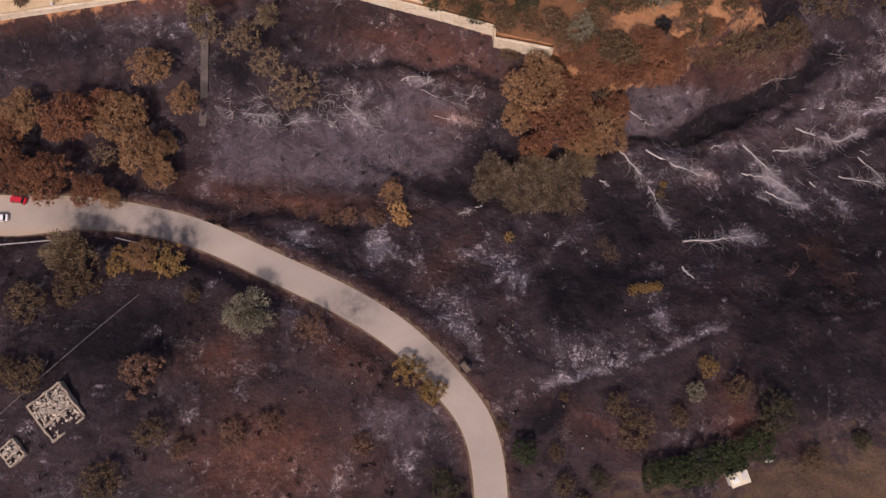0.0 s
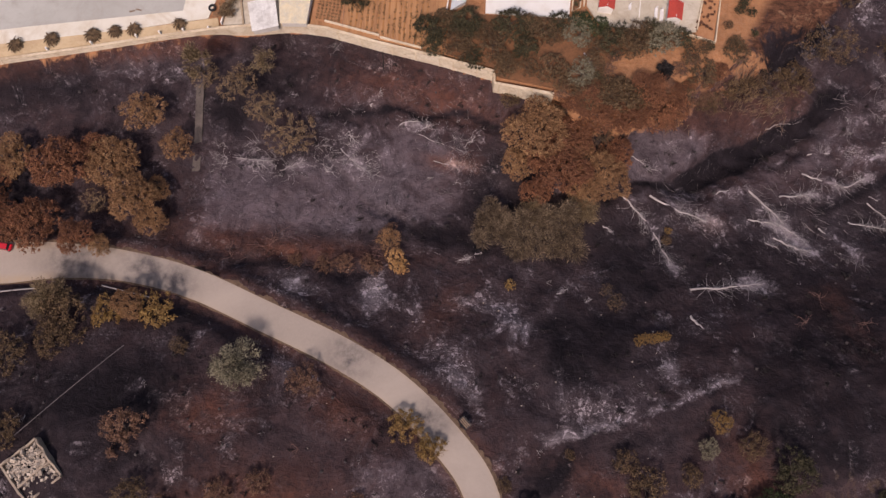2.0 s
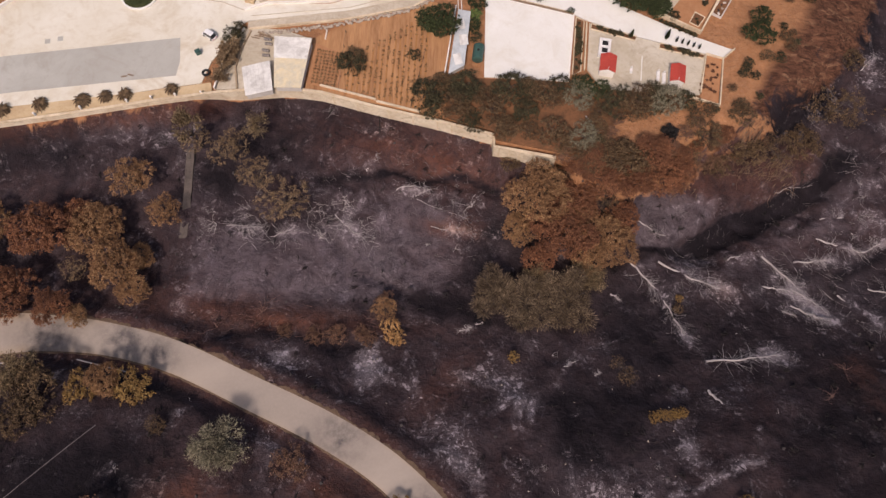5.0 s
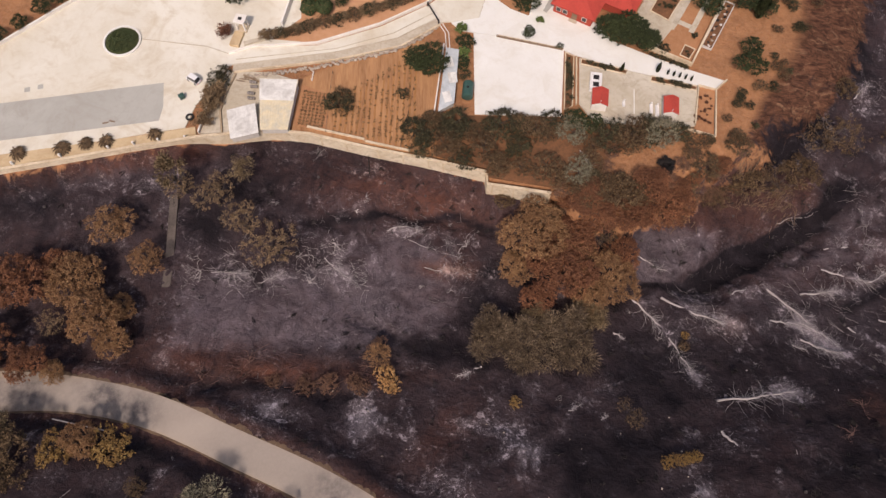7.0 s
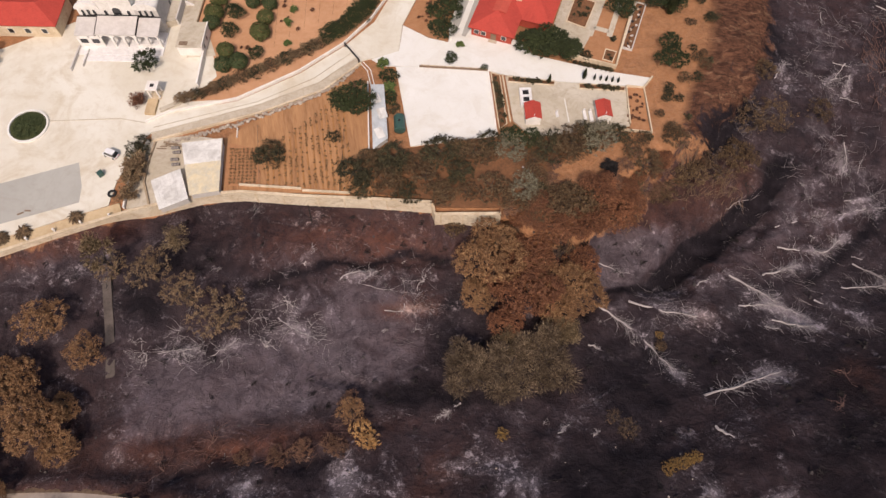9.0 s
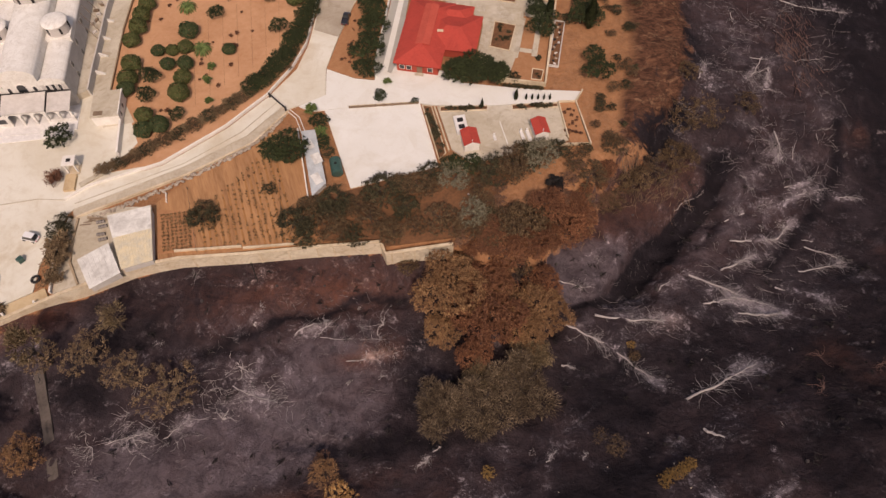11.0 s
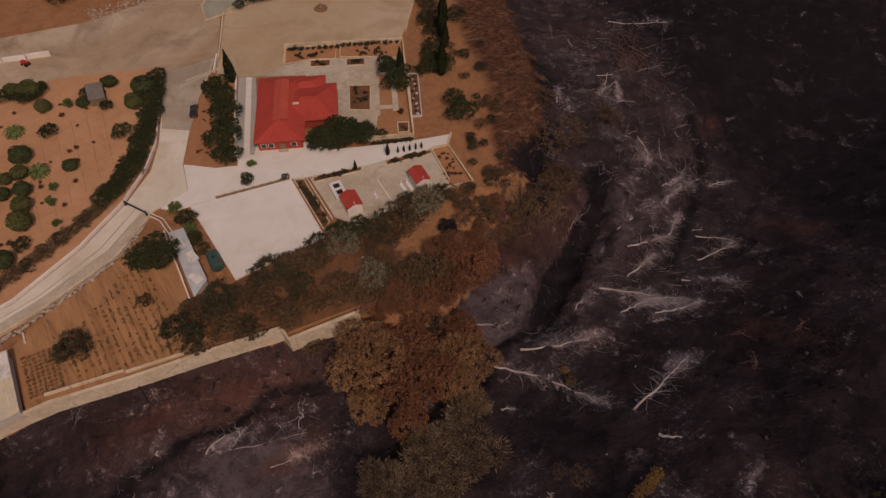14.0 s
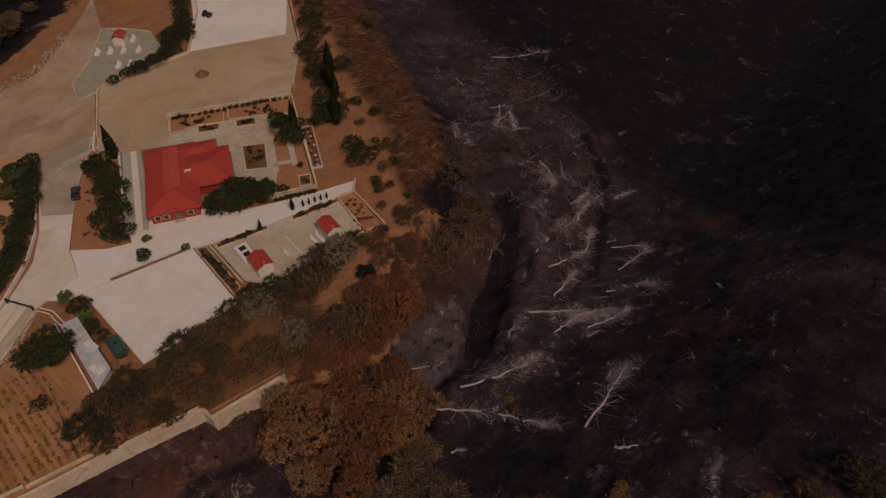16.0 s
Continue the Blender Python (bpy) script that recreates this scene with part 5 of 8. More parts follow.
sheet_roof_shed("lean_to", [(-50.4, 102.8), (-43.4, 104.6), (-41.9, 95.9), (-48.7, 94.4)], 2.2, (0.03, 0.0), TIN_PALE, GREY_RENDER, "lean-to shed under white sheet metal", 7)
sheet_roof_shed("long_shed", [(4.9, 120.2), (8.2, 119.4), (6.3, 103.0), (2.2, 100.6)], 2.2, (0.02, 0.0), TIN_BLUE, GREY_RENDER, "long shed with a patched pale blue sheet roof", 5)
for x, y, a, w in ((5.6, 115.5, 10, 1.8), (6.2, 110.6, 6, 2.2), (4.6, 104.8, 12, 2.0)):
    tagged(part("roof_sheet", block(x, y, w, 3.2, 2.42, 2.47, a, 0.01), TIN_PALE), "loose pale sheet lying on the long shed roof", "metal sheet")
sheet_roof_shed("garden_hut", [(7.6, 181.4), (11.6, 180.0), (10.2, 173.2), (6.2, 174.6)], 2.4, (0.0, 0.04), worn("grey_hut_sheet", (0.2, 0.18, 0.16), (0.13, 0.115, 0.1), (0.28, 0.25, 0.225), 0.5, 2.0), WOOD, "grey timber hut in the orchard", 6)

tank = thing("water_tank", "dark green plastic water tank", "water tank", (9.9, 107.2, 0.1), -8)
bm = bmesh.new()
add_tube(bm, [(0, -2.3, 1.45), (0, -2.1, 1.45), (0, 2.1, 1.45), (0, 2.3, 1.45)], [0.9, 1.4, 1.4, 0.9], 20)
part("body", bm, GREEN_PLASTIC, tank)
part("lid", tube([(0, 0, 2.8), (0, 0, 2.98)], [0.35, 0.32], 12), RUBBER, tank, "black lid")
for y in (-1.0, 1.0):
    part("cradle", block(0, y, 2.0, 0.25, 0, 0.5, 0, 0.02), CONCRETE_GREY, tank)


# ---- church ----
CH_TURN = -13.5
church = thing("church", "large whitewashed church with vaulted roofs, drums and a turquoise dome", "church", (-48.3, 170.3, 0), CH_TURN)


def vault(w, d, z, rise, sides=14, thick=0.25):
    """A barrel vault, its length along y."""
    bm = bmesh.new()
    arc = [(w / 2 * math.cos(a), z + rise * math.sin(a)) for a in np.linspace(math.pi, 0, sides)]
    outline = arc + [(w / 2, z - thick), (-w / 2, z - thick)]
    a = [bm.verts.new((x, -d / 2, zz)) for x, zz in outline]
    b = [bm.verts.new((x, d / 2, zz)) for x, zz in outline]
    bm.faces.new(a)
    bm.faces.new(b[::-1])
    for i in range(len(a)):
        j = (i + 1) % len(a)
        bm.faces.new((a[i], a[j], b[j], b[i]))
    return bm


def dome(r, z, rise, rings=8, sides=28, base=0.0):
    bm = bmesh.new()
    prev = None
    for k in range(rings):
        a = k / rings * math.pi / 2
        ring = [bm.verts.new((r * math.cos(a) * math.cos(t), r * math.cos(a) * math.sin(t), z + rise * math.sin(a))) for t in np.linspace(0, math.tau, sides, endpoint=False)]
        if prev:
            for i in range(sides):
                bm.faces.new((prev[i], prev[(i + 1) % sides], ring[(i + 1) % sides], ring[i]))
        else:
            bm.faces.new(ring[::-1])
        prev = ring
    tip = bm.verts.new((0, 0, z + rise))
    for i in range(sides):
        bm.faces.new((prev[i], prev[(i + 1) % sides], tip))
    return bm


def put(ob, x, y, turn=0.0):
    ob.matrix_basis = pose(x, y, 0, 0, 0, turn)
    return ob


part("nave_wall", block(-3.5, 0, 9.0, 36, 0, 10.5, 0, 0.05), CHURCH_WHITE, church, "tall white nave wall")
for x in (-11.0, 4.0):
    part("aisle_wall", block(x, 0, 6.0, 36, 0, 8.0, 0, 0.05), GREY_RENDER if x > 0 else CHURCH_WHITE, church, "aisle wall with small windows")
    put(part("aisle_vault", vault(6.0, 35.6, 8.05, 1.3), CHURCH_WHITE, church, "low barrel vault"), x, 0)
put(part("nave_vault", vault(9.0, 35.6, 10.55, 2.2), CHURCH_WHITE, church, "barrel vault over the nave"), -3.5, 0)
# curved gables of the front
for x, w, z, rise in ((-11.0, 6.4, 8.3, 1.7), (-3.5, 9.6, 10.8, 2.6), (4.0, 6.4, 8.3, 1.7)):
    put(part("front_gable", vault(w, 0.6, z, rise, 14, 0.4), CHURCH_WHITE, church, "rounded front gable"), x, -18.05)
    for k in (-1, 0, 1):
        window_in(church, x + k * (1.5 if w < 8 else 3.0), -18.08, 5.6 if k or w < 8 else 6.0, 0.7 if w < 8 else (2.2 if k == 0 else 0.8), 2.4 if k == 0 else 1.9, 0, WHITE, True)
# porch
for x0, x1, zf, zb in ((-14.5, -9.0, 4.6, 5.7), (-8.95, 1.7, 5.0, 6.2), (1.75, 7.5, 4.6, 5.7)):
    part("porch_roof", prism([(x0, -24.0), (x1, -24.0), (x1, -18.4), (x0, -18.4)], lambda x, y, a=zf, b=zb: a - 0.25 + (y + 24) / 5.6 * (b - a), lambda x, y, a=zf, b=zb: a + (y + 24) / 5.6 * (b - a)), GREY_RENDER, church, "sloping pale porch roof")
for x in (-9.0, 1.72):
    part("roof_joint", run([(x, -24.05), (x, -18.4)], 0.16, 4.4, lambda x, y: 5.1 + (y + 24) / 5.6 * 1.2), DARK_GAP, church, "dark gutter between porch roofs")
# dark strip added for the shade gap where porch roofs meet the front
part("shade_strip", run([(-14.5, -18.5), (-9, -18.5), (-3.6, -18.55), (1.7, -18.5), (7.5, -18.5)], 0.22, 5.4, lambda x, y: 6.35 if -9.2 < x < 2 else 5.85), DARK_GAP, church, "dark strip standing for the shade gap along the front")
for i in range(8):
    x = -14.2 + i * 3.05
    part("porch_column", block(x, -23.6, 0.55, 0.55, 0.05, 3.4, 0, 0.04), CHURCH_WHITE, church)
for i in range(7):
    bm = bmesh.new()
    x0 = -14.2 + i * 3.05
    if i in (0, 1):
        part("porch_wall", block(x0 + 1.525, -23.6, 2.6, 0.35, 0.05, 4.4, 0, 0.02), CHURCH_WHITE, church)
        window_in(church, x0 + 1.525, -23.85, 1.6, 1.9, 1.5, 0, WHITE)
        bm.free()
        continue
    arc = [(x0 + 1.525 + 1.25 * math.cos(a), 3.3 + 1.05 * math.sin(a)) for a in np.linspace(0, math.pi, 10)]
    outline = [(x0, 3.3), (x0, 4.45), (x0 + 3.05, 4.45), (x0 + 3.05, 3.3)] + arc
    a = [bm.verts.new((x, -23.85, z)) for x, z in outline]
    b = [bm.verts.new((x, -23.4, z)) for x, z in outline]
    bm.faces.new(a)
    bm.faces.new(b[::-1])
    for k in range(len(a)):
        j = (k + 1) % len(a)
        bm.faces.new((a[k], a[j], b[j], b[k]))
    part("arch", bm, CHURCH_WHITE, church, "rounded porch arch")
    if i > 4:
        part("porch_parapet", block(x0 + 1.525, -23.6, 2.5, 0.3, 0.05, 1.4, 0, 0.02), CHURCH_WHITE, church)
part("porch_floor", block(-3.5, -22.5, 22.4, 8.0, 0.04, 0.35, 0, 0.03), MARBLE, church, "raised porch floor")
part("forecourt_step", block(-3.0, -27.6, 20.0, 2.0, 0.035, 0.2, 0, 0.03), MARBLE, church, "broad white step")
part("forecourt_wall", run([(-14.6, -23.9), (-15.0, -32.0)], 0.35, 0.03, 1.0), GREY_RENDER, church, "low wall beside the porch")
part("ramp_rail", run([(-12.0, -25.0), (-12.3, -30.5)], 0.2, 0.03, 0.7), GREY_RENDER, church)
for y in (-10, -2, 6):
    for z in (2.0, 5.4):
        window_in(church, 7.05, y, z, 0.9, 1.5, 90, GREY_RENDER)
# drums, bell tower, apse
for x, y, r, h in ((4.0, -0.8, 3.0, 12.4), (-11.0, -0.8, 3.0, 12.4)):
    put(part("drum_base", block(0, 0, 6.4, 6.4, 7.9, 9.6, 0, 0.05), CHURCH_WHITE, church), x, y)
    put(part("drum", tube([(0, 0, 9.5), (0, 0, h)], [r, r], 26), GREY_RENDER, church, "round drum with slit windows"), x, y)
    put(part("dome", dome(r + 0.25, h + 0.004, 0.9), CHURCH_WHITE, church, "shallow white dome"), x, y)
    for k in range(6):
        a = k * 60 + 30
        s = part("slit", block(0, -r - 0.01, 0.5, 0.14, 10.2, 11.9, 0, 0.01), DARK_GAP, church, "dark slit window")
        s.matrix_basis = pose(x, y, 0, 0, 0, a)
put(part("dome_drum", tube([(0, 0, 10.4), (0, 0, 15.6)], [4.5, 4.5], 30), GREY_RENDER, church, "wide central drum"), -3.5, 10.5)
put(part("great_dome", dome(4.75, 15.604, 3.2, 9, 32), DOME_BLUE, church, "turquoise painted dome"), -3.5, 10.5)
for k in range(8):
    s = part("slit", block(0, -4.5, 0.7, 0.16, 11.6, 14.6, 0, 0.01), DARK_GAP, church, "dark slit window")
    s.matrix_basis = pose(-3.5, 10.5, 0, 0, 0, k * 45 + 22)
put(part("cross_vault", vault(8.0, 22, 9.4, 2.4), CHURCH_WHITE, church, "crossing vault"), -3.5, 16.0, 90)
put(part("apse", tube([(0, 0, 0), (0, 0, 7.2)], [3.6, 3.6], 24), CHURCH_WHITE, church, "round apse"), 2.6, 19.2)
put(part("apse_dome", dome(3.7, 7.204, 2.0), CHURCH_WHITE, church, "white half dome"), 2.6, 19.2)
for y in (-8.0, -1.5, 5.0, 12.0):
    part("buttress", run([(10.4, y), (12.6, y - 0.3)], 0.4, 0.06, lambda x, y: 1.5 - (x - 10.4) * 0.5), CHURCH_WHITE, church, "sloping white buttress")
part("ramp", prism([(7.0, -16.5), (9.6, -15.5), (9.8, -7), (10.4, 4), (10.8, 14), (11.4, 21), (7.0, 21)], 0.02, 2.0), CONCRETE_GREY, church, "raised beige terrace along the church wall")
part("ramp_wall", run([(9.8, -15.5), (10.0, -7), (10.6, 4), (11.0, 14), (11.6, 21)], 0.4, 0.02, 2.6), GREY_RENDER, church, "low retaining wall of the terrace")
rng = random.Random(61)
for k in range(9):
    y = rng.uniform(2, 19)
    part("roof_rubble", block(rng.uniform(7.8, 9.8), y, rng.uniform(0.5, 1.5), rng.uniform(0.4, 1.4), 2.004, rng.uniform(2.2, 3.2), rng.uniform(0, 90), 0.04), (WOOD, GREY_RENDER, RUBBLE)[k % 3], church, "building material stacked on the terrace")
for k in range(4):
    part("scaffold_pole", tube([(7.3, 4 + k * 3.2, 7.6), (10.2, 3 + k * 3.2, 2.1)], [0.08, 0.08], 6), WOOD, church, "leaning scaffold pole")
annex = thing("annex", "flat-roofed white annex with a small hatch", "building", (-38.3, 145.4, 0), -14)
part("wall", block(0, 0, 6.6, 8.4, 0.04, 3.2, 0, 0.04), WHITE, annex)
part("roof", block(0, 0, 7.0, 8.8, 3.204, 3.45, 0, 0.04), CONCRETE_GREY, annex, "flat grey roof")
part("parapet", run([(3.4, -4.3), (3.4, 4.3)], 0.25, 3.454, 3.8), WHITE, annex)
part("hatch", block(-1.6, -3.2, 2.2, 1.3, 3.454, 3.6, 0, 0.02), WOOD, annex, "dark slatted hatch")
for y in (-2.4, 0.4):
    window_in(annex, 3.32, y, 1.1, 0.9, 1.2, 90)
part("yard_wall", run([(3.3, -4.3), (3.6, -14.8)], 0.5, 0.04, 2.0), WHITE, annex)
hall = thing("parish_hall", "long hall with a red tiled roof beside the church", "building", (-88.5, 164.5, 0), -13.5)
part("wall", block(0, 0, 34, 11, 0.04, 4.6, 0, 0.04), CREAM, hall, "cream rendered wall")
hr = part("roof", hip_roof(11, 34, 4.7, 2.2, 0.7), RED_TILE, hall, "red tiled hipped roof")
hr.matrix_basis = pose(0, 0, 0, 0, 0, 90)
for i in range(7):
    window_in(hall, -13.5 + i * 4.5, -5.55, 1.4, 1.3, 1.5, 0)
kiosk = thing("bell_kiosk", "small white open kiosk with a square roof", "kiosk", (-48.9, 130.2, 0.03), -14)
part("roof", block(0, 0, 3.0, 3.0, 3.3, 3.65, 0, 0.05), WHITE, kiosk)
part("skylight", block(0, 0, 1.0, 1.0, 3.654, 3.7, 0, 0.01), DARK_GAP, kiosk, "dark square opening")
for x in (-1.1, 1.1):
    for y in (-1.1, 1.1):
        part("post", block(x, y, 0.35, 0.35, 0, 3.296, 0, 0.03), WHITE, kiosk)
part("plinth", block(0, 0, 2.9, 2.9, 0, 0.3, 0, 0.03), CREAM, kiosk)
tagged(part("steps_block", block(-50.2, 126.2, 2.6, 4.6, 0.03, 0.8, -14, 0.06), SAND), "sandy stone steps block below the kiosk", "steps")
tagged(part("bench", block(-45.6, 125.6, 5.6, 1.2, 0.03, 0.5, 17, 0.04), CONCRETE_GREY), "long grey stone bench by the driveway", "bench")

ring = thing("round_planter", "round planter of green grass with a pale kerb", "planter", (-80.5, 126.8, 0.03))
bm = bmesh.new()
angles = np.linspace(0, math.tau, 40, endpoint=False)
for r0, r1, z in ((4.5, 5.0, 0.42),):
    vs = [[bm.verts.new((r * math.cos(a), r * math.sin(a), h)) for a in angles] for r, h in ((r1, 0), (r1, z), (r0, z), (r0, 0.1))]
    for p, q in zip(vs, vs[1:]):
        for i in range(40):
            bm.faces.new((p[i], p[(i + 1) % 40], q[(i + 1) % 40], q[i]))
part("kerb", bm, CONCRETE_WHITE, ring, "pale round kerb")
part("grass", tube([(0, 0, 0.02), (0, 0, 0.28)], [4.46, 4.3], 40), WATER_GREEN, ring, "dark dry grass")
fountain = thing("dry_fountain", "small round stone fountain in the yard", "fountain", (78.1, 176.4, 0.06))
part("basin", tube([(0, 0, 0), (0, 0, 0.3), (0, 0, 0.55)], [2.0, 2.0, 1.7], 22), worn("rusty_stone", (0.22, 0.12, 0.07), (0.14, 0.07, 0.04), (0.32, 0.2, 0.13), 0.6, 3.0), fountain)
part("pillar", tube([(0, 0, 0.55), (0, 0, 1.2), (0, 0, 1.9)], [0.5, 0.3, 0.45], 12), STONE, fountain)


# ---- trees and shrubs ----
def leaf_cloud(seed, clumps, leaf, spread=(1, 1, 0.7), per=60, hollow=0.0, flat=0.5, reach=0.3, ragged=0.3, gaps=-0.12):
    """Leaf sprays in uneven tufts inside a rough dome of radius 1; returns vertices and faces."""
    rng = np.random.default_rng(seed)
    centres = []
    while len(centres) < clumps:
        p = rng.uniform(-1, 1, 3)
        r = np.linalg.norm(p)
        a = math.atan2(p[1], p[0])
        bump = 1 - ragged * (0.5 + 0.5 * noise.noise((math.cos(a) * 1.4 + seed, math.sin(a) * 1.4, seed * 0.7)) + 0.5 * noise.noise((math.cos(a) * 4 + seed, math.sin(a) * 4, p[2] * 2)))
        if hollow < r < bump and p[2] > -0.45 and noise.noise((p[0] * 2.4 + seed * 3.1, p[1] * 2.4, p[2] * 1.6)) > gaps:
            centres.append(p * spread)
    verts, faces = [], []
    base = 0
    for c in centres:
        size = reach * float(np.clip(rng.lognormal(-0.1, 0.45), 0.35, 1.7))
        n = int(per * rng.uniform(0.6, 1.3) * (0.5 + 0.5 * size / reach))
        d = rng.normal(size=(n, 3))
        d /= np.linalg.norm(d, axis=1)[:, None]
        d[:, 2] = np.abs(d[:, 2]) * 0.9 - 0.2
        pos = c + d * size * rng.uniform(0.15, 1.0, (n, 1)) ** 0.75 * np.array([1, 1, 0.75])
        out = c / (np.linalg.norm(c) + 1e-6) * 0.7 + d * 0.8 + rng.normal(scale=0.4, size=(n, 3))
        out /= np.linalg.norm(out, axis=1)[:, None]
        nrm = d * (1 - flat) + np.array([0, 0, flat + 0.2]) + rng.normal(scale=0.35, size=(n, 3))
        side = np.cross(nrm, out)
        side /= np.linalg.norm(side, axis=1)[:, None] + 1e-9
        s = leaf * rng.uniform(0.6, 1.35, (n, 1))
        a, b = out * s * 1.55, side * s * rng.uniform(0.38, 0.62, (n, 1))
        verts.append(np.stack([pos - a, pos - b, pos + a, pos + b], 1).reshape(-1, 3))
        faces.append(base + np.arange(4 * n).reshape(n, 4))
        base += 4 * n
    return np.concatenate(verts), np.concatenate(faces)


def tufted_cloud(seed, lobes, tufts, per, leaf, spread, tuft=0.085, lobe=0.5, gaps=-0.4):
    """A crown of several rounded lobes, each covered with small leaf tufts; radius about 1."""
    rng = np.random.default_rng(seed)
    first = rng.uniform(0, math.tau)
    centres, sizes = [np.array([rng.uniform(-0.12, 0.12), rng.uniform(-0.12, 0.12), 0.22])], [lobe * 1.05]
    for k in range(lobes - 1):
        a, r = first + k * 2.4 + rng.uniform(-0.35, 0.35), rng.uniform(0.36, 0.66)
        centres.append(np.array([math.cos(a) * r, math.sin(a) * r, rng.uniform(-0.3, 0.2)]))
        sizes.append(lobe * rng.uniform(0.62, 1.1))
    share = np.array(sizes) ** 2
    heads = []
    while len(heads) < tufts:
        k = rng.choice(lobes, p=share / share.sum())
        d = rng.normal(size=3)
        d /= np.linalg.norm(d)
        if d[2] < -0.3:
            continue
        p = centres[k] + d * sizes[k] * rng.uniform(0.6, 1.05)
        if any(np.linalg.norm(p - c) < 0.55 * z for c, z in zip(centres, sizes)) or noise.noise((p[0] * 3.4 + seed * 1.7, p[1] * 3.4, p[2] * 2.4)) < gaps:
            continue
        heads.append((p, d))
    at = np.repeat(np.array([h[0] for h in heads]), per, 0)
    way = np.repeat(np.array([h[1] for h in heads]), per, 0)
    n = len(at)
    d = rng.normal(size=(n, 3)) + way * 0.5
    d /= np.linalg.norm(d, axis=1)[:, None]
    size = np.repeat(tuft * np.clip(rng.lognormal(-0.05, 0.4, len(heads)), 0.4, 1.8), per)[:, None]
    pos = (at + d * size * np.abs(rng.normal(0, 0.62, (n, 1))) + rng.normal(0, tuft * 0.35, (n, 3))) * np.array(spread)
    nrm = d + np.array([0, 0, 0.5]) + rng.normal(scale=0.5, size=(n, 3))
    nrm /= np.linalg.norm(nrm, axis=1)[:, None]
    side = np.cross(nrm, rng.normal(size=(n, 3)))
    side /= np.linalg.norm(side, axis=1)[:, None] + 1e-9
    up = np.cross(nrm, side)
    s = leaf * rng.uniform(0.6, 1.35, (n, 1))
    quad = np.stack([pos - side * s * 1.3, pos - up * s * 0.6, pos + side * s * 1.3, pos + up * s * 0.6], 1)
    return quad.reshape(-1, 3), np.arange(4 * n).reshape(n, 4)


def spray_cloud(seed, lobes, blades, spread, length=0.12, width=0.0095):
    """Narrow upright blades bursting outward from several low heads; radius about 1."""
    rng = np.random.default_rng(seed)
    first = rng.uniform(0, math.tau)
    heads = [(rng.uniform(-0.1, 0.1), rng.uniform(-0.1, 0.1), -0.1)]
    for k in range(lobes - 1):
        a, r = first + k * 2.4 + rng.uniform(-0.4, 0.4), rng.uniform(0.3, 0.72)
        heads.append((math.cos(a) * r, math.sin(a) * r, rng.uniform(-0.35, -0.1)))
    size = rng.uniform(0.2, 0.42, lobes)
    which = rng.choice(lobes, blades, p=size ** 2 / (size ** 2).sum())
    d = rng.normal(size=(blades, 3))
    d[:, 2] = np.abs(d[:, 2])
    d /= np.linalg.norm(d, axis=1)[:, None]
    start = np.array(heads)[which] + d * (size[which] * rng.uniform(0.25, 1.0, blades))[:, None]
    l = (length * rng.uniform(0.5, 1.3, blades))[:, None]
    tip = start + (d + rng.normal(scale=0.25, size=(blades, 3))) * l
    side = np.cross(d, rng.normal(size=(blades, 3)))
    side = side / (np.linalg.norm(side, axis=1)[:, None] + 1e-9) * (width * rng.uniform(0.6, 1.5, blades))[:, None]
    middle = start * 0.45 + tip * 0.55
    quad = np.stack([start, middle - side, tip, middle + side], 1) * np.array(spread)
    return quad.reshape(-1, 3), np.arange(4 * blades).reshape(blades, 4)


def round_cloud(seed, leaves, leaf, spread):
    """Leaf blades over a dense, softly dented ball."""
    rng = np.random.default_rng(seed)
    d = rng.normal(size=(leaves, 3))
    d /= np.linalg.norm(d, axis=1)[:, None]
    d = d[d[:, 2] > -0.55]
    n = len(d)
    dent = np.array([noise.noise((v[0] * 1.6 + seed, v[1] * 1.6, v[2] * 1.6)) for v in d])
    lump = np.array([noise.noise((v[0] * 5 + seed, v[1] * 5, v[2] * 5)) for v in d])
    pos = d * (0.93 + 0.16 * dent + 0.12 * lump + rng.normal(0, 0.035, n))[:, None] * np.array(spread)
    nrm = d + rng.normal(scale=0.45, size=(n, 3)) + np.array([0, 0, 0.3])
    nrm /= np.linalg.norm(nrm, axis=1)[:, None]
    side = np.cross(nrm, rng.normal(size=(n, 3)))
    side /= np.linalg.norm(side, axis=1)[:, None] + 1e-9
    up = np.cross(nrm, side)
    s = leaf * rng.uniform(0.6, 1.35, (n, 1))
    quad = np.stack([pos - side * s, pos - up * s * 0.7, pos + side * s, pos + up * s * 0.7], 1)
    return quad.reshape(-1, 3), np.arange(4 * n).reshape(n, 4)


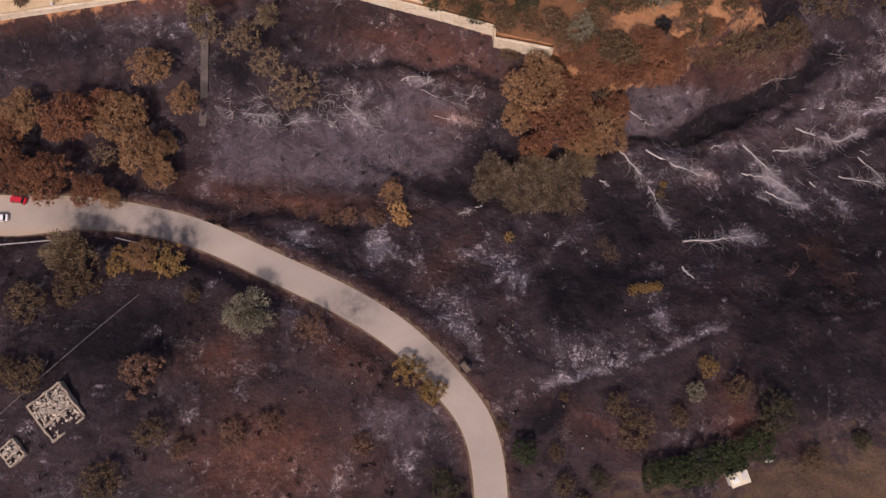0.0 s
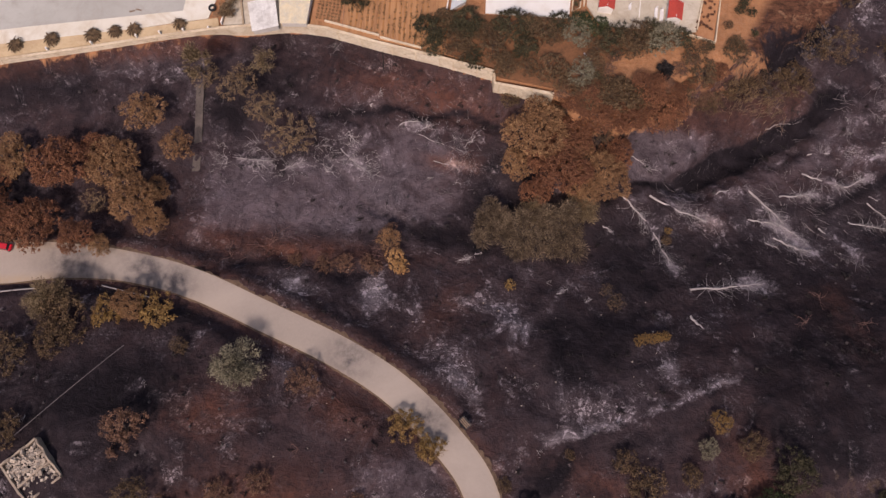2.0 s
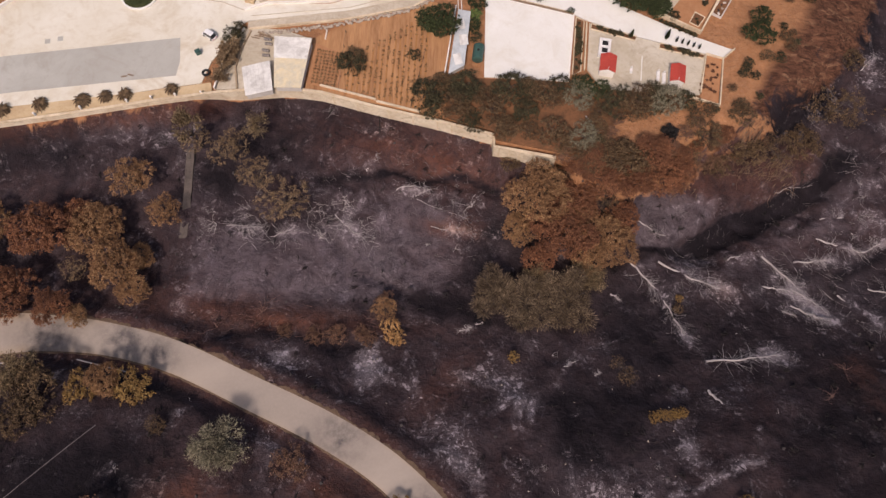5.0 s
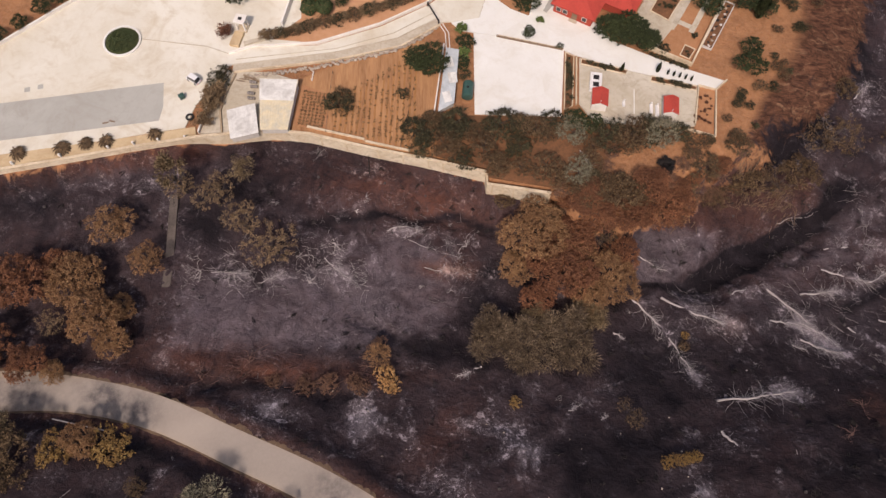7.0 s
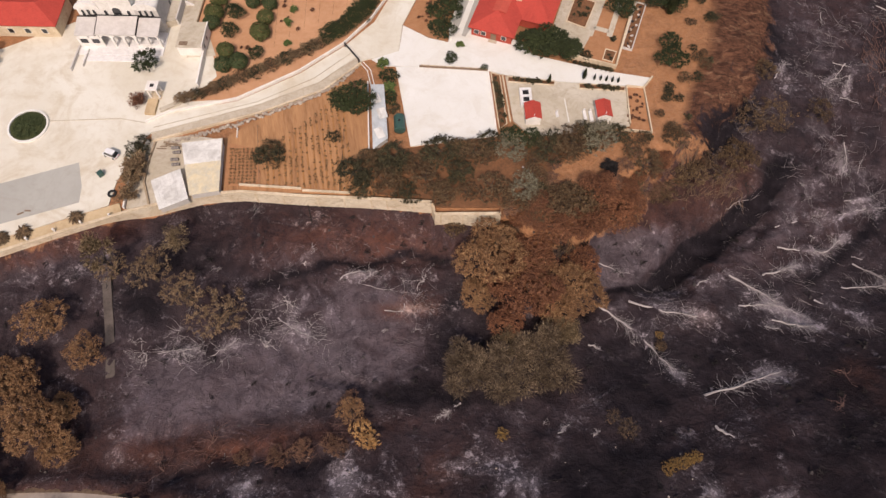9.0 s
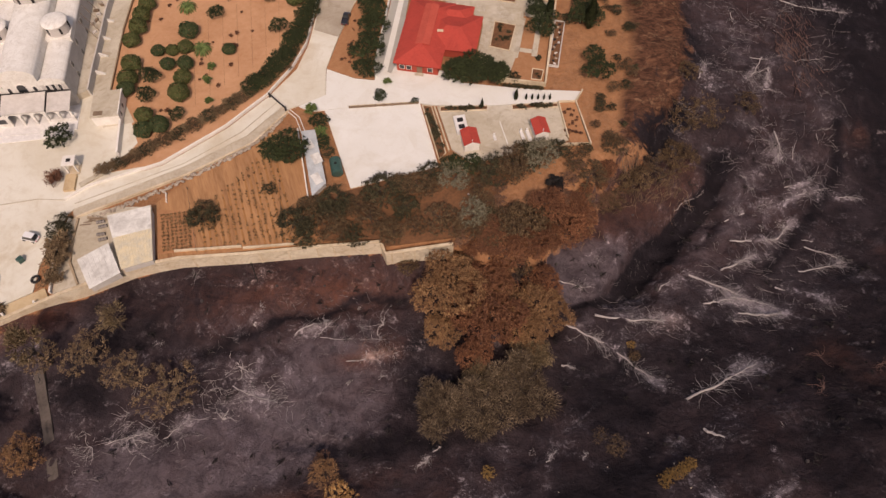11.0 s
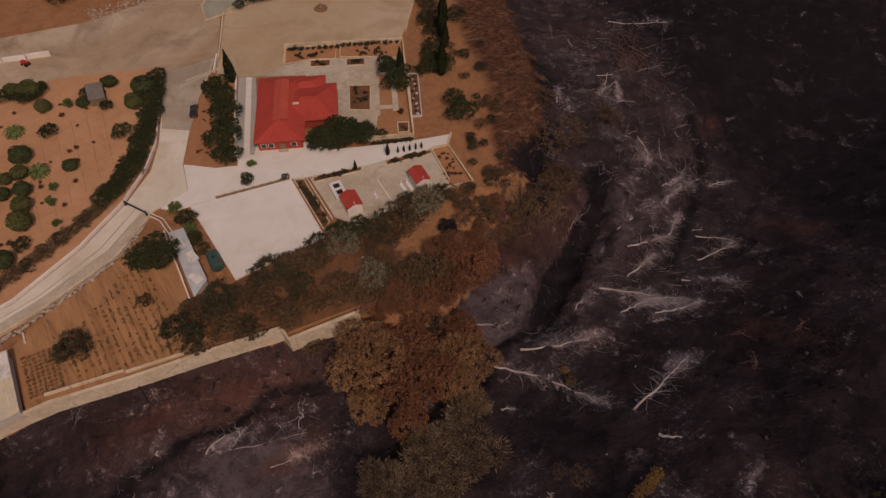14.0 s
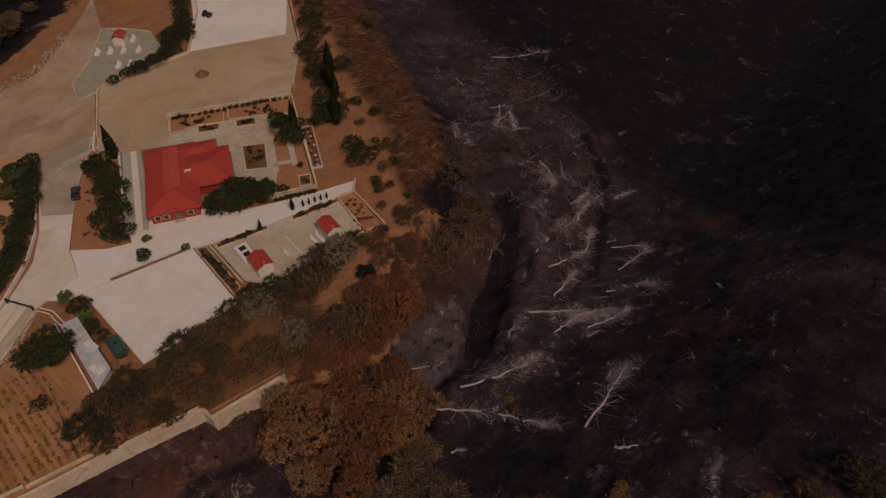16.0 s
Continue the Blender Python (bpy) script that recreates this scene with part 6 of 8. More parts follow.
def tree(name, label, category, seed, leaves, clumps=46, leaf=0.075, spread=(1, 1, 0.7), per=60, trunk=1.0, height=1.0, bark=BARK, flat=0.5, hollow=0.0, reach=0.3, group="", ragged=0.55, ball=0, lobes=0, tuft=0.085, lobe=0.5, blades=0):
    """A tree of crown radius 1 whose crown centre is at height; scale it when placing."""
    t = thing(name, label, category, group=group)
    rng = random.Random(seed)
    if trunk:
        bm = bmesh.new()
        top = height * 0.75
        lean = (rng.uniform(-0.1, 0.1), rng.uniform(-0.1, 0.1))
        add_tube(bm, [(0, 0, -0.15), (lean[0] * 0.4, lean[1] * 0.4, top * 0.5), (lean[0], lean[1], top)], [0.085 * trunk, 0.06 * trunk, 0.045 * trunk], 7)
        for k in range(6):
            a = k * 1.05 + rng.uniform(-0.3, 0.3)
            z = top * rng.uniform(0.55, 0.95)
            r = rng.uniform(0.5, 0.85)
            add_tube(bm, [(lean[0] * z / top, lean[1] * z / top, z), (math.cos(a) * r * 0.5, math.sin(a) * r * 0.5, z + height * 0.18), (math.cos(a) * r, math.sin(a) * r, height + rng.uniform(-0.15, 0.25))],
                     [0.04 * trunk, 0.027 * trunk, 0.008], 5)
        part("trunk", bm, bark, t)
    if blades:
        v, f = spray_cloud(seed, lobes, blades, spread)
    elif lobes:
        v, f = tufted_cloud(seed, lobes, clumps, per, leaf, spread, tuft, lobe)
    else:
        v, f = round_cloud(seed, ball, leaf, spread) if ball else leaf_cloud(seed, clumps, leaf, spread, per, hollow, flat, reach, ragged)
    v = v + np.array([0, 0, height])
    me = bpy.data.meshes.new("crown")
    me.from_pydata(v.tolist(), [], f.tolist())
    me.materials.append(leaves)
    crown = new("crown", me)
    crown.parent = t
    return t


SPECIES = {}


def species(key, *variants):
    """Several models of one kind; each keeps its first placing, the rest are copies."""
    SPECIES[key] = [[v, False] for v in variants]


placing = random.Random(11)


def plant(key, x, y, r, z=None, tall=1.0, label="", which=None):
    if key == "shrub" and r < 1.35:
        key = "smallshrub"
    options = SPECIES[key]
    slot = options[(which if which is not None else placing.randrange(len(options))) % len(options)]
    base = ground(x, y) if z is None else z
    m = pose(x, y, base - 0.05, 0, 0, placing.uniform(0, 360)) @ Matrix.Diagonal((r, r * placing.uniform(0.92, 1.08), r * tall, 1))
    if slot[1]:
        sx, sy, sz = slot[0].scale
        ob = copy_thing(slot[0], m @ Matrix.Diagonal((1 / sx, 1 / sy, 1 / sz, 1)))
    else:
        ob, slot[1] = slot[0], True
        ob.matrix_basis = m
    if label:
        ob["label"] = label
    return ob


species("scorched", *[tree("scorched_tree", "heat-scorched tree with orange-brown leaves on the burnt slope", "tree", 20 + k, LEAF_SCORCHED, 800, 0.019, (1, 1, 0.66), 26, 1.0, 0.95, group="scorched trees", lobes=10, tuft=0.062) for k in range(4)])
species("loose", *[tree("scorched_tree", "thin scorched tree with loose orange-brown foliage", "tree", 26 + k, LEAF_SCORCHED, 330, 0.021, (1, 1, 0.66), 20, 1.0, 0.95, group="scorched trees", lobes=8, lobe=0.42, tuft=0.075) for k in range(2)])
species("rust", *[tree("rust_tree", "scorched tree with dark rust-brown leaves", "tree", 30 + k, LEAF_RUST, 760, 0.019, (1, 1, 0.66), 26, 1.0, 0.95, group="scorched trees", lobes=9, tuft=0.062) for k in range(4)])
species("olive", *[tree("olive_tree", "half-burnt olive tree with dull grey-green leaves", "tree", 40 + k, LEAF_OLIVE, 130, 0.021, (1, 1, 0.45), 90, 0.9, 0.7, flat=0.15, reach=0.22, group="half-burnt olives", ragged=0.45) for k in range(3)])
species("spiky", *[tree("spiky_bush", "large singed bush of pale spiky olive-tan foliage", "bush", 46 + k, LEAF_SPIKY, 0, 0.02, (1, 1, 0.6), 0, 0.9, 0.6, group="half-burnt olives", lobes=13, blades=8500) for k in range(3)])
species("sparse", *[tree("thin_tree", "tall thin-crowned tree singed brown with a bare grey trunk", "tree", 50 + k, LEAF_OLIVE, 34, 0.045, (1, 1, 0.6), 45, 0.8, 1.7, flat=0.3, reach=0.28, group="thin-crowned trees") for k in range(2)])
species("tanned", *[tree("sunburnt_tree", "thin-crowned tree with sunburnt tan leaves on the burnt slope", "tree", 45 + k, LEAF_TAN, 190, 0.02, (1, 1, 0.5), 18, 0.9, 1.1, group="scorched trees", lobes=10, lobe=0.38, tuft=0.075) for k in range(3)])
species("bare", *[tree("bare_tree", "half-bare dark tree with few brown leaves", "tree", 55 + k, LEAF_DUSK, 120, 0.022, (1, 1, 0.55), 22, 0.9, 0.8, group="half-bare trees", lobes=8, tuft=0.1) for k in range(2)])
species("greybush", *[tree("grey_bush", "round grey-green bush surviving on charred ground", "bush", 60 + k, LEAF_GREY, 90, 0.03, (1, 1, 0.6), 90, 0.5, 0.5, flat=0.1, reach=0.26, ragged=0.2) for k in range(2)])
species("yellow", *[tree("yellow_bush", "bush with dry yellow-brown leaves", "bush", 70 + k, LEAF_YELLOW, 120, 0.038, (1, 1, 0.5), 26, 0.6, 0.5, group="yellowed bushes", lobe=0.6, lobes=6, tuft=0.12) for k in range(3)])
species("amber", *[tree("amber_bush", "small bush with bright amber scorched leaves", "bush", 76 + k, LEAF_AMBER, 90, 0.036, (1, 1, 0.55), 22, 0.6, 0.5, group="yellowed bushes", lobe=0.5, lobes=6, tuft=0.12) for k in range(2)])
species("brownbush", *[tree("brown_bush", "scorched brown bush on charred ground", "bush", 80 + k, LEAF_BROWN, 130, 0.034, (1, 1, 0.45), 24, 0.7, 0.45, group="brown bushes", lobe=0.6, lobes=6, tuft=0.12) for k in range(3)])
species("tan", *[tree("tan_bush", "singed tan and olive bush beside the road", "bush", 85 + k, LEAF_DUSK, 140, 0.032, (1, 1, 0.5), 26, 0.7, 0.5, group="roadside bushes", lobe=0.6, lobes=7, tuft=0.11) for k in range(3)])
species("shrub", *[tree("dusty_shrub", "dusty grey-green shrub on dry red soil", "shrub", 90 + k, LEAF_HEDGE, 190, 0.03, (1, 1, 0.55), 24, 0.6, 0.5, group="shrubs below the yard", lobe=0.6, lobes=7, tuft=0.11) for k in range(3)])
species("smallshrub", *[tree("small_shrub", "small dark green garden shrub", "shrub", 98 + k, LEAF_HEDGE, 14, 0.11, (1, 1, 0.6), 36, 0.6, 0.5, reach=0.36, group="small garden shrubs") for k in range(2)])
species("dryhedge", *[tree("dry_hedge_plant", "dry tan hedge plant", "hedge", 150 + k, LEAF_TAN, 34, 0.055, (1, 1, 0.6), 50, 0.6, 0.6, reach=0.3, group="driveway hedge") for k in range(2)])
species("greyshrub", *[tree("grey_shrub", "pale grey-leaved shrub on dry red soil", "shrub", 95 + k, LEAF_GREY, 190, 0.03, (1, 1, 0.55), 24, 0.6, 0.5, group="shrubs below the yard", lobe=0.6, lobes=7, tuft=0.11) for k in range(2)])
species("green", *[tree("green_tree", "dense dark green garden tree", "tree", 100 + k, LEAF_GREEN, 260, 0.034, (1, 1, 0.62), 26, 0.9, 0.8, group="garden trees", lobes=8, lobe=0.58, tuft=0.09) for k in range(3)])
species("citrus", *[tree("citrus_tree", "round-clipped dark green citrus tree in the orchard", "tree", 110 + k, (LEAF_CITRUS, LEAF_CITRUS, LEAF_LEMON)[k], 0, 0.085, (1, 1, 0.75), 0, 0.8, 0.85, ball=2400, group="orchard trees") for k in range(3)])
species("fresh", *[tree("light_tree", "light green young tree in the orchard", "tree", 120 + k, LEAF_FRESH, 34, 0.07, (1, 1, 0.6), 70, 0.7, 0.8, reach=0.28, group="orchard trees") for k in range(2)])
species("redbush", *[tree("dry_red_shrub", "dry reddish shrub in a planting bed", "shrub", 130 + k, LEAF_RED, 24, 0.07, (1, 1, 0.6), 50, 0.6, 0.6, reach=0.33, group="dry shrubs") for k in range(2)])
species("drybush", *[tree("dry_bush", "dry brown bush at the foot of a wall", "bush", 135 + k, LEAF_DUSK, 110, 0.034, (1, 1, 0.5), 24, 0.6, 0.5, group="dry shrubs", lobe=0.6, lobes=6, tuft=0.12) for k in range(2)])


# black foliage clump, added only to darken a hollow in the soil
LEAF_BLACK = foliage("black_leaves", (0.006, 0.0055, 0.006), (0.014, 0.012, 0.012), (0.035, 0.028, 0.026), 0.4)
species("darkclump", *[tree("charred_bush", "black leafy clump standing in for a dark hollow", "bush", 140 + k, LEAF_BLACK, 30, 0.07, (1, 1, 0.5), 60, 0.6, 0.45, bark=CHAR_WOOD, reach=0.33, group="charred bushes") for k in range(2)])


def cypress_model(seed):
    t = thing("cypress", "slim dark green cypress", "tree", group="cypresses")
    rng = np.random.default_rng(seed)
    n = 900
    h = rng.uniform(0.03, 1.0, n)
    rad = 0.13 * np.sin(np.clip(h * 1.02, 0, 1) ** 0.6 * math.pi * 0.98 + 0.06) * rng.uniform(0.7, 1.1, n)
    a = rng.uniform(0, math.tau, n)
    pos = np.stack([rad * np.cos(a), rad * np.sin(a), h], 1)
    out = np.stack([np.cos(a), np.sin(a), 0.3 + 0 * a], 1)
    side = np.cross(out, [0, 0, 1.0])
    side /= np.linalg.norm(side, axis=1)[:, None]
    up = np.array([0, 0, 1.0]) + out * 0.35
    quad = np.stack([pos - side * 0.022, pos - up * 0.015, pos + side * 0.022, pos + up * 0.045], 1).reshape(-1, 3)
    me = bpy.data.meshes.new("crown")
    me.from_pydata(quad.tolist(), [], np.arange(4 * n).reshape(n, 4).tolist())
    me.materials.append(LEAF_GREEN)
    c = new("crown", me)
    c.parent = t
    part("trunk", tube([(0, 0, -0.03), (0, 0, 0.4)], [0.025, 0.015], 6), BARK, t)
    return t


species("cypress", cypress_model(5), cypress_model(6))


def palm_model(seed, leaves=LEAF_FRESH, label="young palm with light green fronds", group="orchard palms"):
    t = thing("palm", label, "palm", group=group)
    rng = random.Random(seed)
    part("trunk", tube([(0, 0, -0.1), (0, 0, 0.5)], [0.12, 0.1], 8), BARK, t)
    bm = bmesh.new()
    for k in range(34):
        a = k * 2.4
        lift = 0.75 - k / 34 * 0.75
        length = rng.uniform(0.8, 1.05)
        pts = []
        for j in range(6):
            f = j / 5
            pts.append(Vector((math.cos(a) * length * f, math.sin(a) * length * f, 0.5 + lift * f - (0.35 + 0.5 * f) * f * f)))
        side = Vector((-math.sin(a), math.cos(a), 0))
        for j in range(5):
            w0, w1 = 0.085 * math.sin(0.3 + j / 5 * 2.7), 0.085 * math.sin(0.3 + (j + 1) / 5 * 2.7)
            for s in (-1, 1):
                v = [bm.verts.new(p) for p in (pts[j], pts[j + 1], pts[j + 1] + side * w1 * s - Vector((0, 0, 0.04)), pts[j] + side * w0 * s - Vector((0, 0, 0.04)))]
                bm.faces.new(v)
    part("fronds", bm, leaves, t)
    return t


species("palm", palm_model(3))
species("darkpalm", *[palm_model(k, LEAF_DUSK, "low brownish palm in the sandy planting strip", "planting strip palms") for k in (4, 5)])

# burnt valley: large crowns
plant("scorched", 24.7, 69.4, 8.1); plant("rust", 45.2, 64.4, 4.8); plant("scorched", 34.5, 63.4, 5.6); plant("rust", 30.5, 59.8, 7.9); plant("scorched", 41.6, 57.6, 6.6)
plant("scorched", 19.3, 60.8, 4.8); plant("rust", 56.2, 74.8, 6.9); plant("rust", 33.5, 68.5, 6.0); plant("rust", 47.5, 72.0, 5.6); plant("rust", 52.0, 78.5, 4.6); plant("scorched", 36.0, 54.5, 5.0)
plant("rust", 39.4, 72.4, 4.8, tall=0.8); plant("loose", 58.6, 75.0, 4.6, tall=0.8); plant("bare", 41.4, 68.6, 3.6, tall=1.6); plant("tan", 47.0, 77.0, 5.5); plant("brownbush", 23.0, 76.4, 3.2); plant("tan", 28.0, 75.6, 3.6); plant("brownbush", 32.6, 76.0, 3.8); plant("tan", 18.0, 78.6, 2.4); plant("drybush", 36, 79.5, 3.4); plant("rust", 26.0, 63.5, 5.5)
plant("spiky", 12.0, 44.6, 7.4); plant("spiky", 30.0, 42.6, 7.8); plant("olive", 35.2, 49.4, 5.6); plant("spiky", 20.0, 41.4, 6.8); plant("olive", 23.0, 47.6, 5.2)
plant("olive", 30, 45.5, 4.6); plant("rust", 24, 53.5, 4.6)
plant("scorched", -82.6, 60.6, 6.9); plant("scorched", -76.4, 51.4, 6.8); plant("scorched", -72.4, 45.6, 4.0); plant("rust", -95.4, 59.0, 8.2); plant("loose", -76.0, 73.4, 6.4); plant("loose", -67.2, 66.0, 4.9)
plant("scorched", -109.1, 62.2, 6.2); plant("rust", -112.5, 54.5, 6.0); plant("rust", -99.7, 44.2, 7.2); plant("rust", -88.6, 40.6, 4.8); plant("scorched", -83.2, 39.0, 3.0)
plant("rust", -108.4, 44.9, 5.9); plant("rust", -120, 50, 7.0); plant("rust", -88.6, 64.6, 4.6); plant("tanned", -87.0, 51.0, 3.8)
plant("scorched", -72.0, 54.6, 3.6); plant("sparse", -60.9, 84.0, 5.0, tall=1.25); plant("tanned", -52.0, 80.0, 6.4); plant("tanned", -37.7, 68.0, 7.8, tall=0.8)
plant("tanned", -45, 74, 5.4); plant("tanned", -60.5, 83.5, 4.6); plant("sparse", -45, 86, 4.0, tall=0.9)
plant("loose", -12.9, 40.6, 3.6, tall=0.6); plant("brownbush", -16.5, 33.6, 2.2); plant("brownbush", -29, 34.6, 2.6); plant("brownbush", -36, 36.0, 2.2); plant("amber", -10.2, 33.8, 2.7); plant("amber", -11.6, 36.6, 2.6); plant("brownbush", -13.0, 43.0, 2.6); plant("brownbush", -18, 35.4, 2.2); plant("brownbush", -24, 35.0, 2.6)
for x, y in ((45.0, 15.5), (46.6, 15.9), (48.3, 15.9), (50.0, 16.2), (51.6, 16.5)):
    plant("yellow", x, y, 1.35, label="low yellow-green bush in a short row on black ground")
plant("yellow", -7.9, -3.2, 3.6); plant("yellow", -2.3, -8.0, 3.6)
plant("greybush", -44.9, 9.5, 5.4)
plant("brownbush", -66.3, -3.7, 5.0); plant("tan", -63.4, -16.4, 3.6); plant("tan", -72.8, -26.3, 4.4); plant("tan", -86.1, 19.8, 6.2); plant("tan", -88.5, 15.6, 4.2)
plant("tan", -96.1, 11.4, 4.9); plant("yellow", -77.3, 22.1, 4.2); plant("scorched", -72.0, 24.0, 4.0); plant("yellow", -66.1, 22.4, 4.4); plant("tan", -59.0, 14.1, 2.1)
plant("olive", -91.0, 25.0, 5.8); plant("tan", -91.8, -4.4, 4.0); plant("tan", -97.5, -2.5, 3.4); plant("brownbush", -57, -20, 3.0); plant("tan", -104, -12, 4.5)
plant("brownbush", -30, 6.5, 3.6); plant("brownbush", -45, -17, 3.6); plant("brownbush", -38, -14, 3.0); plant("brownbush", -18, -19, 2.8); plant("tan", 13, -15, 1.6)
plant("green", 17.7, -20.4, 2.8, label="green bush on the road bend"); plant("tan", 24.4, -21.0, 1.9); plant("tan", 41.7, -15.7, 4.4); plant("yellow", 59.3, -2.5, 2.5); plant("tan", 65.1, -7.4, 3.0)
plant("shrub", 72.1, -12.8, 4.9); plant("tan", 51.8, -12.8, 2.3); plant("shrub", 33.3, -26.2, 2.4); plant("tan", 26.0, -27.3, 2.3); plant("greyshrub", 56, -8, 2.4)
for x, y, r in ((46, -25.2, 3.2), (50.5, -24.4, 3.3), (55, -23.8, 3.6), (59.5, -22.2, 3.3), (63.6, -20.8, 3.0), (68.0, -19.2, 3.0)):
    plant("green", x, y, r * 1.05, tall=0.9, label="dark green hedge tree beside the unburnt field")
plant("shrub", 90.9, -18.1, 2.4); plant("tan", 80, -22, 2.6); plant("shrub", 0.5, -27, 3.4); plant("shrub", 3.0, -33, 3.2); plant("tan", 38, -10, 2.6); plant("tan", 30, -32, 2.6)
plant("yellow", 16.4, 29.0, 1.4); plant("bare", 40.9, 24.9, 2.6); plant("bare", 39.6, 28.0, 1.8); plant("tan", 57.4, 42.4, 1.4); plant("tan", 26.8, -9.2, 1.2); plant("yellow", 58.5, 45, 1.1)
# east bank
plant("bare", 104.0, 95.0, 8.2); plant("bare", 88, 83, 6.4); plant("tan", 96, 87, 5.0); plant("bare", 123.6, 96, 4.5); plant("tan", 80, 84, 4.5); plant("tan", 72, 80, 4.0)
crest = random.Random(41)
for k in range(30):
    f = crest.random()
    x, y = np.interp(f, [0, 0.25, 0.5, 0.75, 1], [66, 78, 93, 101, 124]), np.interp(f, [0, 0.25, 0.5, 0.75, 1], [90, 101, 117, 139, 174])
    plant(crest.choice(("drybush", "shrub", "tan", "tan")), x + crest.uniform(-3, 8), y + crest.uniform(-4, 3), crest.uniform(0.8, 2.1), label="dry shrub on the crest of the bank")
for k in range(26):
    x = crest.uniform(40, 74)
    y = np.interp(x, [40, 55, 74], [77, 80, 90]) - crest.uniform(1.5, 8)
    plant(crest.choice(("brownbush", "rust", "tan", "brownbush", "bare")), x, y, crest.uniform(1.6, 3.6), tall=0.8, label="scorched brown thicket shrub below the crest")
for k in range(20):
    plant(crest.choice(("brownbush", "rust", "tan", "drybush")), crest.uniform(35, 60), crest.uniform(75.5, 81.5), crest.uniform(1.8, 3.2), tall=0.75, label="singed dark brown thicket shrub on the slope")
for x, y, r in ((42.6, 84.6, 2.2), (44.0, 88.4, 2.4), (41.2, 82.4, 2.0), (53, 80.4, 2.6), (57.5, 81.6, 2.4), (61, 84.4, 2.6), (64, 87.4, 2.4), (31, 79.6, 3.0), (34, 78.0, 3.4), (38, 77.4, 3.2), (30, 75.8, 2.8), (35, 74.6, 3.2), (41.6, 76.0, 3.0), (27.4, 76.4, 2.4)):
    plant("rust" if r > 3 else "brownbush", x, y, r, tall=0.7, label="scorched brown shrub on dry soil near the retaining wall")
plant("tan", 66, 84, 4.2); plant("tan", 76, 90, 3.4); plant("olive", 140, 170, 5.0); plant("tan", 112, 110, 3.4)
# shrubs between the yard and the retaining wall
for k, (x, y, r) in enumerate(((-3.4, 95.2, 5.0), (6.0, 97.4, 4.8), (3.8, 91.6, 4.3), (17.4, 97.0, 4.8), (13.1, 90.6, 4.8), (26.0, 95.2, 4.4), (27.6, 84.8, 4.6), (16.9, 84.8, 3.6), (35.6, 83.0, 4.2), (49.8, 92.8, 4.6),
                              (56.8, 93.0, 4.6), (44.0, 93.2, 4.4), (35.5, 94.4, 4.2), (30.4, 97.8, 3.2), (8.2, 87.9, 3.2), (-2.1, 91.2, 3.0), (22, 91, 3.4), (40, 90.5, 3.0), (62, 93.5, 3.2), (1.5, 98.5, 3.0))):
    plant(("shrub", "drybush", "shrub", "greyshrub", "drybush")[(k * 7 + k // 3) % 5], x, y, r)
for k in range(34):
    x = placing.uniform(-3, 60)
    y = placing.uniform(max(np.interp(x, [0, 13, 34, 60], [90, 85, 79, 90]), 79), np.interp(x, [0, 11, 33, 62], [99, 99.5, 98, 95]))
    if 22 < x < 33 and 85 < y < 92 or 40 < x < 62 and 79 < y < 90:
        continue
    plant(("drybush", "shrub", "drybush")[k % 3], x, y, placing.uniform(1.6, 3.4))
plant("green", 36.5, 97.0, 3.0); plant("green", 40.5, 96.0, 2.6)
for x, y, r in ((42.8, 77.4, 4.6), (37.0, 75.6, 3.6), (49.7, 77.0, 3.6), (64, 88.6, 2.8), (30, 81.4, 3.0)):
    plant("drybush", x, y, r)
# estate gardens
plant("green", 50.4, 126.0, 3.6, tall=0.9); plant("green", 54.4, 124.2, 3.8, tall=0.9); plant("green", 47.0, 125.6, 2.8); plant("green", 57.0, 121.6, 3.2); plant("green", 52.1, 124.0, 4.8, tall=0.9); plant("green", 48.8, 124.6, 4.2, tall=0.9); plant("green", 55.0, 121.7, 4.2, tall=0.9); plant("green", 58.0, 120.2, 3.3)
for x, y, r in ((35.6, 160.0, 3.3), (35.2, 155.4, 3.1), (33.2, 148.9, 3.3), (28.4, 140.2, 3.7), (26.6, 134.5, 3.2), (30.6, 144.0, 2.8), (33.6, 152.4, 2.6)):
    plant("green", x, y, r * 1.12)
plant("fresh", 30.2, 129.6, 1.4)
for x, y, r, h in ((41.0, 161.6, 10.5, 1.0), (99.0, 143.0, 11.0, 1.0), (102.6, 147.0, 12.0, 1.0), (97, 138.5, 9.0, 1.0), (88.9, 129.3, 11.5, 1.0), (80.1, 136.6, 9.0, 1.0), (59.3, 112.4, 4.2, 1.0), (50.1, 113.0, 3.2, 1.1)):
    plant("cypress", x, y, r, z=-0.1 if x < 90 else None, tall=h)
for k in range(5):
    plant("cypress", 61.8 + k * 1.42, 111.5 - k * 0.55, 2.3, z=0, label="small clipped cypress in a row")
for x, y, r in ((77.9, 136.2, 3.8), (75.3, 131.8, 3.4), (78.3, 140.2, 3.0), (70.8, 123.2, 1.2), (61.9, 119.2, 1.8), (87.6, 131.9, 3.4), (84.6, 134.0, 2.2), (108.5, 148.4, 3.6), (79.6, 104.6, 1.6),
                (82.6, 112.0, 3.6), (84.6, 117.6, 2.8), (79.0, 103.2, 1.5), (106.5, 162.0, 4.2), (104.8, 156.5, 3.6), (126.1, 184.5, 5.4), (117.6, 172.4, 5.2), (100, 152, 3.2), (94, 141, 3.0), (122, 178, 4.0), (100.3, 150.5, 4.4), (90.6, 131.4, 3.6), (90.4, 136.0, 3.2), (98, 146, 3.4), (112, 166, 3.6)):
    plant("green" if r > 2.5 and x < 92 else "shrub", x, y, r)
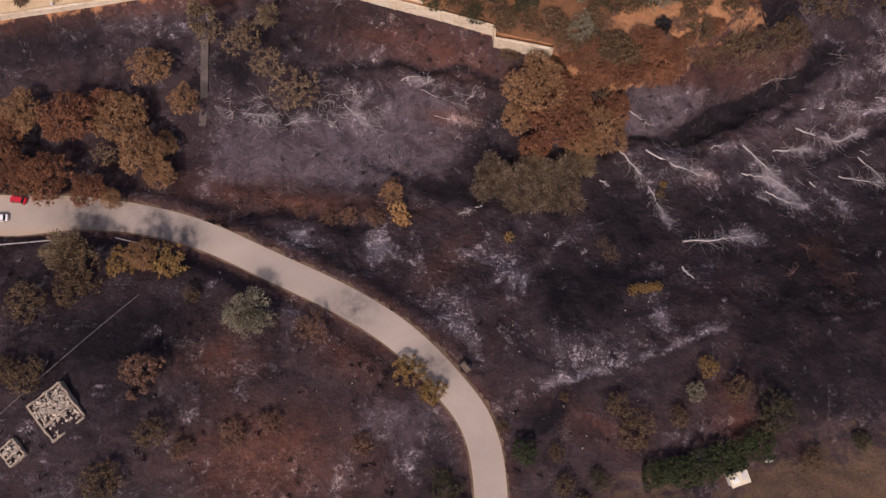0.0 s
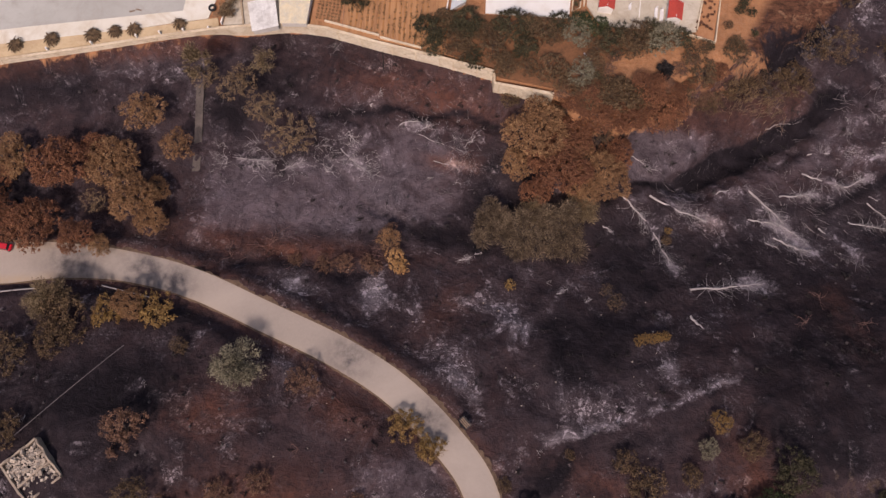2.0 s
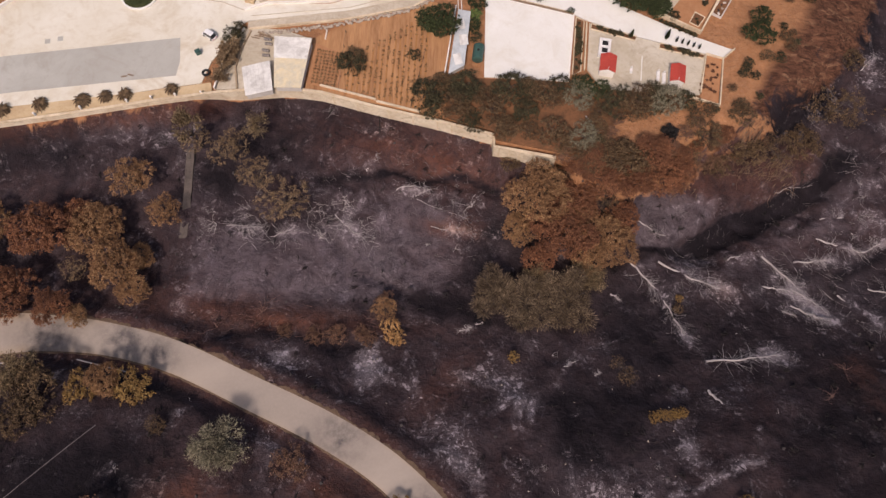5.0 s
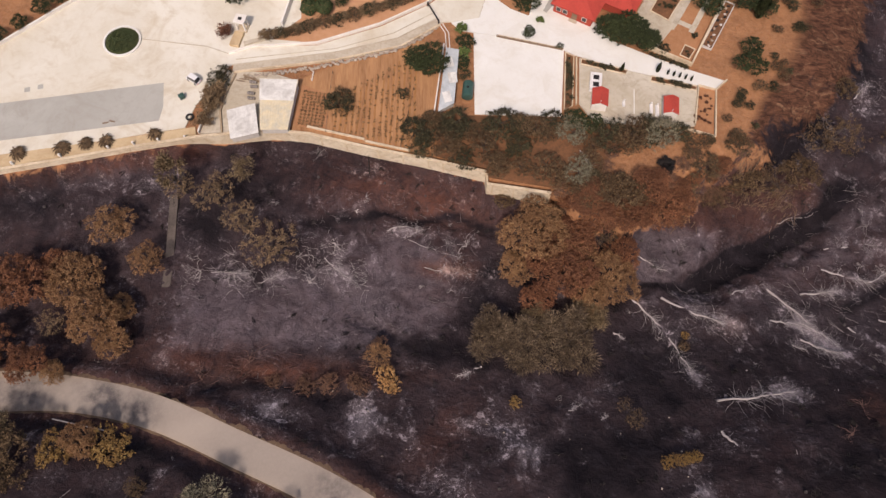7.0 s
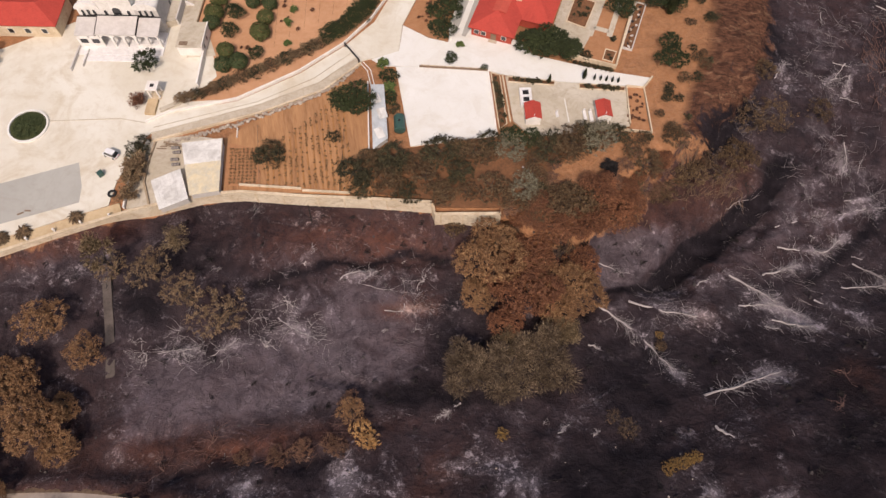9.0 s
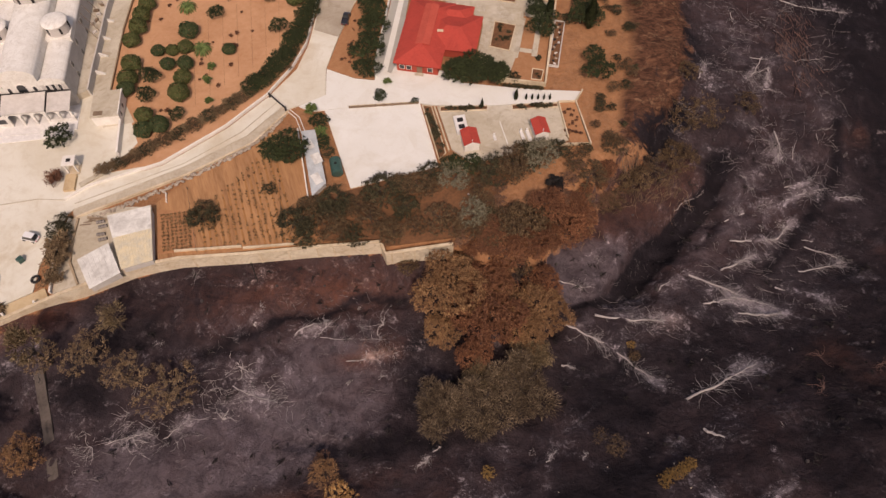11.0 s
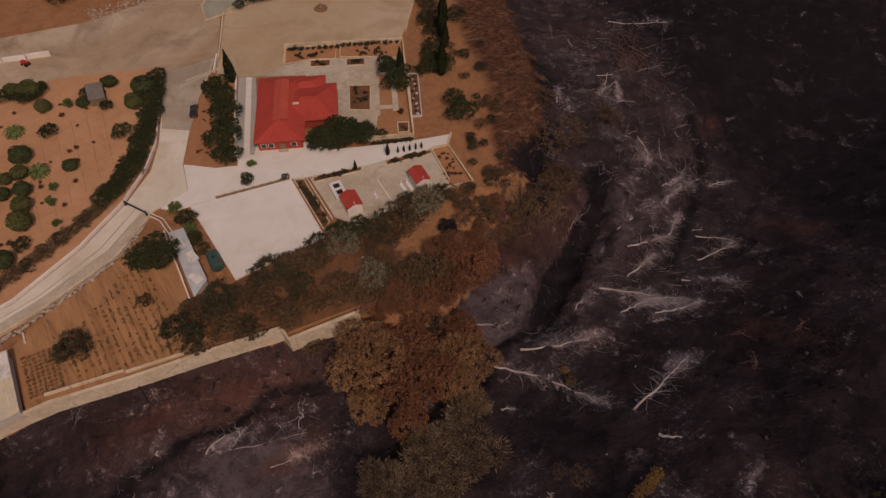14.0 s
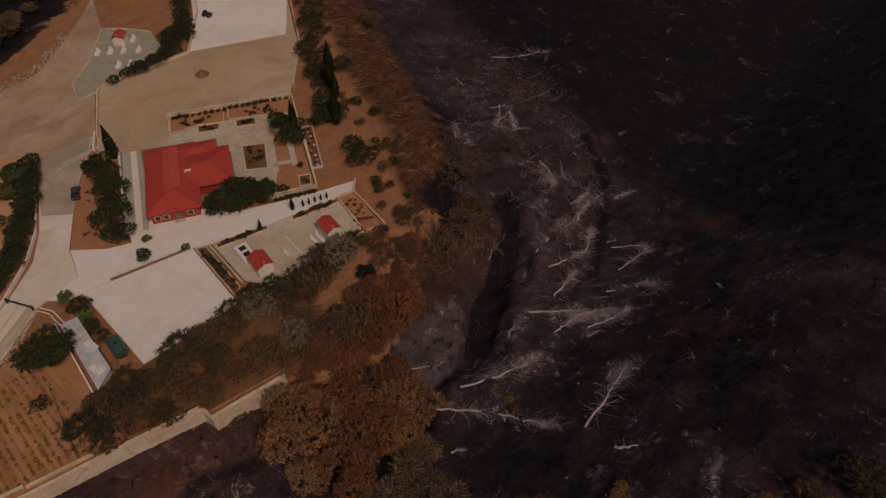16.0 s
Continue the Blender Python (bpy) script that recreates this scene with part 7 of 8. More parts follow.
for k in range(9):
    plant("shrub", 58.6 + k * 1.05, 117.6 - k * 0.55, 0.95, z=0.05, label="clipped hedge plant by the garden wall")
for a, b, n in (((60.4, 164.2), (72, 157.0), 9), ((73.6, 156.6), (87.2, 148.6), 10)):
    for k in range(n):
        f = k / (n - 1)
        plant("shrub", a[0] + (b[0] - a[0]) * f, a[1] + (b[1] - a[1]) * f, placing.uniform(0.7, 1.2), z=0.1, label="small green bush along the garden wall")
plant("green", 26.8, 125.2, 1.9, z=0.05); plant("green", 34.8, 120.8, 0.95, z=0.05)
plant("fresh", 8.9, 127.0, 2.0); plant("green", 9.9, 122.4, 2.3); plant("fresh", 9.4, 118.8, 2.0); plant("green", 9.2, 115.6, 2.0); plant("shrub", 9.6, 112.6, 1.8)
plant("green", -0.4, 115.6, 4.8); plant("green", -0.8, 114.4, 3.6, tall=1.2, label="dark green bush grown into the field tree"); plant("shrub", -23.0, 104.2, 3.9, tall=1.1, label="dark olive tree standing in the tilled field"); plant("tan", -22.0, 106.4, 3.0, label="dry shoots beside the olive tree"); plant("shrub", -6.6, 107.0, 1.9)
# orchard
CITRUS_GROWTH = 1.0
for x, y, r in ((-18.9, 193.2, 2.1), (-21.0, 185.8, 1.4), (-23.3, 180.7, 2.4), (-25.5, 176.7, 2.4), (-27.0, 172.1, 2.6), (-29.5, 167.7, 2.3), (-30.8, 158.8, 2.5), (-32.4, 153.6, 2.6),
                (-33.4, 150.3, 2.3), (-23.5, 161.6, 1.8), (-19.9, 160.4, 1.7), (-21.9, 155.5, 2.0), (-16.4, 160.1, 2.1), (-14.3, 165.7, 2.6), (-17.5, 154.2, 2.1), (-19.1, 149.1, 2.3)):
    plant("citrus", x, y, r * CITRUS_GROWTH, z=0)
for x, y, r in ((-20.9, 143.9, 2.8), (-5.7, 155.3, 1.8), (-8.7, 191.6, 2.3), (-5.2, 188.6, 3.0), (-4.1, 180.9, 2.1), (20.0, 171.4, 3.2), (15.7, 167.9, 2.5), (13.7, 180.1, 1.9), (-30.4, 139.8, 2.3),
                (-31.4, 135.1, 2.3), (-27.4, 135.1, 2.5), (-25.5, 193.4, 3.2), (4.8, 176.4, 1.7)):
    plant("citrus", x, y, r * CITRUS_GROWTH, z=0)
for x, y, r in ((-26.7, 153.0, 2.7), (-29.0, 146.8, 2.3), (-6.1, 170.9, 2.3), (8.9, 159.0, 2.5), (-22.6, 137.5, 2.0), (-3, 188, 2.4), (-8, 190, 2.6)):
    plant("green", x, y, r, z=0, label="dull grey-green young tree in the orchard")
for x, y, r in ((7.0, 180.6, 1.7), (13.6, 180.4, 2.0), (9.4, 171.8, 1.8), (5.6, 177.6, 1.5), (-6.0, 187.4, 3.2), (-10.5, 191.0, 2.6)):
    plant("green", x, y, r, z=0, label="dark green shade tree around the orchard hut")
for x, y, r in ((-11.5, 151.2, 1.4), (-13.2, 146.8, 1.5), (-14.5, 139.7, 1.3), (1.4, 178.4, 1.7), (-1.5, 190, 1.8)):
    plant("fresh", x, y, r, z=0)
plant("palm", -13.1, 176.5, 2.9, z=0); plant("palm", -12.4, 158.7, 3.0, z=0)
for k in range(46):
    x = -29 + placing.uniform(0, 40)
    y = 138 + placing.uniform(0, 48)
    if float(inside_by(np.array([x]), np.array([y]))[0]) > 5 and y > 133 + (x + 29) * 0.62 and x > -28 + (y - 140) * 0.05:
        plant("redbush", x, y, placing.uniform(0.5, 0.95), z=0.02, label="small dry sapling in orchard soil")
HEDGE_X, HEDGE_Y = [-42.1, -34.4, -22.4, -11.3, -3.4, 6.1, 13.1, 18.3, 25], [126.3, 127.8, 131.5, 135.0, 138.4, 144.6, 153.6, 161, 173.5]
for k in range(46):
    f = k / 45 * 8
    x, y = np.interp(f, range(9), HEDGE_X), np.interp(f, range(9), HEDGE_Y)
    kind = ("dryhedge", "tan", "dryhedge", "shrub")[k % 4] if f < 4 else ("green", "shrub", "green")[k % 3]
    plant(kind, x - 0.4, y + 0.5, placing.uniform(1.8, 2.5) * (1.0 if f < 4 else 1.25), z=0.02, label="dry brown hedge plant behind the driveway wall" if f < 4 else "green hedge plant behind the driveway wall")
# plaza
plant("green", -50.9, 139.8, 3.4, z=0.03); plant("redbush", -53.4, 128.2, 2.5, z=0.03)
for x, y, r in ((-100.9, 93.3, 2.0), (-90.4, 94.4, 2.1), (-84.8, 95.5, 1.9), (-79.9, 96.0, 1.9), (-68.2, 97.6, 1.8), (-110, 91.6, 2.0), (-119, 90, 2.0)):
    plant("darkpalm", x, y, r * 1.25, z=0.05, tall=0.7)
for x, y, r in ((-53.4, 115.2, 1.9), (-54.2, 112, 2.6), (-54.8, 108.6, 2.9), (-55.4, 104.6, 2.8), (-56.6, 100.6, 2.4), (-54.6, 106.6, 2.6)):
    plant("dryhedge" if x < -54.3 else "shrub", x + 0.6, y, r * 1.2, z=0.03, label="olive-green hedge plant between plaza and sheds")
for x, y, r in ((-94.5, 147.8, 2.8), (-91.8, 152.8, 3.0), (-94.5, 159, 3.2), (-90.6, 149.4, 1.8), (-96.5, 144.6, 2.2), (-99, 141, 2.2), (-103, 138, 2.4), (-108, 133, 2.2), (-113, 129, 2.4)):
    plant("green", x, y, r, z=0.0)
# beyond the house
for x, y, r in ((82.1, 198.6, 3.6), (86.3, 196.6, 3.6), (71.5, 190.9, 2.6), (67.4, 191.4, 2.6), (63.0, 191.6, 2.2), (58.7, 191.8, 1.8), (75, 191, 2.6), (78.5, 192, 2.8), (80.5, 195.8, 2.8), (86, 199.6, 3.2), (92, 206, 3.4), (66.6, 191.0, 2.2), (72.4, 192.3, 2.2), (76.6, 193.6, 2.2), (96, 213, 3.2), (90, 202.5, 3.0), (100, 219, 3.2)):
    plant("green", x, y, r, z=0.0)

# ---- fallen, burnt-out trunks ----
def fallen_trunk(ax, ay, bx, by, thick, seed, fan=75, label="fallen trunk burnt to grey ash with its splayed twigs"):
    """A trunk that lies on the slope, thick end first, its crown a fan of twigs."""
    rng = random.Random(seed)
    z0 = ground(ax, ay)
    t = thing("fallen_trunk", label, "log", (ax, ay, z0), 0, "fallen trunks")
    n = 10
    length = math.hypot(bx - ax, by - ay)
    ux, uy = (bx - ax) / length, (by - ay) / length
    bend = rng.uniform(-0.07, 0.07) * length

    def lying(x, y, lift):
        return (x, y, ground(x + ax, y + ay) + lift - z0)

    pts = []
    for i in range(n):
        f = i / (n - 1)
        o = bend * math.sin(f * math.pi) + rng.uniform(-0.3, 0.3)
        pts.append(lying(ux * length * f - uy * o, uy * length * f + ux * o, thick * 0.5))
    part("stem", tube(pts, [thick * 0.72 * (1.0 - 0.8 * i / (n - 1)) * rng.uniform(0.7, 1.15) for i in range(n)], 7), ASH_STEM, t)
    bm = bmesh.new()
    for k in range(fan):
        f = rng.uniform(0.3, 1.0)
        x, y, _ = pts[int(f * (n - 1))]
        a = math.atan2(uy, ux) + rng.gauss(0, 0.8)
        l = min(length, 14) * rng.uniform(0.08, 0.4)
        line = [lying(x, y, 0.15)]
        for j in range(3):
            a += rng.uniform(-0.55, 0.55)
            x, y = x + math.cos(a) * l / 3, y + math.sin(a) * l / 3
            line.append(lying(x, y, rng.uniform(0.1, 0.3)))
        w = thick * rng.uniform(0.06, 0.18)
        add_tube(bm, line, [w, w * 0.8, w * 0.6, w * 0.3], 3)
    part("brushwood", bm, ASH_WOOD, t, "splayed ash-grey twigs")
    return t


for k, row in enumerate(TRUNKS):
    fallen_trunk(*row, 501 + k)
for k, row in enumerate(THIN_TRUNKS):
    fallen_trunk(*row, 516 + k, 46, "thin burnt trunk dusted with ash")


fallen_trunk(36.9, 89.6, 41.2, 81.6, 0.4, 590, 6, "grey dead trunk lying on the red soil")
for k, row in enumerate(SLIM_TRUNKS):
    fallen_trunk(*row, 560 + k, 14, "slim burnt stem lying on charred ground")


def burnt_shrub(x, y, r, seed, wood=ASH_STEM, label="burnt-out shrub of pale crooked branches on charred ground"):
    """Crooked branches spreading over the ground from one root."""
    rng = random.Random(seed)
    z0 = ground(x, y)
    t = thing("burnt_shrub", label, "shrub", (x, y, z0), 0, "burnt-out shrubs")
    first = rng.uniform(0, 6.3)
    for k in range(rng.randint(4, 6)):
        a = first + rng.gauss(0, 1.3)
        px, py, line = 0.0, 0.0, [(0, 0, 0.05)]
        n = rng.randint(5, 8)
        for j in range(n):
            a += rng.uniform(-0.75, 0.75)
            px, py = px + math.cos(a) * r / n, py + math.sin(a) * r / n
            line.append((px, py, ground(x + px, y + py) - z0 + rng.uniform(0.08, 0.45)))
        w = rng.uniform(0.05, 0.1)
        bm = tube(line, [w * (1.1 - 0.9 * i / n) for i in range(n + 1)], 5)
        for j in range(1, n, 2):
            b = a + rng.choice((-1, 1)) * rng.uniform(0.6, 1.2)
            p = Vector(line[j])
            add_tube(bm, [p, p + Vector((math.cos(b), math.sin(b), 0.1)) * r * 0.14, p + Vector((math.cos(b + 0.4), math.sin(b + 0.4), 0.15)) * r * 0.27], [w * 0.6, w * 0.4, w * 0.15], 4)
        part("branch", bm, wood, t)
    return t


for k, (x, y, r) in enumerate(((118, 111, 3.2), (135, 106, 3.6), (139, 104, 3.0), (125.5, 85, 4.2), (121, 79.5, 3.0), (-19.3, 78.6, 3.6), (-20, 66, 4.6), (-24, 70, 3.8), (100, 93, 3.4), (108, 101, 3.4), (150, 88, 3.4), (147, 76, 3.0),
                              (104, 68, 3.8), (113, 74, 3.6), (-48, 63, 4.2), (-56, 64, 3.8), (-30, 60, 3.8), (-4, 72, 3.8), (8, 68, 3.6), (-28, 93, 2.6), (62, 69, 3.0))):
    burnt_shrub(x, y, r, 700 + k, ASH_STEM if y < 80 and x < 30 else PALE_STEM)
for k, (x, y, r) in enumerate(((1.0, 63.2, 4.6), (6.4, 62.0, 4.2), (-14.6, 36.6, 4.2), (-22, 36.0, 4.6), (-28, 35.2, 4.4), (-42, 40.6, 4.8), (-52, 37.0, 4.6), (86, 20, 3.2), (92, 26.6, 3.4), (100, 20, 2.8), (-30, -8, 2.6))):
    burnt_shrub(x, y, r, 740 + k, RED_STEM, "burnt-out shrub of reddish crooked branches on charred ground")
for k, (x, y, r) in enumerate(((126, 96, 4.0), (112, 93, 3.6), (104, 84, 3.6), (130, 116, 4.0), (96, 80, 3.0), (-64, 80, 3.4), (-70, 84, 3.2))):
    burnt_shrub(x, y, r, 760 + k, CHAR_WOOD, "charred black shrub skeleton on the burnt slope")


# ---- countless small remains on the slope ----
def burnt_area(x, y):
    d = inside_by(x, y)
    road = line_distance(x, y, ROAD_XY)
    return (d < -3) & (road > 5.5) & ~((x > 60) & (y < -12)) & ~((y > 95) & (d > -24)) & (x < 128)


def scatter(count, seed, lo=(-130, -45), hi=(165, 200)):
    rng = np.random.default_rng(seed)
    x, y = rng.uniform(lo[0], hi[0], count), rng.uniform(lo[1], hi[1], count)
    keep = burnt_area(x, y)
    return x[keep], y[keep], land(x[keep], y[keep]) + 0.06, rng


def twig_litter(name, count, seed, material, label, length, width, clumped=0.5):
    """Charred or ashen twig clumps: crossed slivers lying on the ground."""
    x, y, z, rng = scatter(count, seed)
    gate = np.array([noise.noise((a * 0.06, b * 0.06, seed)) for a, b in zip(x, y)]) > (clumped - 0.5)
    x, y, z = x[gate], y[gate], z[gate]
    verts, faces = [], []
    for a, b, c in zip(x, y, z):
        turn = rng.uniform(0, math.tau)
        for j in range(rng.integers(4, 9)):
            t = turn + rng.normal(0, 0.9)
            l, w = rng.uniform(*length), rng.uniform(*width)
            ox, oy = rng.normal(0, 0.35, 2)
            dx, dy = math.cos(t) * l / 2, math.sin(t) * l / 2
            nx, ny = -math.sin(t) * w / 2, math.cos(t) * w / 2
            i = len(verts)
            top = c + rng.uniform(0.12, 0.4)
            verts += [(a + ox - dx + nx, b + oy - dy + ny, c), (a + ox - dx - nx, b + oy - dy - ny, c), (a + ox + dx, b + oy + dy, top), (a + ox, b + oy, top + w)]
            faces += [(i, i + 1, i + 2), (i, i + 3, i + 2), (i + 1, i + 3, i + 2), (i, i + 1, i + 3)]
    ob = new(name, mesh_from(name, verts, faces, material))
    return tagged(ob, label, "burnt litter", kind="stuff")


twig_litter("charred_twigs", 2200, 3, CHAR_WOOD, "charred black twigs and stubble over the slope", (0.5, 1.7), (0.08, 0.22), 0.42)
twig_litter("ash_twigs", 650, 4, ASH_WOOD, "ash-grey twigs scattered over the slope", (0.4, 1.8), (0.03, 0.09), 0.62)


def stem_litter(name, count, seed, outline, material, label, length, width, heading, spread):
    """Thin stems lying every which way inside an outline, most along one heading."""
    rng = np.random.default_rng(seed)
    xs, ys = [p[0] for p in outline], [p[1] for p in outline]
    verts, faces = [], []
    while len(faces) < count * 9:
        x, y = rng.uniform(min(xs), max(xs)), rng.uniform(min(ys), max(ys))
        odd = False
        for (ax, ay), (bx, by) in zip(outline, outline[1:] + outline[:1]):
            if (ay > y) != (by > y) and x < (bx - ax) * (y - ay) / (by - ay) + ax:
                odd = not odd
        if not odd or noise.noise((x * 0.09, y * 0.09, seed)) < -0.02:
            continue
        a = heading + rng.normal(0, spread) + rng.choice((0.0, math.pi))
        l, w = rng.uniform(*length), rng.uniform(*width)
        rings = []
        for j in range(4):
            px, py = x + math.cos(a) * l * j / 3, y + math.sin(a) * l * j / 3
            a += rng.normal(0, 0.13)
            z = ground(px, py) + rng.uniform(0.1, 0.45)
            h = w * (1 - 0.25 * j) / 2
            i = len(verts)
            nx, ny = -math.sin(a) * h, math.cos(a) * h
            verts += [(px + nx, py + ny, z), (px - nx, py - ny, z), (px, py, z + h * 1.6)]
            rings.append(i)
        for i, j in zip(rings, rings[1:]):
            faces += [(i, i + 1, j + 1, j), (i + 1, i + 2, j + 2, j + 1), (i + 2, i, j, j + 2)]
    return tagged(new(name, mesh_from(name, verts, faces, material)), label, "burnt litter", kind="stuff")


stem_litter("valley_stems", 330, 31, EAST_FLOOR, PALE_STEM, "thin grey burnt stems strewn over the valley floor", (1.5, 6.5), (0.07, 0.18), 0.5, 0.8)
stem_litter("red_thicket", 170, 32, [(143, 96), (140, 118), (150, 130), (164, 122), (162, 102)], RED_STEM, "thicket of thin reddish singed stems", (2.0, 6.0), (0.12, 0.24), 1.25, 0.4)
stem_litter("trunk_litter", 170, 33, [(46, 55), (60, 57), (84, 58), (98, 66), (124, 72), (126, 54), (112, 36), (92, 34), (76, 42), (58, 44)], PALE_STEM, "grey burnt twigs strewn among the fallen trunks", (1.2, 5.0), (0.06, 0.15), -0.4, 0.7)
stem_litter("band_stems", 60, 35, [(-56, 36), (-42, 43.5), (-14, 42), (-10, 34), (-30, 34)], RED_STEM, "thin tan singed stems along the foot of the bank", (1.5, 5.0), (0.08, 0.17), 0.1, 0.45)
stem_litter("pale_twigs", 210, 36, [(-61, 68), (-44, 68), (-22, 72), (-15, 66), (-16, 56), (-34, 59), (-60, 57)], ASH_WOOD, "tangle of white ash twigs on the slope", (0.8, 4.0), (0.05, 0.12), -0.2, 0.7)
stem_litter("pit_twigs", 34, 37, [(64, 61), (75, 68), (92, 74), (100, 74), (96, 69), (82, 61.5), (70, 57)], PALE_STEM, "grey twigs lying in the black hollow", (0.8, 3.0), (0.04, 0.09), 0.5, 0.6)
stem_litter("bank_thicket", 260, 38, [(75, 88), (101, 87), (99, 79), (86, 73), (72, 73), (59, 73), (65, 80)], DRY_STEM, "thicket of thin dry brown stems on the bank", (1.5, 5.0), (0.08, 0.2), 0.75, 0.5)
stem_litter("slope_litter", 300, 34, [(-62, 66), (-40, 72), (-20, 82), (8, 78), (12, 58), (-4, 46), (-58, 44)], PALE_STEM, "grey burnt twigs strewn over the ashy slope", (0.6, 2.6), (0.05, 0.13), -0.3, 0.8)


def stone_scatter(name, xs, ys, zs, rng, material, label, sizes):
    verts, faces = [], []
    for a, b, c in zip(xs, ys, zs):
        s = rng.uniform(*sizes)
        ring = [(a + s * rng.uniform(0.7, 1.2) * math.cos(t), b + s * rng.uniform(0.7, 1.2) * math.sin(t)) for t in (0, 1.25, 2.5, 3.77, 5.0)]
        i = len(verts)
        verts += [(p, q, c - 0.15) for p, q in ring] + [(a + (p - a) * 0.7, b + (q - b) * 0.7, c + s * rng.uniform(0.4, 0.8)) for p, q in ring]
        faces += [tuple(i + 5 + m for m in range(5))] + [(i + m, i + (m + 1) % 5, i + 5 + (m + 1) % 5, i + 5 + m) for m in range(5)]
    return tagged(new(name, mesh_from(name, verts, faces, material)), label, "stones", kind="stuff")


x, y, z, rng = scatter(800, 8)
stone_scatter("dark_stones", x, y, z, rng, worn("sooty_stone", (0.06, 0.05, 0.05), (0.03, 0.026, 0.026), (0.12, 0.105, 0.1), 0.5, 3.0), "sooty stones strewn over the burnt slope", (0.15, 0.45))
x, y, z, rng = scatter(70, 9, (-40, -30), (50, 35))
stone_scatter("pale_stones", x, y, z, rng, RUBBLE, "pale stones lying on the burnt slope", (0.08, 0.24))


# ---- fields and beds ----
def heap_of_plants(name, spots, leaf, material, label, blades=12, seed=1, category="plants"):
    """Low tufts too many to count, one mesh."""
    rng = np.random.default_rng(seed)
    verts, faces = [], []
    for x, y, z, r in spots:
        for k in range(blades):
            a, d = rng.uniform(0, math.tau), rng.uniform(0.1, 1) * r
            px, py, pz = x + math.cos(a) * d, y + math.sin(a) * d, z + rng.uniform(0.1, 0.7) * r
            t = rng.uniform(0, math.tau)
            dx, dy = math.cos(t) * leaf, math.sin(t) * leaf
            i = len(verts)
            verts += [(px - dx, py - dy, pz), (px + dy * 0.6, py - dx * 0.6, pz + leaf * 0.5), (px + dx, py + dy, pz + leaf * 0.2), (px - dy * 0.6, py + dx * 0.6, pz + leaf * 0.4)]
            faces.append((i, i + 1, i + 2, i + 3))
    return tagged(new(name, mesh_from(name, verts, faces, material)), label, category, kind="stuff")


scatter_rng = random.Random(77)
field = bpy.data.objects["tilled_field"]
spots = []
for k in range(15):
    x0 = -23.4 + k * 1.42
    y0, y1 = max(96.0 - (x0 + 23) * 0.26, 91.8), 108.5 + (x0 + 23) * 0.62
    part("furrow", run([(x0 - 0.6 + scatter_rng.uniform(-0.2, 0.2), y0), (x0 + scatter_rng.uniform(-0.2, 0.2), (y0 + y1) / 2), (x0 + 0.5 + scatter_rng.uniform(-0.2, 0.2), min(y1, 119) - scatter_rng.uniform(0, 3))], 0.42, 0.03, lambda x, y: 0.13, 0.1), FURROW, field)
    y = y0 + 1
    while y < min(y1, 119) - 0.5:
        if scatter_rng.random() < 0.55:
            spots.append((x0 - 0.6 + (y - y0) / max(y1 - y0, 1) * 1.1 + scatter_rng.uniform(-0.15, 0.15), y, 0.12, scatter_rng.uniform(0.2, 0.5)))
        y += 0.7
heap_of_plants("dry_crop", spots, 0.17, LEAF_CROP, "dry brown crop plants in furrow rows", 12, 2, "crop")
spots = [(-32.6 + i * 0.95 + (j * 0.12), 99.6 + j * 0.95 - i * 0.18, 0.1, scatter_rng.uniform(0.3, 0.5)) for i in range(7) for j in range(11)]
slab("vegetable_bed", [(-34.2, 99.4), (-26.2, 97.0), (-25.2, 101), (-26.2, 108.6), (-32.4, 111.4)], -0.2, 0.09, SOIL, "darker red vegetable bed", "garden bed")
heap_of_plants("vegetable_plants", spots, 0.2, LEAF_CROP, "dark withered vegetable plants in rows", 16, 3, "crop")
for i in range(4):
    tagged(part("white_post", block(-29.9 + i * 0.1, 112.6 + i * 0.75, 0.3, 0.3, 0.05, 0.7, 0, 0.02), WHITE), "short white post in the field", "post", group="white posts")
fence = thing("field_fence", "thin wire fence between field and rough ground", "fence")
for i in range(8):
    f = i / 7
    part("post", tube([(-7.3 + 3.6 * f, 91.9 + 17 * f, 0), (-7.3 + 3.6 * f, 91.9 + 17 * f, 1.3)], [0.07, 0.06], 6), WOOD, fence)
part("wire", tube([(-7.3, 91.9, 1.15), (-3.7, 108.9, 1.15)], [0.03, 0.03], 4), IRON, fence)
fence2 = thing("bed_fence", "pole fence along the vegetable bed", "fence")
for i in range(5):
    f = i / 4
    part("post", tube([(-25.8 + 1.2 * f, 96.6 + 18 * f, 0), (-25.8 + 1.2 * f, 96.6 + 18 * f, 1.2)], [0.07, 0.06], 6), WOOD, fence2)
part("rail", tube([(-25.8, 96.6, 1.0), (-24.6, 114.6, 1.0)], [0.05, 0.05], 5), WOOD, fence2)


def framed_bed(name, pts, label, kerb_material=CREAM, soil_material=SOIL, plants=10, seed=1, leaves=LEAF_HEDGE):
    bed = thing(name, label, "garden bed")
    part("soil", prism(pts, 0.0, 0.16), soil_material, bed)
    part("kerb", run(pts + [pts[0]], 0.26, 0.0, 0.34), kerb_material, bed)
    return bed


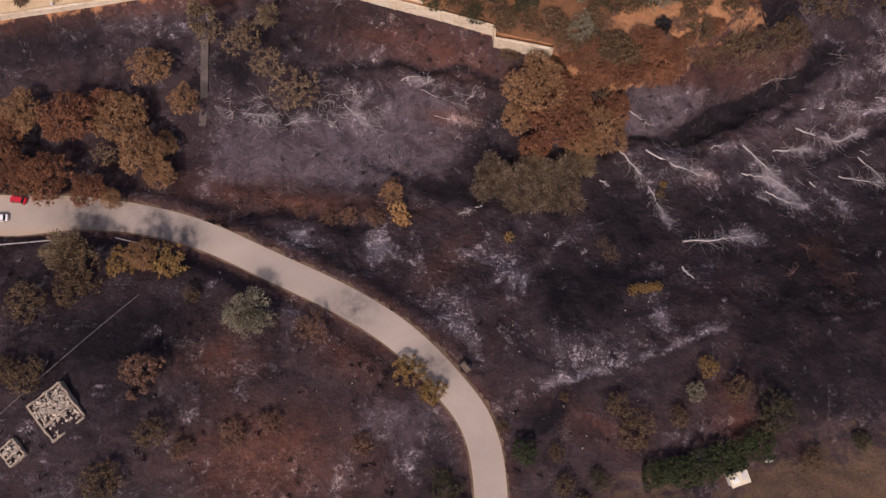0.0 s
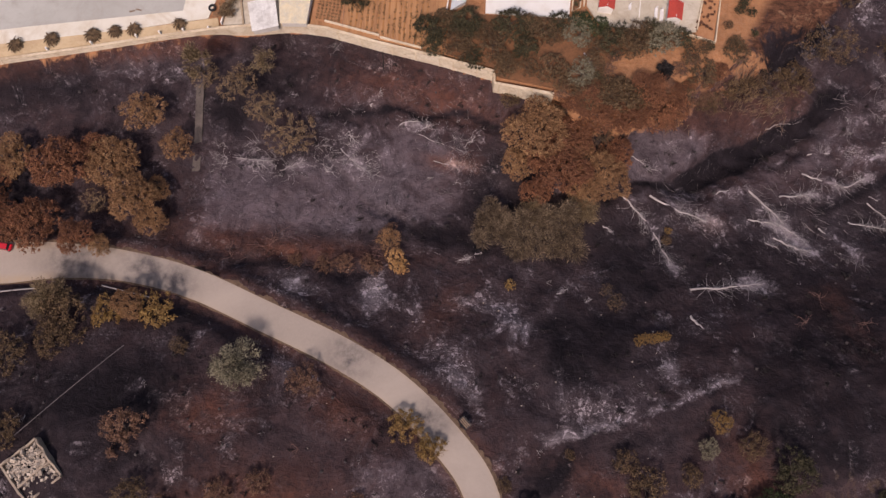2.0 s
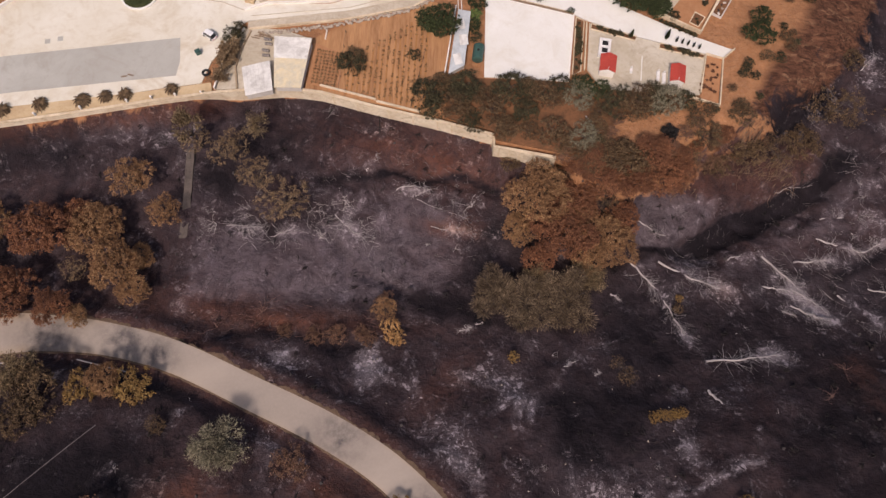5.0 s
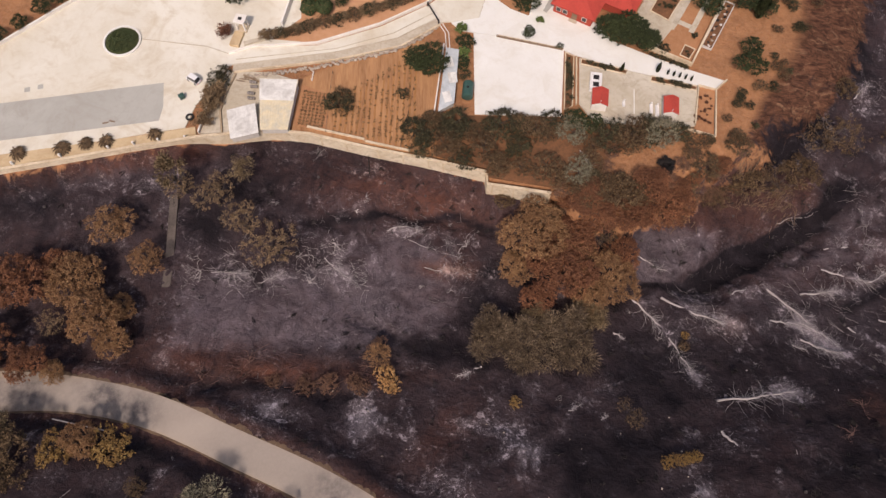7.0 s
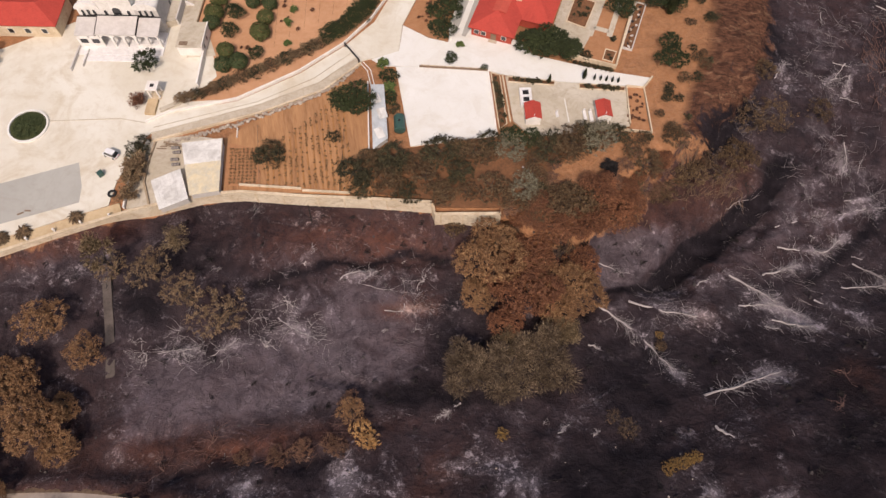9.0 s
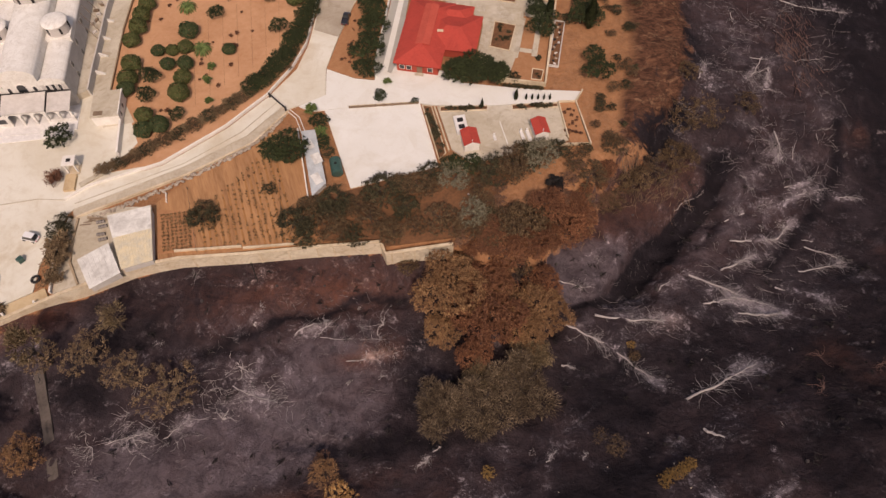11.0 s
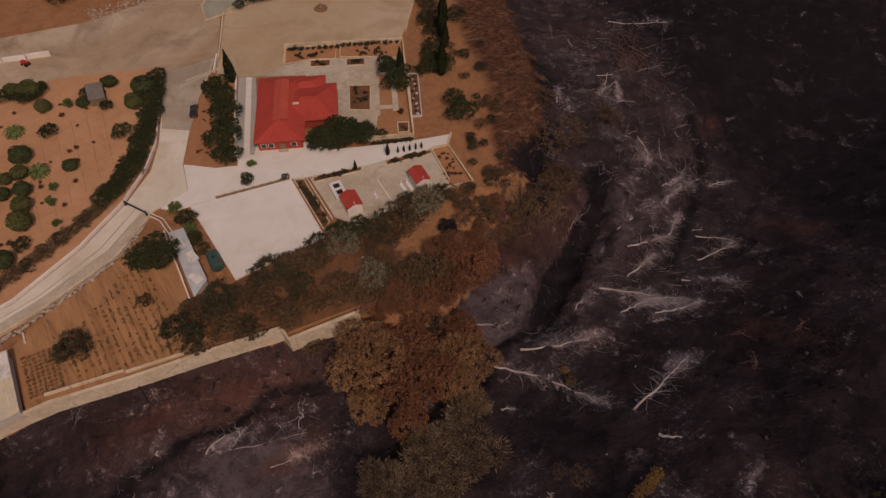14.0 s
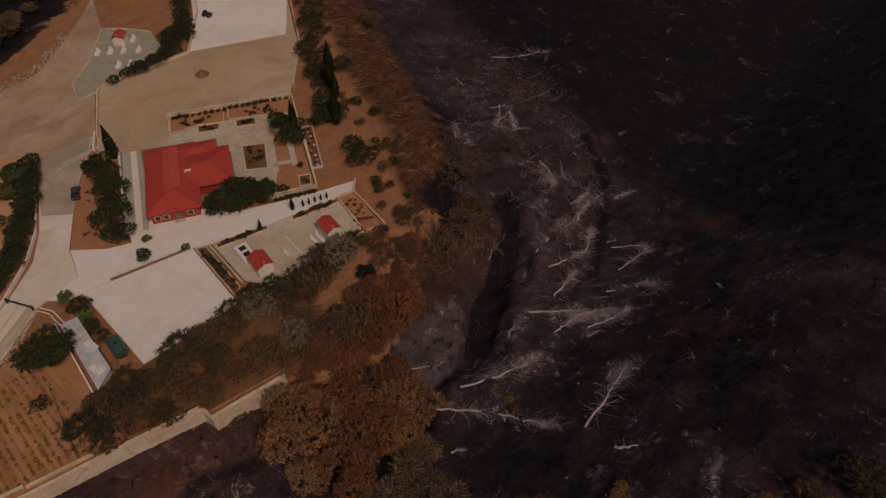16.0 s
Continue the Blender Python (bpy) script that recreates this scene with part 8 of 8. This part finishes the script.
def shrubs_in(pts, count, r0, r1, key, label, z=0.12):
    """Shrubs strewn inside a convex outline."""
    cx, cy = sum(p[0] for p in pts) / len(pts), sum(p[1] for p in pts) / len(pts)
    for k in range(count):
        a, b = scatter_rng.choice(list(zip(pts, pts[1:] + pts[:1])))
        f, g = scatter_rng.random(), scatter_rng.uniform(0.1, 0.85)
        x, y = a[0] + (b[0] - a[0]) * f, a[1] + (b[1] - a[1]) * f
        plant(key, cx + (x - cx) * g, cy + (y - cy) * g, scatter_rng.uniform(r0, r1), z=z, label=label)


BED_A = [(59.8, 165.6), (56.2, 159.4), (63.0, 156.9), (68.8, 153.0), (72.3, 158.0)]
BED_B = [(73.2, 157.4), (70.3, 152.8), (76.3, 148.4), (83.4, 142.6), (87.6, 148.2)]
BED_C = [(62.8, 156.6), (61.3, 154.0), (65.8, 151.2), (67.4, 153.4)]
BED_D = [(71.3, 151.0), (69.8, 148.4), (73.9, 145.7), (75.6, 148.0)]
BED_E = [(65.7, 140.7), (60.6, 132.3), (64.8, 128.9), (70.4, 137.2)]
BED_F = [(67.9, 120.6), (66.0, 117.4), (68.2, 116.0), (70.3, 119.0)]
for pts, label, n, key in ((BED_A, "long planted bed behind the house", 12, "shrub"), (BED_B, "dry red bed behind the house", 12, "shrub"), (BED_C, "framed soil bed in the patio", 6, "shrub"), (BED_D, "framed soil bed with dry plants", 7, "shrub"), (BED_E, "framed square bed with dark plants", 15, "shrub"), (BED_F, "small square bed in the garden corner", 3, "shrub")):
    framed_bed("garden_bed", pts, label, soil_material=SOIL if pts in (BED_A, BED_B) else SOIL_DARK)
    shrubs_in(pts, n, 0.4, 0.9, key, "small plant in a framed bed")
COURT_BED_N = [(40.2, 117.0), (39.8, 115.4), (51.0, 111.8), (51.6, 113.0)]
COURT_BED_NE = [(57.6, 111.0), (57.2, 109.4), (68.2, 106.2), (68.6, 107.4)]
HEDGE_BED = [(36.2, 119.2), (34.0, 101.4), (36.2, 102.6), (38.2, 117.8)]
for pts, label, n, key in ((COURT_BED_N, "narrow flower bed along the court", 14, "shrub"), (COURT_BED_NE, "narrow flower bed with clipped plants", 14, "shrub"), (HEDGE_BED, "hedge bed between yard and court", 30, "shrub")):
    framed_bed("garden_bed", pts, label, soil_material=SOIL_DARK)
    shrubs_in(pts, n, 0.5, 1.0, key, "small plant in a court bed")
shrubs_in([(69.0, 106.6), (72.6, 105.4), (70.0, 93.4), (64.6, 95.2)], 26, 0.25, 0.6, "redbush", "withered plant in the walled soil plot", 0.08)
shrubs_in([(19, 140), (24, 134.8), (27.5, 134), (37, 160), (33, 162.5), (24.5, 150.5)], 26, 0.3, 0.7, "redbush", "small dry plant in red soil", 0.06)
long_bed = thing("long_planter", "long walled planter full of grey rubble and dry stems", "planter", (77.8, 126.6, 0), -32)
part("wall", run([(-1.3, -8.6), (1.3, -8.6), (1.3, 8.6), (-1.3, 8.6), (-1.3, -8.6)], 0.3, 0.0, 0.8), GREY_RENDER, long_bed)
part("fill", block(0, 0, 2.3, 16.8, 0.0, 0.5, 0, 0.02), SOIL_DARK, long_bed)
for k in range(16):
    part("stone", block(scatter_rng.uniform(-0.8, 0.8), -7.8 + k, scatter_rng.uniform(0.4, 1.0), scatter_rng.uniform(0.4, 0.9), 0.5, scatter_rng.uniform(0.6, 0.9), scatter_rng.uniform(0, 90), 0.05), (GREY_RENDER, DARK_GAP, RUBBLE, DARK_GAP)[k % 4], long_bed)

spots = []
for k in range(150):
    a, r = scatter_rng.uniform(0, math.tau), 3.7 * math.sqrt(scatter_rng.random())
    spots.append((-80.5 + r * math.cos(a), 126.8 + r * math.sin(a), 0.25 + 0.5 * (1 - r / 3.7), scatter_rng.uniform(0.3, 0.7)))
heap_of_plants("planter_grass", spots, 0.2, LEAF_CITRUS, "green grass tufts in the round planter", 9, 6, "grass")

# ---- dry-stone edge below the driveway ----
edge = thing("drystone_edge", "rough dry-stone edge of pale boulders below the driveway", "stone wall", kind="structure")
stone_shapes = []
for k in range(6):
    r = random.Random(900 + k)
    bm = bmesh.new()
    bmesh.ops.create_icosphere(bm, subdivisions=1, radius=0.5)
    for v in bm.verts:
        v.co *= r.uniform(0.75, 1.2)
        v.co.z *= 0.7
    me = bpy.data.meshes.new("stone")
    bm.to_mesh(me)
    bm.free()
    me.materials.append(RUBBLE)
    stone_shapes.append(me)
EDGE_X, EDGE_Y = [-46, -31, -20, -10, -3.4, 2.4], [115.0, 116.9, 119.2, 121.6, 124.6, 129.0]
for k in range(150):
    f = k / 149
    x = -46 + 48.4 * f
    ob = new("stone", scatter_rng.choice(stone_shapes))
    s = scatter_rng.uniform(0.5, 1.15)
    ob.matrix_basis = pose(x, np.interp(x, EDGE_X, EDGE_Y) - 0.55 + scatter_rng.uniform(-0.6, 0.35), 0.1 + scatter_rng.uniform(0, 0.2), 0, 0, scatter_rng.uniform(0, 360)) @ Matrix.Diagonal((s, s, s, 1))
    ob.parent = edge

# ---- stacked timber and kerb stones round the sheds ----
yard_rng = random.Random(23)
for k in range(7):
    tagged(part("timber_plank", block(-46.8 + yard_rng.uniform(-1.5, 1.5), 113.6 + yard_rng.uniform(-0.8, 0.8), 0.25, yard_rng.uniform(1.6, 2.8), 0.064 + 0.07 * k, 0.13 + 0.07 * k, yard_rng.uniform(-25, 25) + 80, 0.01), WOOD), "weathered plank in a pile by the sheds", "plank", group="plank pile")
shed_kerb = thing("shed_yard_wall", "low broken stone wall along the shed yard", "wall", kind="structure")
part("wall_body", run([(-51.6, 97.6), (-52.6, 104.0), (-51.4, 110.0), (-49.6, 115.2)], 0.45, -0.1, 0.55, 0.05), STONE, shed_kerb)
part("wall_body", run([(-43.0, 112.4), (-47.6, 114.8)], 0.4, -0.1, 0.5, 0.05), STONE, shed_kerb)

# ---- small things on the estate ----
gate = thing("barrier_gate", "dark barrier beam across the driveway", "gate")
part("beam", run([(0.5, 136.0), (3.2, 130.0)], 0.35, 1.0, 1.25), IRON, gate)
for x, y in ((0.5, 136.0), (3.2, 130.0)):
    part("post", block(x, y, 0.45, 0.45, 0.05, 1.5, 0, 0.03), IRON, gate)
for dx in (0.0, 0.9):
    tagged(part("pipe", tube([(3.4 + dx, 129.6, 0.3), (4.9 + dx, 126.5, 0.3), (5.0 + dx, 121, 0.35)], [0.12, 0.12, 0.12], 8), WHITE), "white pipe running beside the long shed", "pipe", group="white pipes")
BARREL_GREY = worn("dull_barrel_paint", (0.22, 0.2, 0.185), (0.14, 0.115, 0.1), (0.3, 0.28, 0.26), 0.8, 3.0, 0.6, 0.1, 0.4)
for i, (x, y, a) in enumerate(((-44.9, 112.3, 80), (-44.6, 110.9, 84), (-45.2, 108.9, 78), (-45.0, 107.4, 84))):
    b = thing("barrel", "rusty grey barrel lying in the shed yard", "barrel", (x, y, 0.46), a, "barrels")
    part("drum", tube([(0, -0.95, 0), (0, -0.9, 0), (0, 0.9, 0), (0, 0.95, 0)], [0.34, 0.4, 0.4, 0.34], 14), BARREL_GREY, b)
    for y2 in (-0.35, 0.35):
        part("hoop", tube([(0, y2 - 0.04, 0), (0, y2 + 0.04, 0)], [0.43, 0.43], 14), IRON, b)
tyre = thing("tyre", "black tyre lying on the plaza", "tyre", (-60.1, 102.4, 0.03))
bm = bmesh.new()
prof = [(0.55, 0.05), (0.9, 0.0), (1.05, 0.12), (1.05, 0.32), (0.9, 0.42), (0.55, 0.38)]
loops = [[bm.verts.new((r * math.cos(a), r * math.sin(a), z)) for a in np.linspace(0, math.tau, 24, endpoint=False)] for r, z in prof]
for p, q in zip(loops, loops[1:] + loops[:1]):
    for i in range(24):
        bm.faces.new((p[i], p[(i + 1) % 24], q[(i + 1) % 24], q[i]))
part("tread", bm, RUBBER, tyre)
bin_ = thing("waste_bin", "green plastic waste bin on the plaza", "bin", (-62.6, 108.3, 0.03), 30)
part("body", block(0, 0, 1.3, 1.1, 0.12, 1.2, 0, 0.06), GREEN_PLASTIC, bin_)
part("lid", block(0, 0, 1.4, 1.2, 1.204, 1.34, 0, 0.05), GREEN_PLASTIC, bin_)
for x in (-0.5, 0.5):
    part("wheel", tube([(x - 0.06, 0.45, 0.12), (x + 0.06, 0.45, 0.12)], [0.12, 0.12], 10), RUBBER, bin_)


def vehicle(name, at, turn, paint, label, length=4.2, width=1.75, height=1.45, pickup=False, box=False):
    """A car with body, cabin, glass and wheels; nose towards local +y."""
    v = thing(name, label, "car", at, turn)
    hl, hw = length / 2, width / 2
    side = [(-hl, 0.35), (hl, 0.35), (hl, 0.7), (hl - 0.9, 0.88), (-hl + 0.1, 0.92), (-hl, 0.8)]
    bm = bmesh.new()
    a, b = [[bm.verts.new((x, y, z)) for y, z in side] for x in (-hw, hw)]
    bm.faces.new(a)
    bm.faces.new(b[::-1])
    for i in range(len(side)):
        j = (i + 1) % len(side)
        bm.faces.new((a[i], a[j], b[j], b[i]))
    bmesh.ops.bevel(bm, geom=list(bm.edges), offset=0.09, segments=2, affect="EDGES")
    part("body", bm, paint, v)
    y0, y1 = (-0.2, 1.0) if pickup else ((-hl + 0.15, hl - 0.9) if box else (-hl + 0.5, hl - 1.2))
    cab = bmesh.new()
    low = [cab.verts.new((x, y, 0.9)) for x, y in ((-hw + 0.06, y0), (hw - 0.06, y0), (hw - 0.06, y1 + 0.35), (-hw + 0.06, y1 + 0.35))]
    top = [cab.verts.new((x, y, height)) for x, y in ((-hw + 0.22, y0 + 0.35), (hw - 0.22, y0 + 0.35), (hw - 0.22, y1 - 0.25), (-hw + 0.22, y1 - 0.25))]
    cab.faces.new(top)
    cab.faces.new(low[::-1])
    for i in range(4):
        cab.faces.new((low[i], low[(i + 1) % 4], top[(i + 1) % 4], top[i]))
    part("windows", cab, GLASS_DARK, v, "dark tinted glass")
    part("cabin_roof", block(0, (y0 + y1) / 2 + 0.05, width - 0.4, y1 - y0 - 0.5, height + 0.004, height + 0.06, 0, 0.03), paint, v)
    for x in (-hw + 0.02, hw - 0.02):
        for y in (-hl + 0.8, hl - 0.8):
            part("wheel", tube([(x - 0.1, y, 0.33), (x + 0.1, y, 0.33)], [0.33, 0.33], 14), RUBBER, v)
    for x in (-hw + 0.3, hw - 0.3):
        part("headlight", block(x, hl - 0.03, 0.35, 0.1, 0.55, 0.72, 0, 0.02), MARBLE, v)
        part("tail_light", block(x, -hl + 0.02, 0.3, 0.08, 0.6, 0.78, 0, 0.02), CAR_RED, v)
    if pickup:
        for x in (-hw + 0.08, hw - 0.08):
            part("bed_side", block(x, -hl / 2 - 0.1, 0.1, hl - 0.3, 0.9, 1.2, 0, 0.02), paint, v)
    return v


road_z = lambda x, y: ground(x, y) + 0.24
vehicle("car", (-107.4, 38.9, road_z(-107.4, 37)), 80, CAR_RED, "red hatchback parked under trees at the road edge")
vehicle("car", (-111.6, 34.2, road_z(-111.6, 36)), 92, CAR_WHITE, "white car on the country road")
vehicle("pickup", (27.2, 156.2, 0.1), -28, CAR_DARK, "dark pickup parked on the upper driveway", 5.0, 1.85, 1.7, pickup=True)
vehicle("van", (-60.2, 113.6, 0.05), 55, CAR_WHITE, "small white van on the plaza", 3.9, 1.8, 1.9, box=True)
loader = vehicle("tractor", (99.0, 203.4, 0.1), 20, CAR_DARK, "dark small tractor in the paved yard corner", 3.4, 1.6, 1.9, pickup=True)
trailer = thing("trailer", "dark scorched trailer at the road edge", "trailer", (4.9, -2.6, ground(4.9, -2.6) + 0.2), 38)
part("bed", block(0, 0, 1.7, 2.6, 0.5, 0.62, 0, 0.02), IRON, trailer)
for x in (-0.82, 0.82):
    part("side", block(x, 0, 0.06, 2.6, 0.62, 1.15, 0, 0.01), IRON, trailer)
    part("wheel", tube([(x * 1.15 - 0.1, 0, 0.35), (x * 1.15 + 0.1, 0, 0.35)], [0.35, 0.35], 12), RUBBER, trailer)
for k in range(3):
    part("plank", block(-0.4 + k * 0.4, 0, 0.25, 2.2, 0.64, 0.7, 3, 0.01), WOOD, trailer)


# ---- ruins, hut, lines on the burnt land ----
def ruin(at, turn, w, d, h, stones, label, seed):
    z = ground(*at)
    r = thing("ruin", label, "ruin", (*at, z), turn)
    rng = random.Random(seed)
    for (ax, ay), (bx, by), hh in (((-w / 2, -d / 2), (w / 2, -d / 2), 0.8), ((w / 2, -d / 2), (w / 2, d / 2), 1.0), ((w / 2, d / 2), (-w / 2, d / 2), 1.2), ((-w / 2, d / 2), (-w / 2, -d / 2), 0.9)):
        n = 7
        line = [(ax + (bx - ax) * i / n, ay + (by - ay) * i / n) for i in range(n + 1)]
        heights = {p: h * hh * rng.uniform(0.45, 1.1) for p in line}
        part("broken_wall", run(line, 0.42, -0.8, lambda x, y, hs=heights: hs[(x, y)]), SOOTY_WALL, r, "broken smoke-stained masonry wall")
    part("inner_wall", run([(w * 0.12, -d / 2), (w * 0.08, d * 0.1), (w * 0.1, d / 2)], 0.4, -0.8, h * 0.7), SOOTY_WALL, r)
    for k in range(stones):
        me = bpy.data.meshes.new("rubble_piece")
        s = rng.uniform(0.25, 1.15)
        x, y = rng.uniform(-w / 2 + 0.6, w * (0.1 if rng.random() < 0.55 else 0.45)), rng.uniform(-d / 2 + 0.6, d / 2 - 0.6)
        ob = part("rubble_piece", block(0, 0, s, s * rng.uniform(0.25, 0.8), 0, s * rng.uniform(0.2, 0.5), 0, 0.0), RUBBLE, r)
        ob.matrix_basis = pose(x, y, rng.uniform(-0.1, 0.7), rng.uniform(-35, 35), rng.uniform(-35, 35), rng.uniform(0, 360))
    return r


ruin((-84.8, -12.2), -50, 9.8, 8.4, 1.2, 298, "roofless burnt house filled with pale rubble", 5)
ruin((-93.4, -20.8), -48, 4.4, 4.0, 0.9, 40, "small roofless burnt outhouse with rubble", 6)
hut = thing("white_hut", "small pale flat-roofed hut beside the unburnt field", "hut", (63.0, -25.8, ground(63.0, -25.8)), 18)
part("wall", block(0, 0, 4.0, 2.5, -0.6, 2.2, 0, 0.04), GREY_RENDER, hut)
part("roof", block(0, 0, 4.3, 2.8, 2.204, 2.4, 0, 0.04), TIN_CREAM, hut, "flat cream sheet roof")
part("roof_panel", block(-0.9, -0.1, 1.4, 1.2, 2.404, 2.5, 8, 0.02), TIN_PALE, hut, "grey panel on the roof")
part("roof_sheet", block(1.1, 0.3, 1.3, 1.6, 2.404, 2.47, -6, 0.02), GREY_RENDER, hut, "weathered sheet lying on the roof")
sheet = tagged(part("white_sheet", block(70.6, -22.4, 1.6, 0.7, ground(70.6, -22.4), ground(70.6, -22.4) + 0.4, 25, 0.04), WHITE), "white sheet lying in the field", "sheet")
sheet2 = tagged(part("white_crate", block(82.4, -32.0, 0.8, 0.8, ground(82.4, -32.0), ground(82.4, -32.0) + 0.6, 10, 0.04), WHITE), "small white crate in the dry field", "crate")


HOSE_BROWN = worn("dusty_brown_hose", (0.2, 0.11, 0.06), (0.13, 0.07, 0.04), (0.28, 0.17, 0.1), 0.6, 3.0)


def ground_line(name, a, b, r, material, label, category, lift=0.1, steps=24):
    pts = []
    for i in range(steps + 1):
        f = i / steps
        x, y = a[0] + (b[0] - a[0]) * f, a[1] + (b[1] - a[1]) * f
        pts.append((x, y, ground(x, y) + lift))
    return tagged(part(name, tube(pts, [r] * len(pts), 5), material), label, category)


ground_line("downed_cable", (-97.4, -13.0), (-71.5, 14.2), 0.085, PALE_STEM, "pale cable lying across the burnt slope", "cable", 0.5)
ground_line("roadside_pipe", (-112, 26.8), (-98, 28.4), 0.2, ASH_WOOD, "pale pipe along the road ditch", "pipe", 0.5)
ground_line("roadside_rail", (-82.2, 29.2), (-70, 26.2), 0.16, ASH_WOOD, "pale rail leaning beside the road", "rail", 0.7)
ground_line("burnt_pole", (-15.6, 92.0), (-15.3, 86.4), 0.16, CHAR_WOOD, "charred pole lying against the retaining wall", "pole", 0.35, 6)
channel = thing("concrete_channel", "old grey concrete chute running down the slope", "channel", kind="structure")
CH_Y = [60.0, 66.0, 72.0, 78.0, 83.0]
for k in range(4):
    y0, y1 = CH_Y[k], CH_Y[k + 1] - 0.06
    part("chute_panel", prism([(-64.7 + k * 0.12, y0), (-62.7 + k * 0.12, y0), (-62.6 + k * 0.12, y1), (-64.6 + k * 0.12, y1)], lambda x, y: ground(x, y) - 0.6, lambda x, y: ground(x, y) + 0.45), worn("sooty_concrete", (0.10, 0.082, 0.072), (0.05, 0.04, 0.036), (0.15, 0.125, 0.11), 0.3, 1.6) if k == 0 else bpy.data.materials["sooty_concrete"], channel)

for a, b, w in (((30.6, 169.6), (43.0, 169.0), 0.9), ((28.4, 168.2), (37.6, 168.6), 0.7)):
    slab("worn_kerb_strip", [tuple(p) for p in (lambda l, r: l + r[::-1])(*run_strip([a, b], w))], -0.2, 0.12, CONCRETE_GREY, "worn pale concrete strip across the upper drive", "kerb")

# ---- burnt woods and rubble beyond the track ----
rng_n = np.random.default_rng(21)
n = 420
xs = rng_n.uniform(20, 62, n)
ys = np.interp(xs, [20, 34, 46, 60, 70], [215, 211, 212.5, 223, 232]) + rng_n.uniform(-4, 5, n)
stone_scatter("roadside_rubble", xs, ys, land(xs, ys), rng_n, RUBBLE, "pale rubble along the track bank", (0.14, 0.5))
for k in range(16):
    x = 14 + placing.uniform(0, 62)
    y = np.interp(x, [14, 41, 58, 76], [222, 233, 235, 252]) + placing.uniform(0, 26)
    plant("olive" if k % 3 else "tan", x, y, placing.uniform(3.0, 5.5), label="dark burnt tree beyond the track")
# two black clumps added where the soil has a dark round hollow
for x, y, r in ((56.4, 84.2, 2.6), (57.0, 84.8, 2.2)):
    plant("darkclump", x, y, r)

# ---- segmented white wall and red machine beyond the orchard ----
far_wall = thing("wall_north_track", "white segmented wall along the earth track", "wall", kind="structure")
for k in range(6):
    x0, x1 = -31 + k * 6.0, -31 + k * 6.0 + 5.7
    line = [(x0, 218.8 - (x0 + 31) * 0.435), (x1, 218.8 - (x1 + 31) * 0.435)]
    part("wall_panel", run(line, 0.5, 0.0, 1.5 + 0.12 * (k % 2)), WHITE, far_wall)
machine = thing("red_machine", "small red farm machine beside the white wall", "machine", (-2.3, 203.2, 0.06), 30)
part("engine", block(0, 0.5, 1.0, 1.4, 0.5, 1.3, 0, 0.06), CAR_RED, machine)
part("frame", block(0, -0.6, 0.9, 1.4, 0.45, 0.7, 0, 0.04), IRON, machine)
part("seat", block(0, -0.7, 0.6, 0.5, 0.704, 1.2, 0, 0.05), CAR_RED, machine)
for x in (-0.65, 0.65):
    part("wheel", tube([(x - 0.12, -0.7, 0.5), (x + 0.12, -0.7, 0.5)], [0.5, 0.5], 14), RUBBER, machine)
    part("wheel", tube([(x - 0.1, 0.9, 0.32), (x + 0.1, 0.9, 0.32)], [0.32, 0.32], 12), RUBBER, machine)
for k in range(7):
    x = -18 + k * 4.2
    ground_line("hose", (x, 140 + k * 2.0), (x + 5.5, 172 + k * 0.6), 0.03, HOSE_BROWN, "thin brown watering hose on orchard soil", "hose", 0.06, 14)

# ---- small things on the plaza ----
for x, y in ((-101.6, 91.2), (-90.4, 93.0), (-79.0, 94.9), (-73.0, 95.9), (-67.0, 96.6), (-60.5, 97.2)):
    tagged(part("white_post", block(x, y - 0.9, 0.45, 0.45, 0.05, 1.3, 8, 0.03), WHITE), "short white post on the boundary wall", "post", group="white posts")
for x, y in ((-102.6, 107.6), (-99.4, 108.4)):
    tagged(part("drain_cover", block(x, y + 4.6, 1.4, 1.4, 0.03, 0.062, 8, 0.01), ASPHALT_PALE), "square grey drain cover in the plaza", "drain cover", group="drain covers")
for x, y, a in ((-81.0, 101.5, 12), (-79.4, 101.9, -14)):
    tagged(part("plank", block(x, y, 1.5, 0.35, 0.05, 0.17, a, 0.02), WOOD), "short dark plank lying on the asphalt strip", "plank", group="plank pile")

# ---- paving slabs round the framed bed of the house ----
patio = bpy.data.objects["house_patio"]
slab_rng = random.Random(88)
slab_bm = prism(rect(0, 0, 1.22, 1.22), 0.0, 0.05, 0.015)
slab_mesh = bpy.data.meshes.new("paving_slab")
slab_bm.to_mesh(slab_mesh)
slab_bm.free()
slab_mesh.materials.append(worn("pale_paving_slab", (0.52, 0.47, 0.385), (0.36, 0.30, 0.225), (0.62, 0.58, 0.5), 0.5, 2.0, 0.9, 0.15, vary=0.6))
for (ax, ay), (bx, by), rows in (((58.8, 131.4), (64.6, 141.2), 2), ((66.2, 143.2), (72.6, 138.6), 2), ((66.6, 128.2), (72.2, 136.8), 1), ((63.0, 144.0), (66.4, 149.6), 2), ((56.4, 152.6), (61.6, 150.2), 2)):
    l = math.hypot(bx - ax, by - ay)
    ux, uy = (bx - ax) / l, (by - ay) / l
    for k in range(int(l / 1.32)):
        for r in range(rows):
            if slab_rng.random() < 0.12:
                continue
            ob = new("paving_slab", slab_mesh)
            ob.parent = patio
            ob.matrix_basis = pose(ax + ux * k * 1.32 - uy * r * 1.32, ay + uy * k * 1.32 + ux * r * 1.32, 0.108 + slab_rng.uniform(0, 0.015), 0, 0, math.degrees(math.atan2(uy, ux)) + slab_rng.uniform(-2, 2))
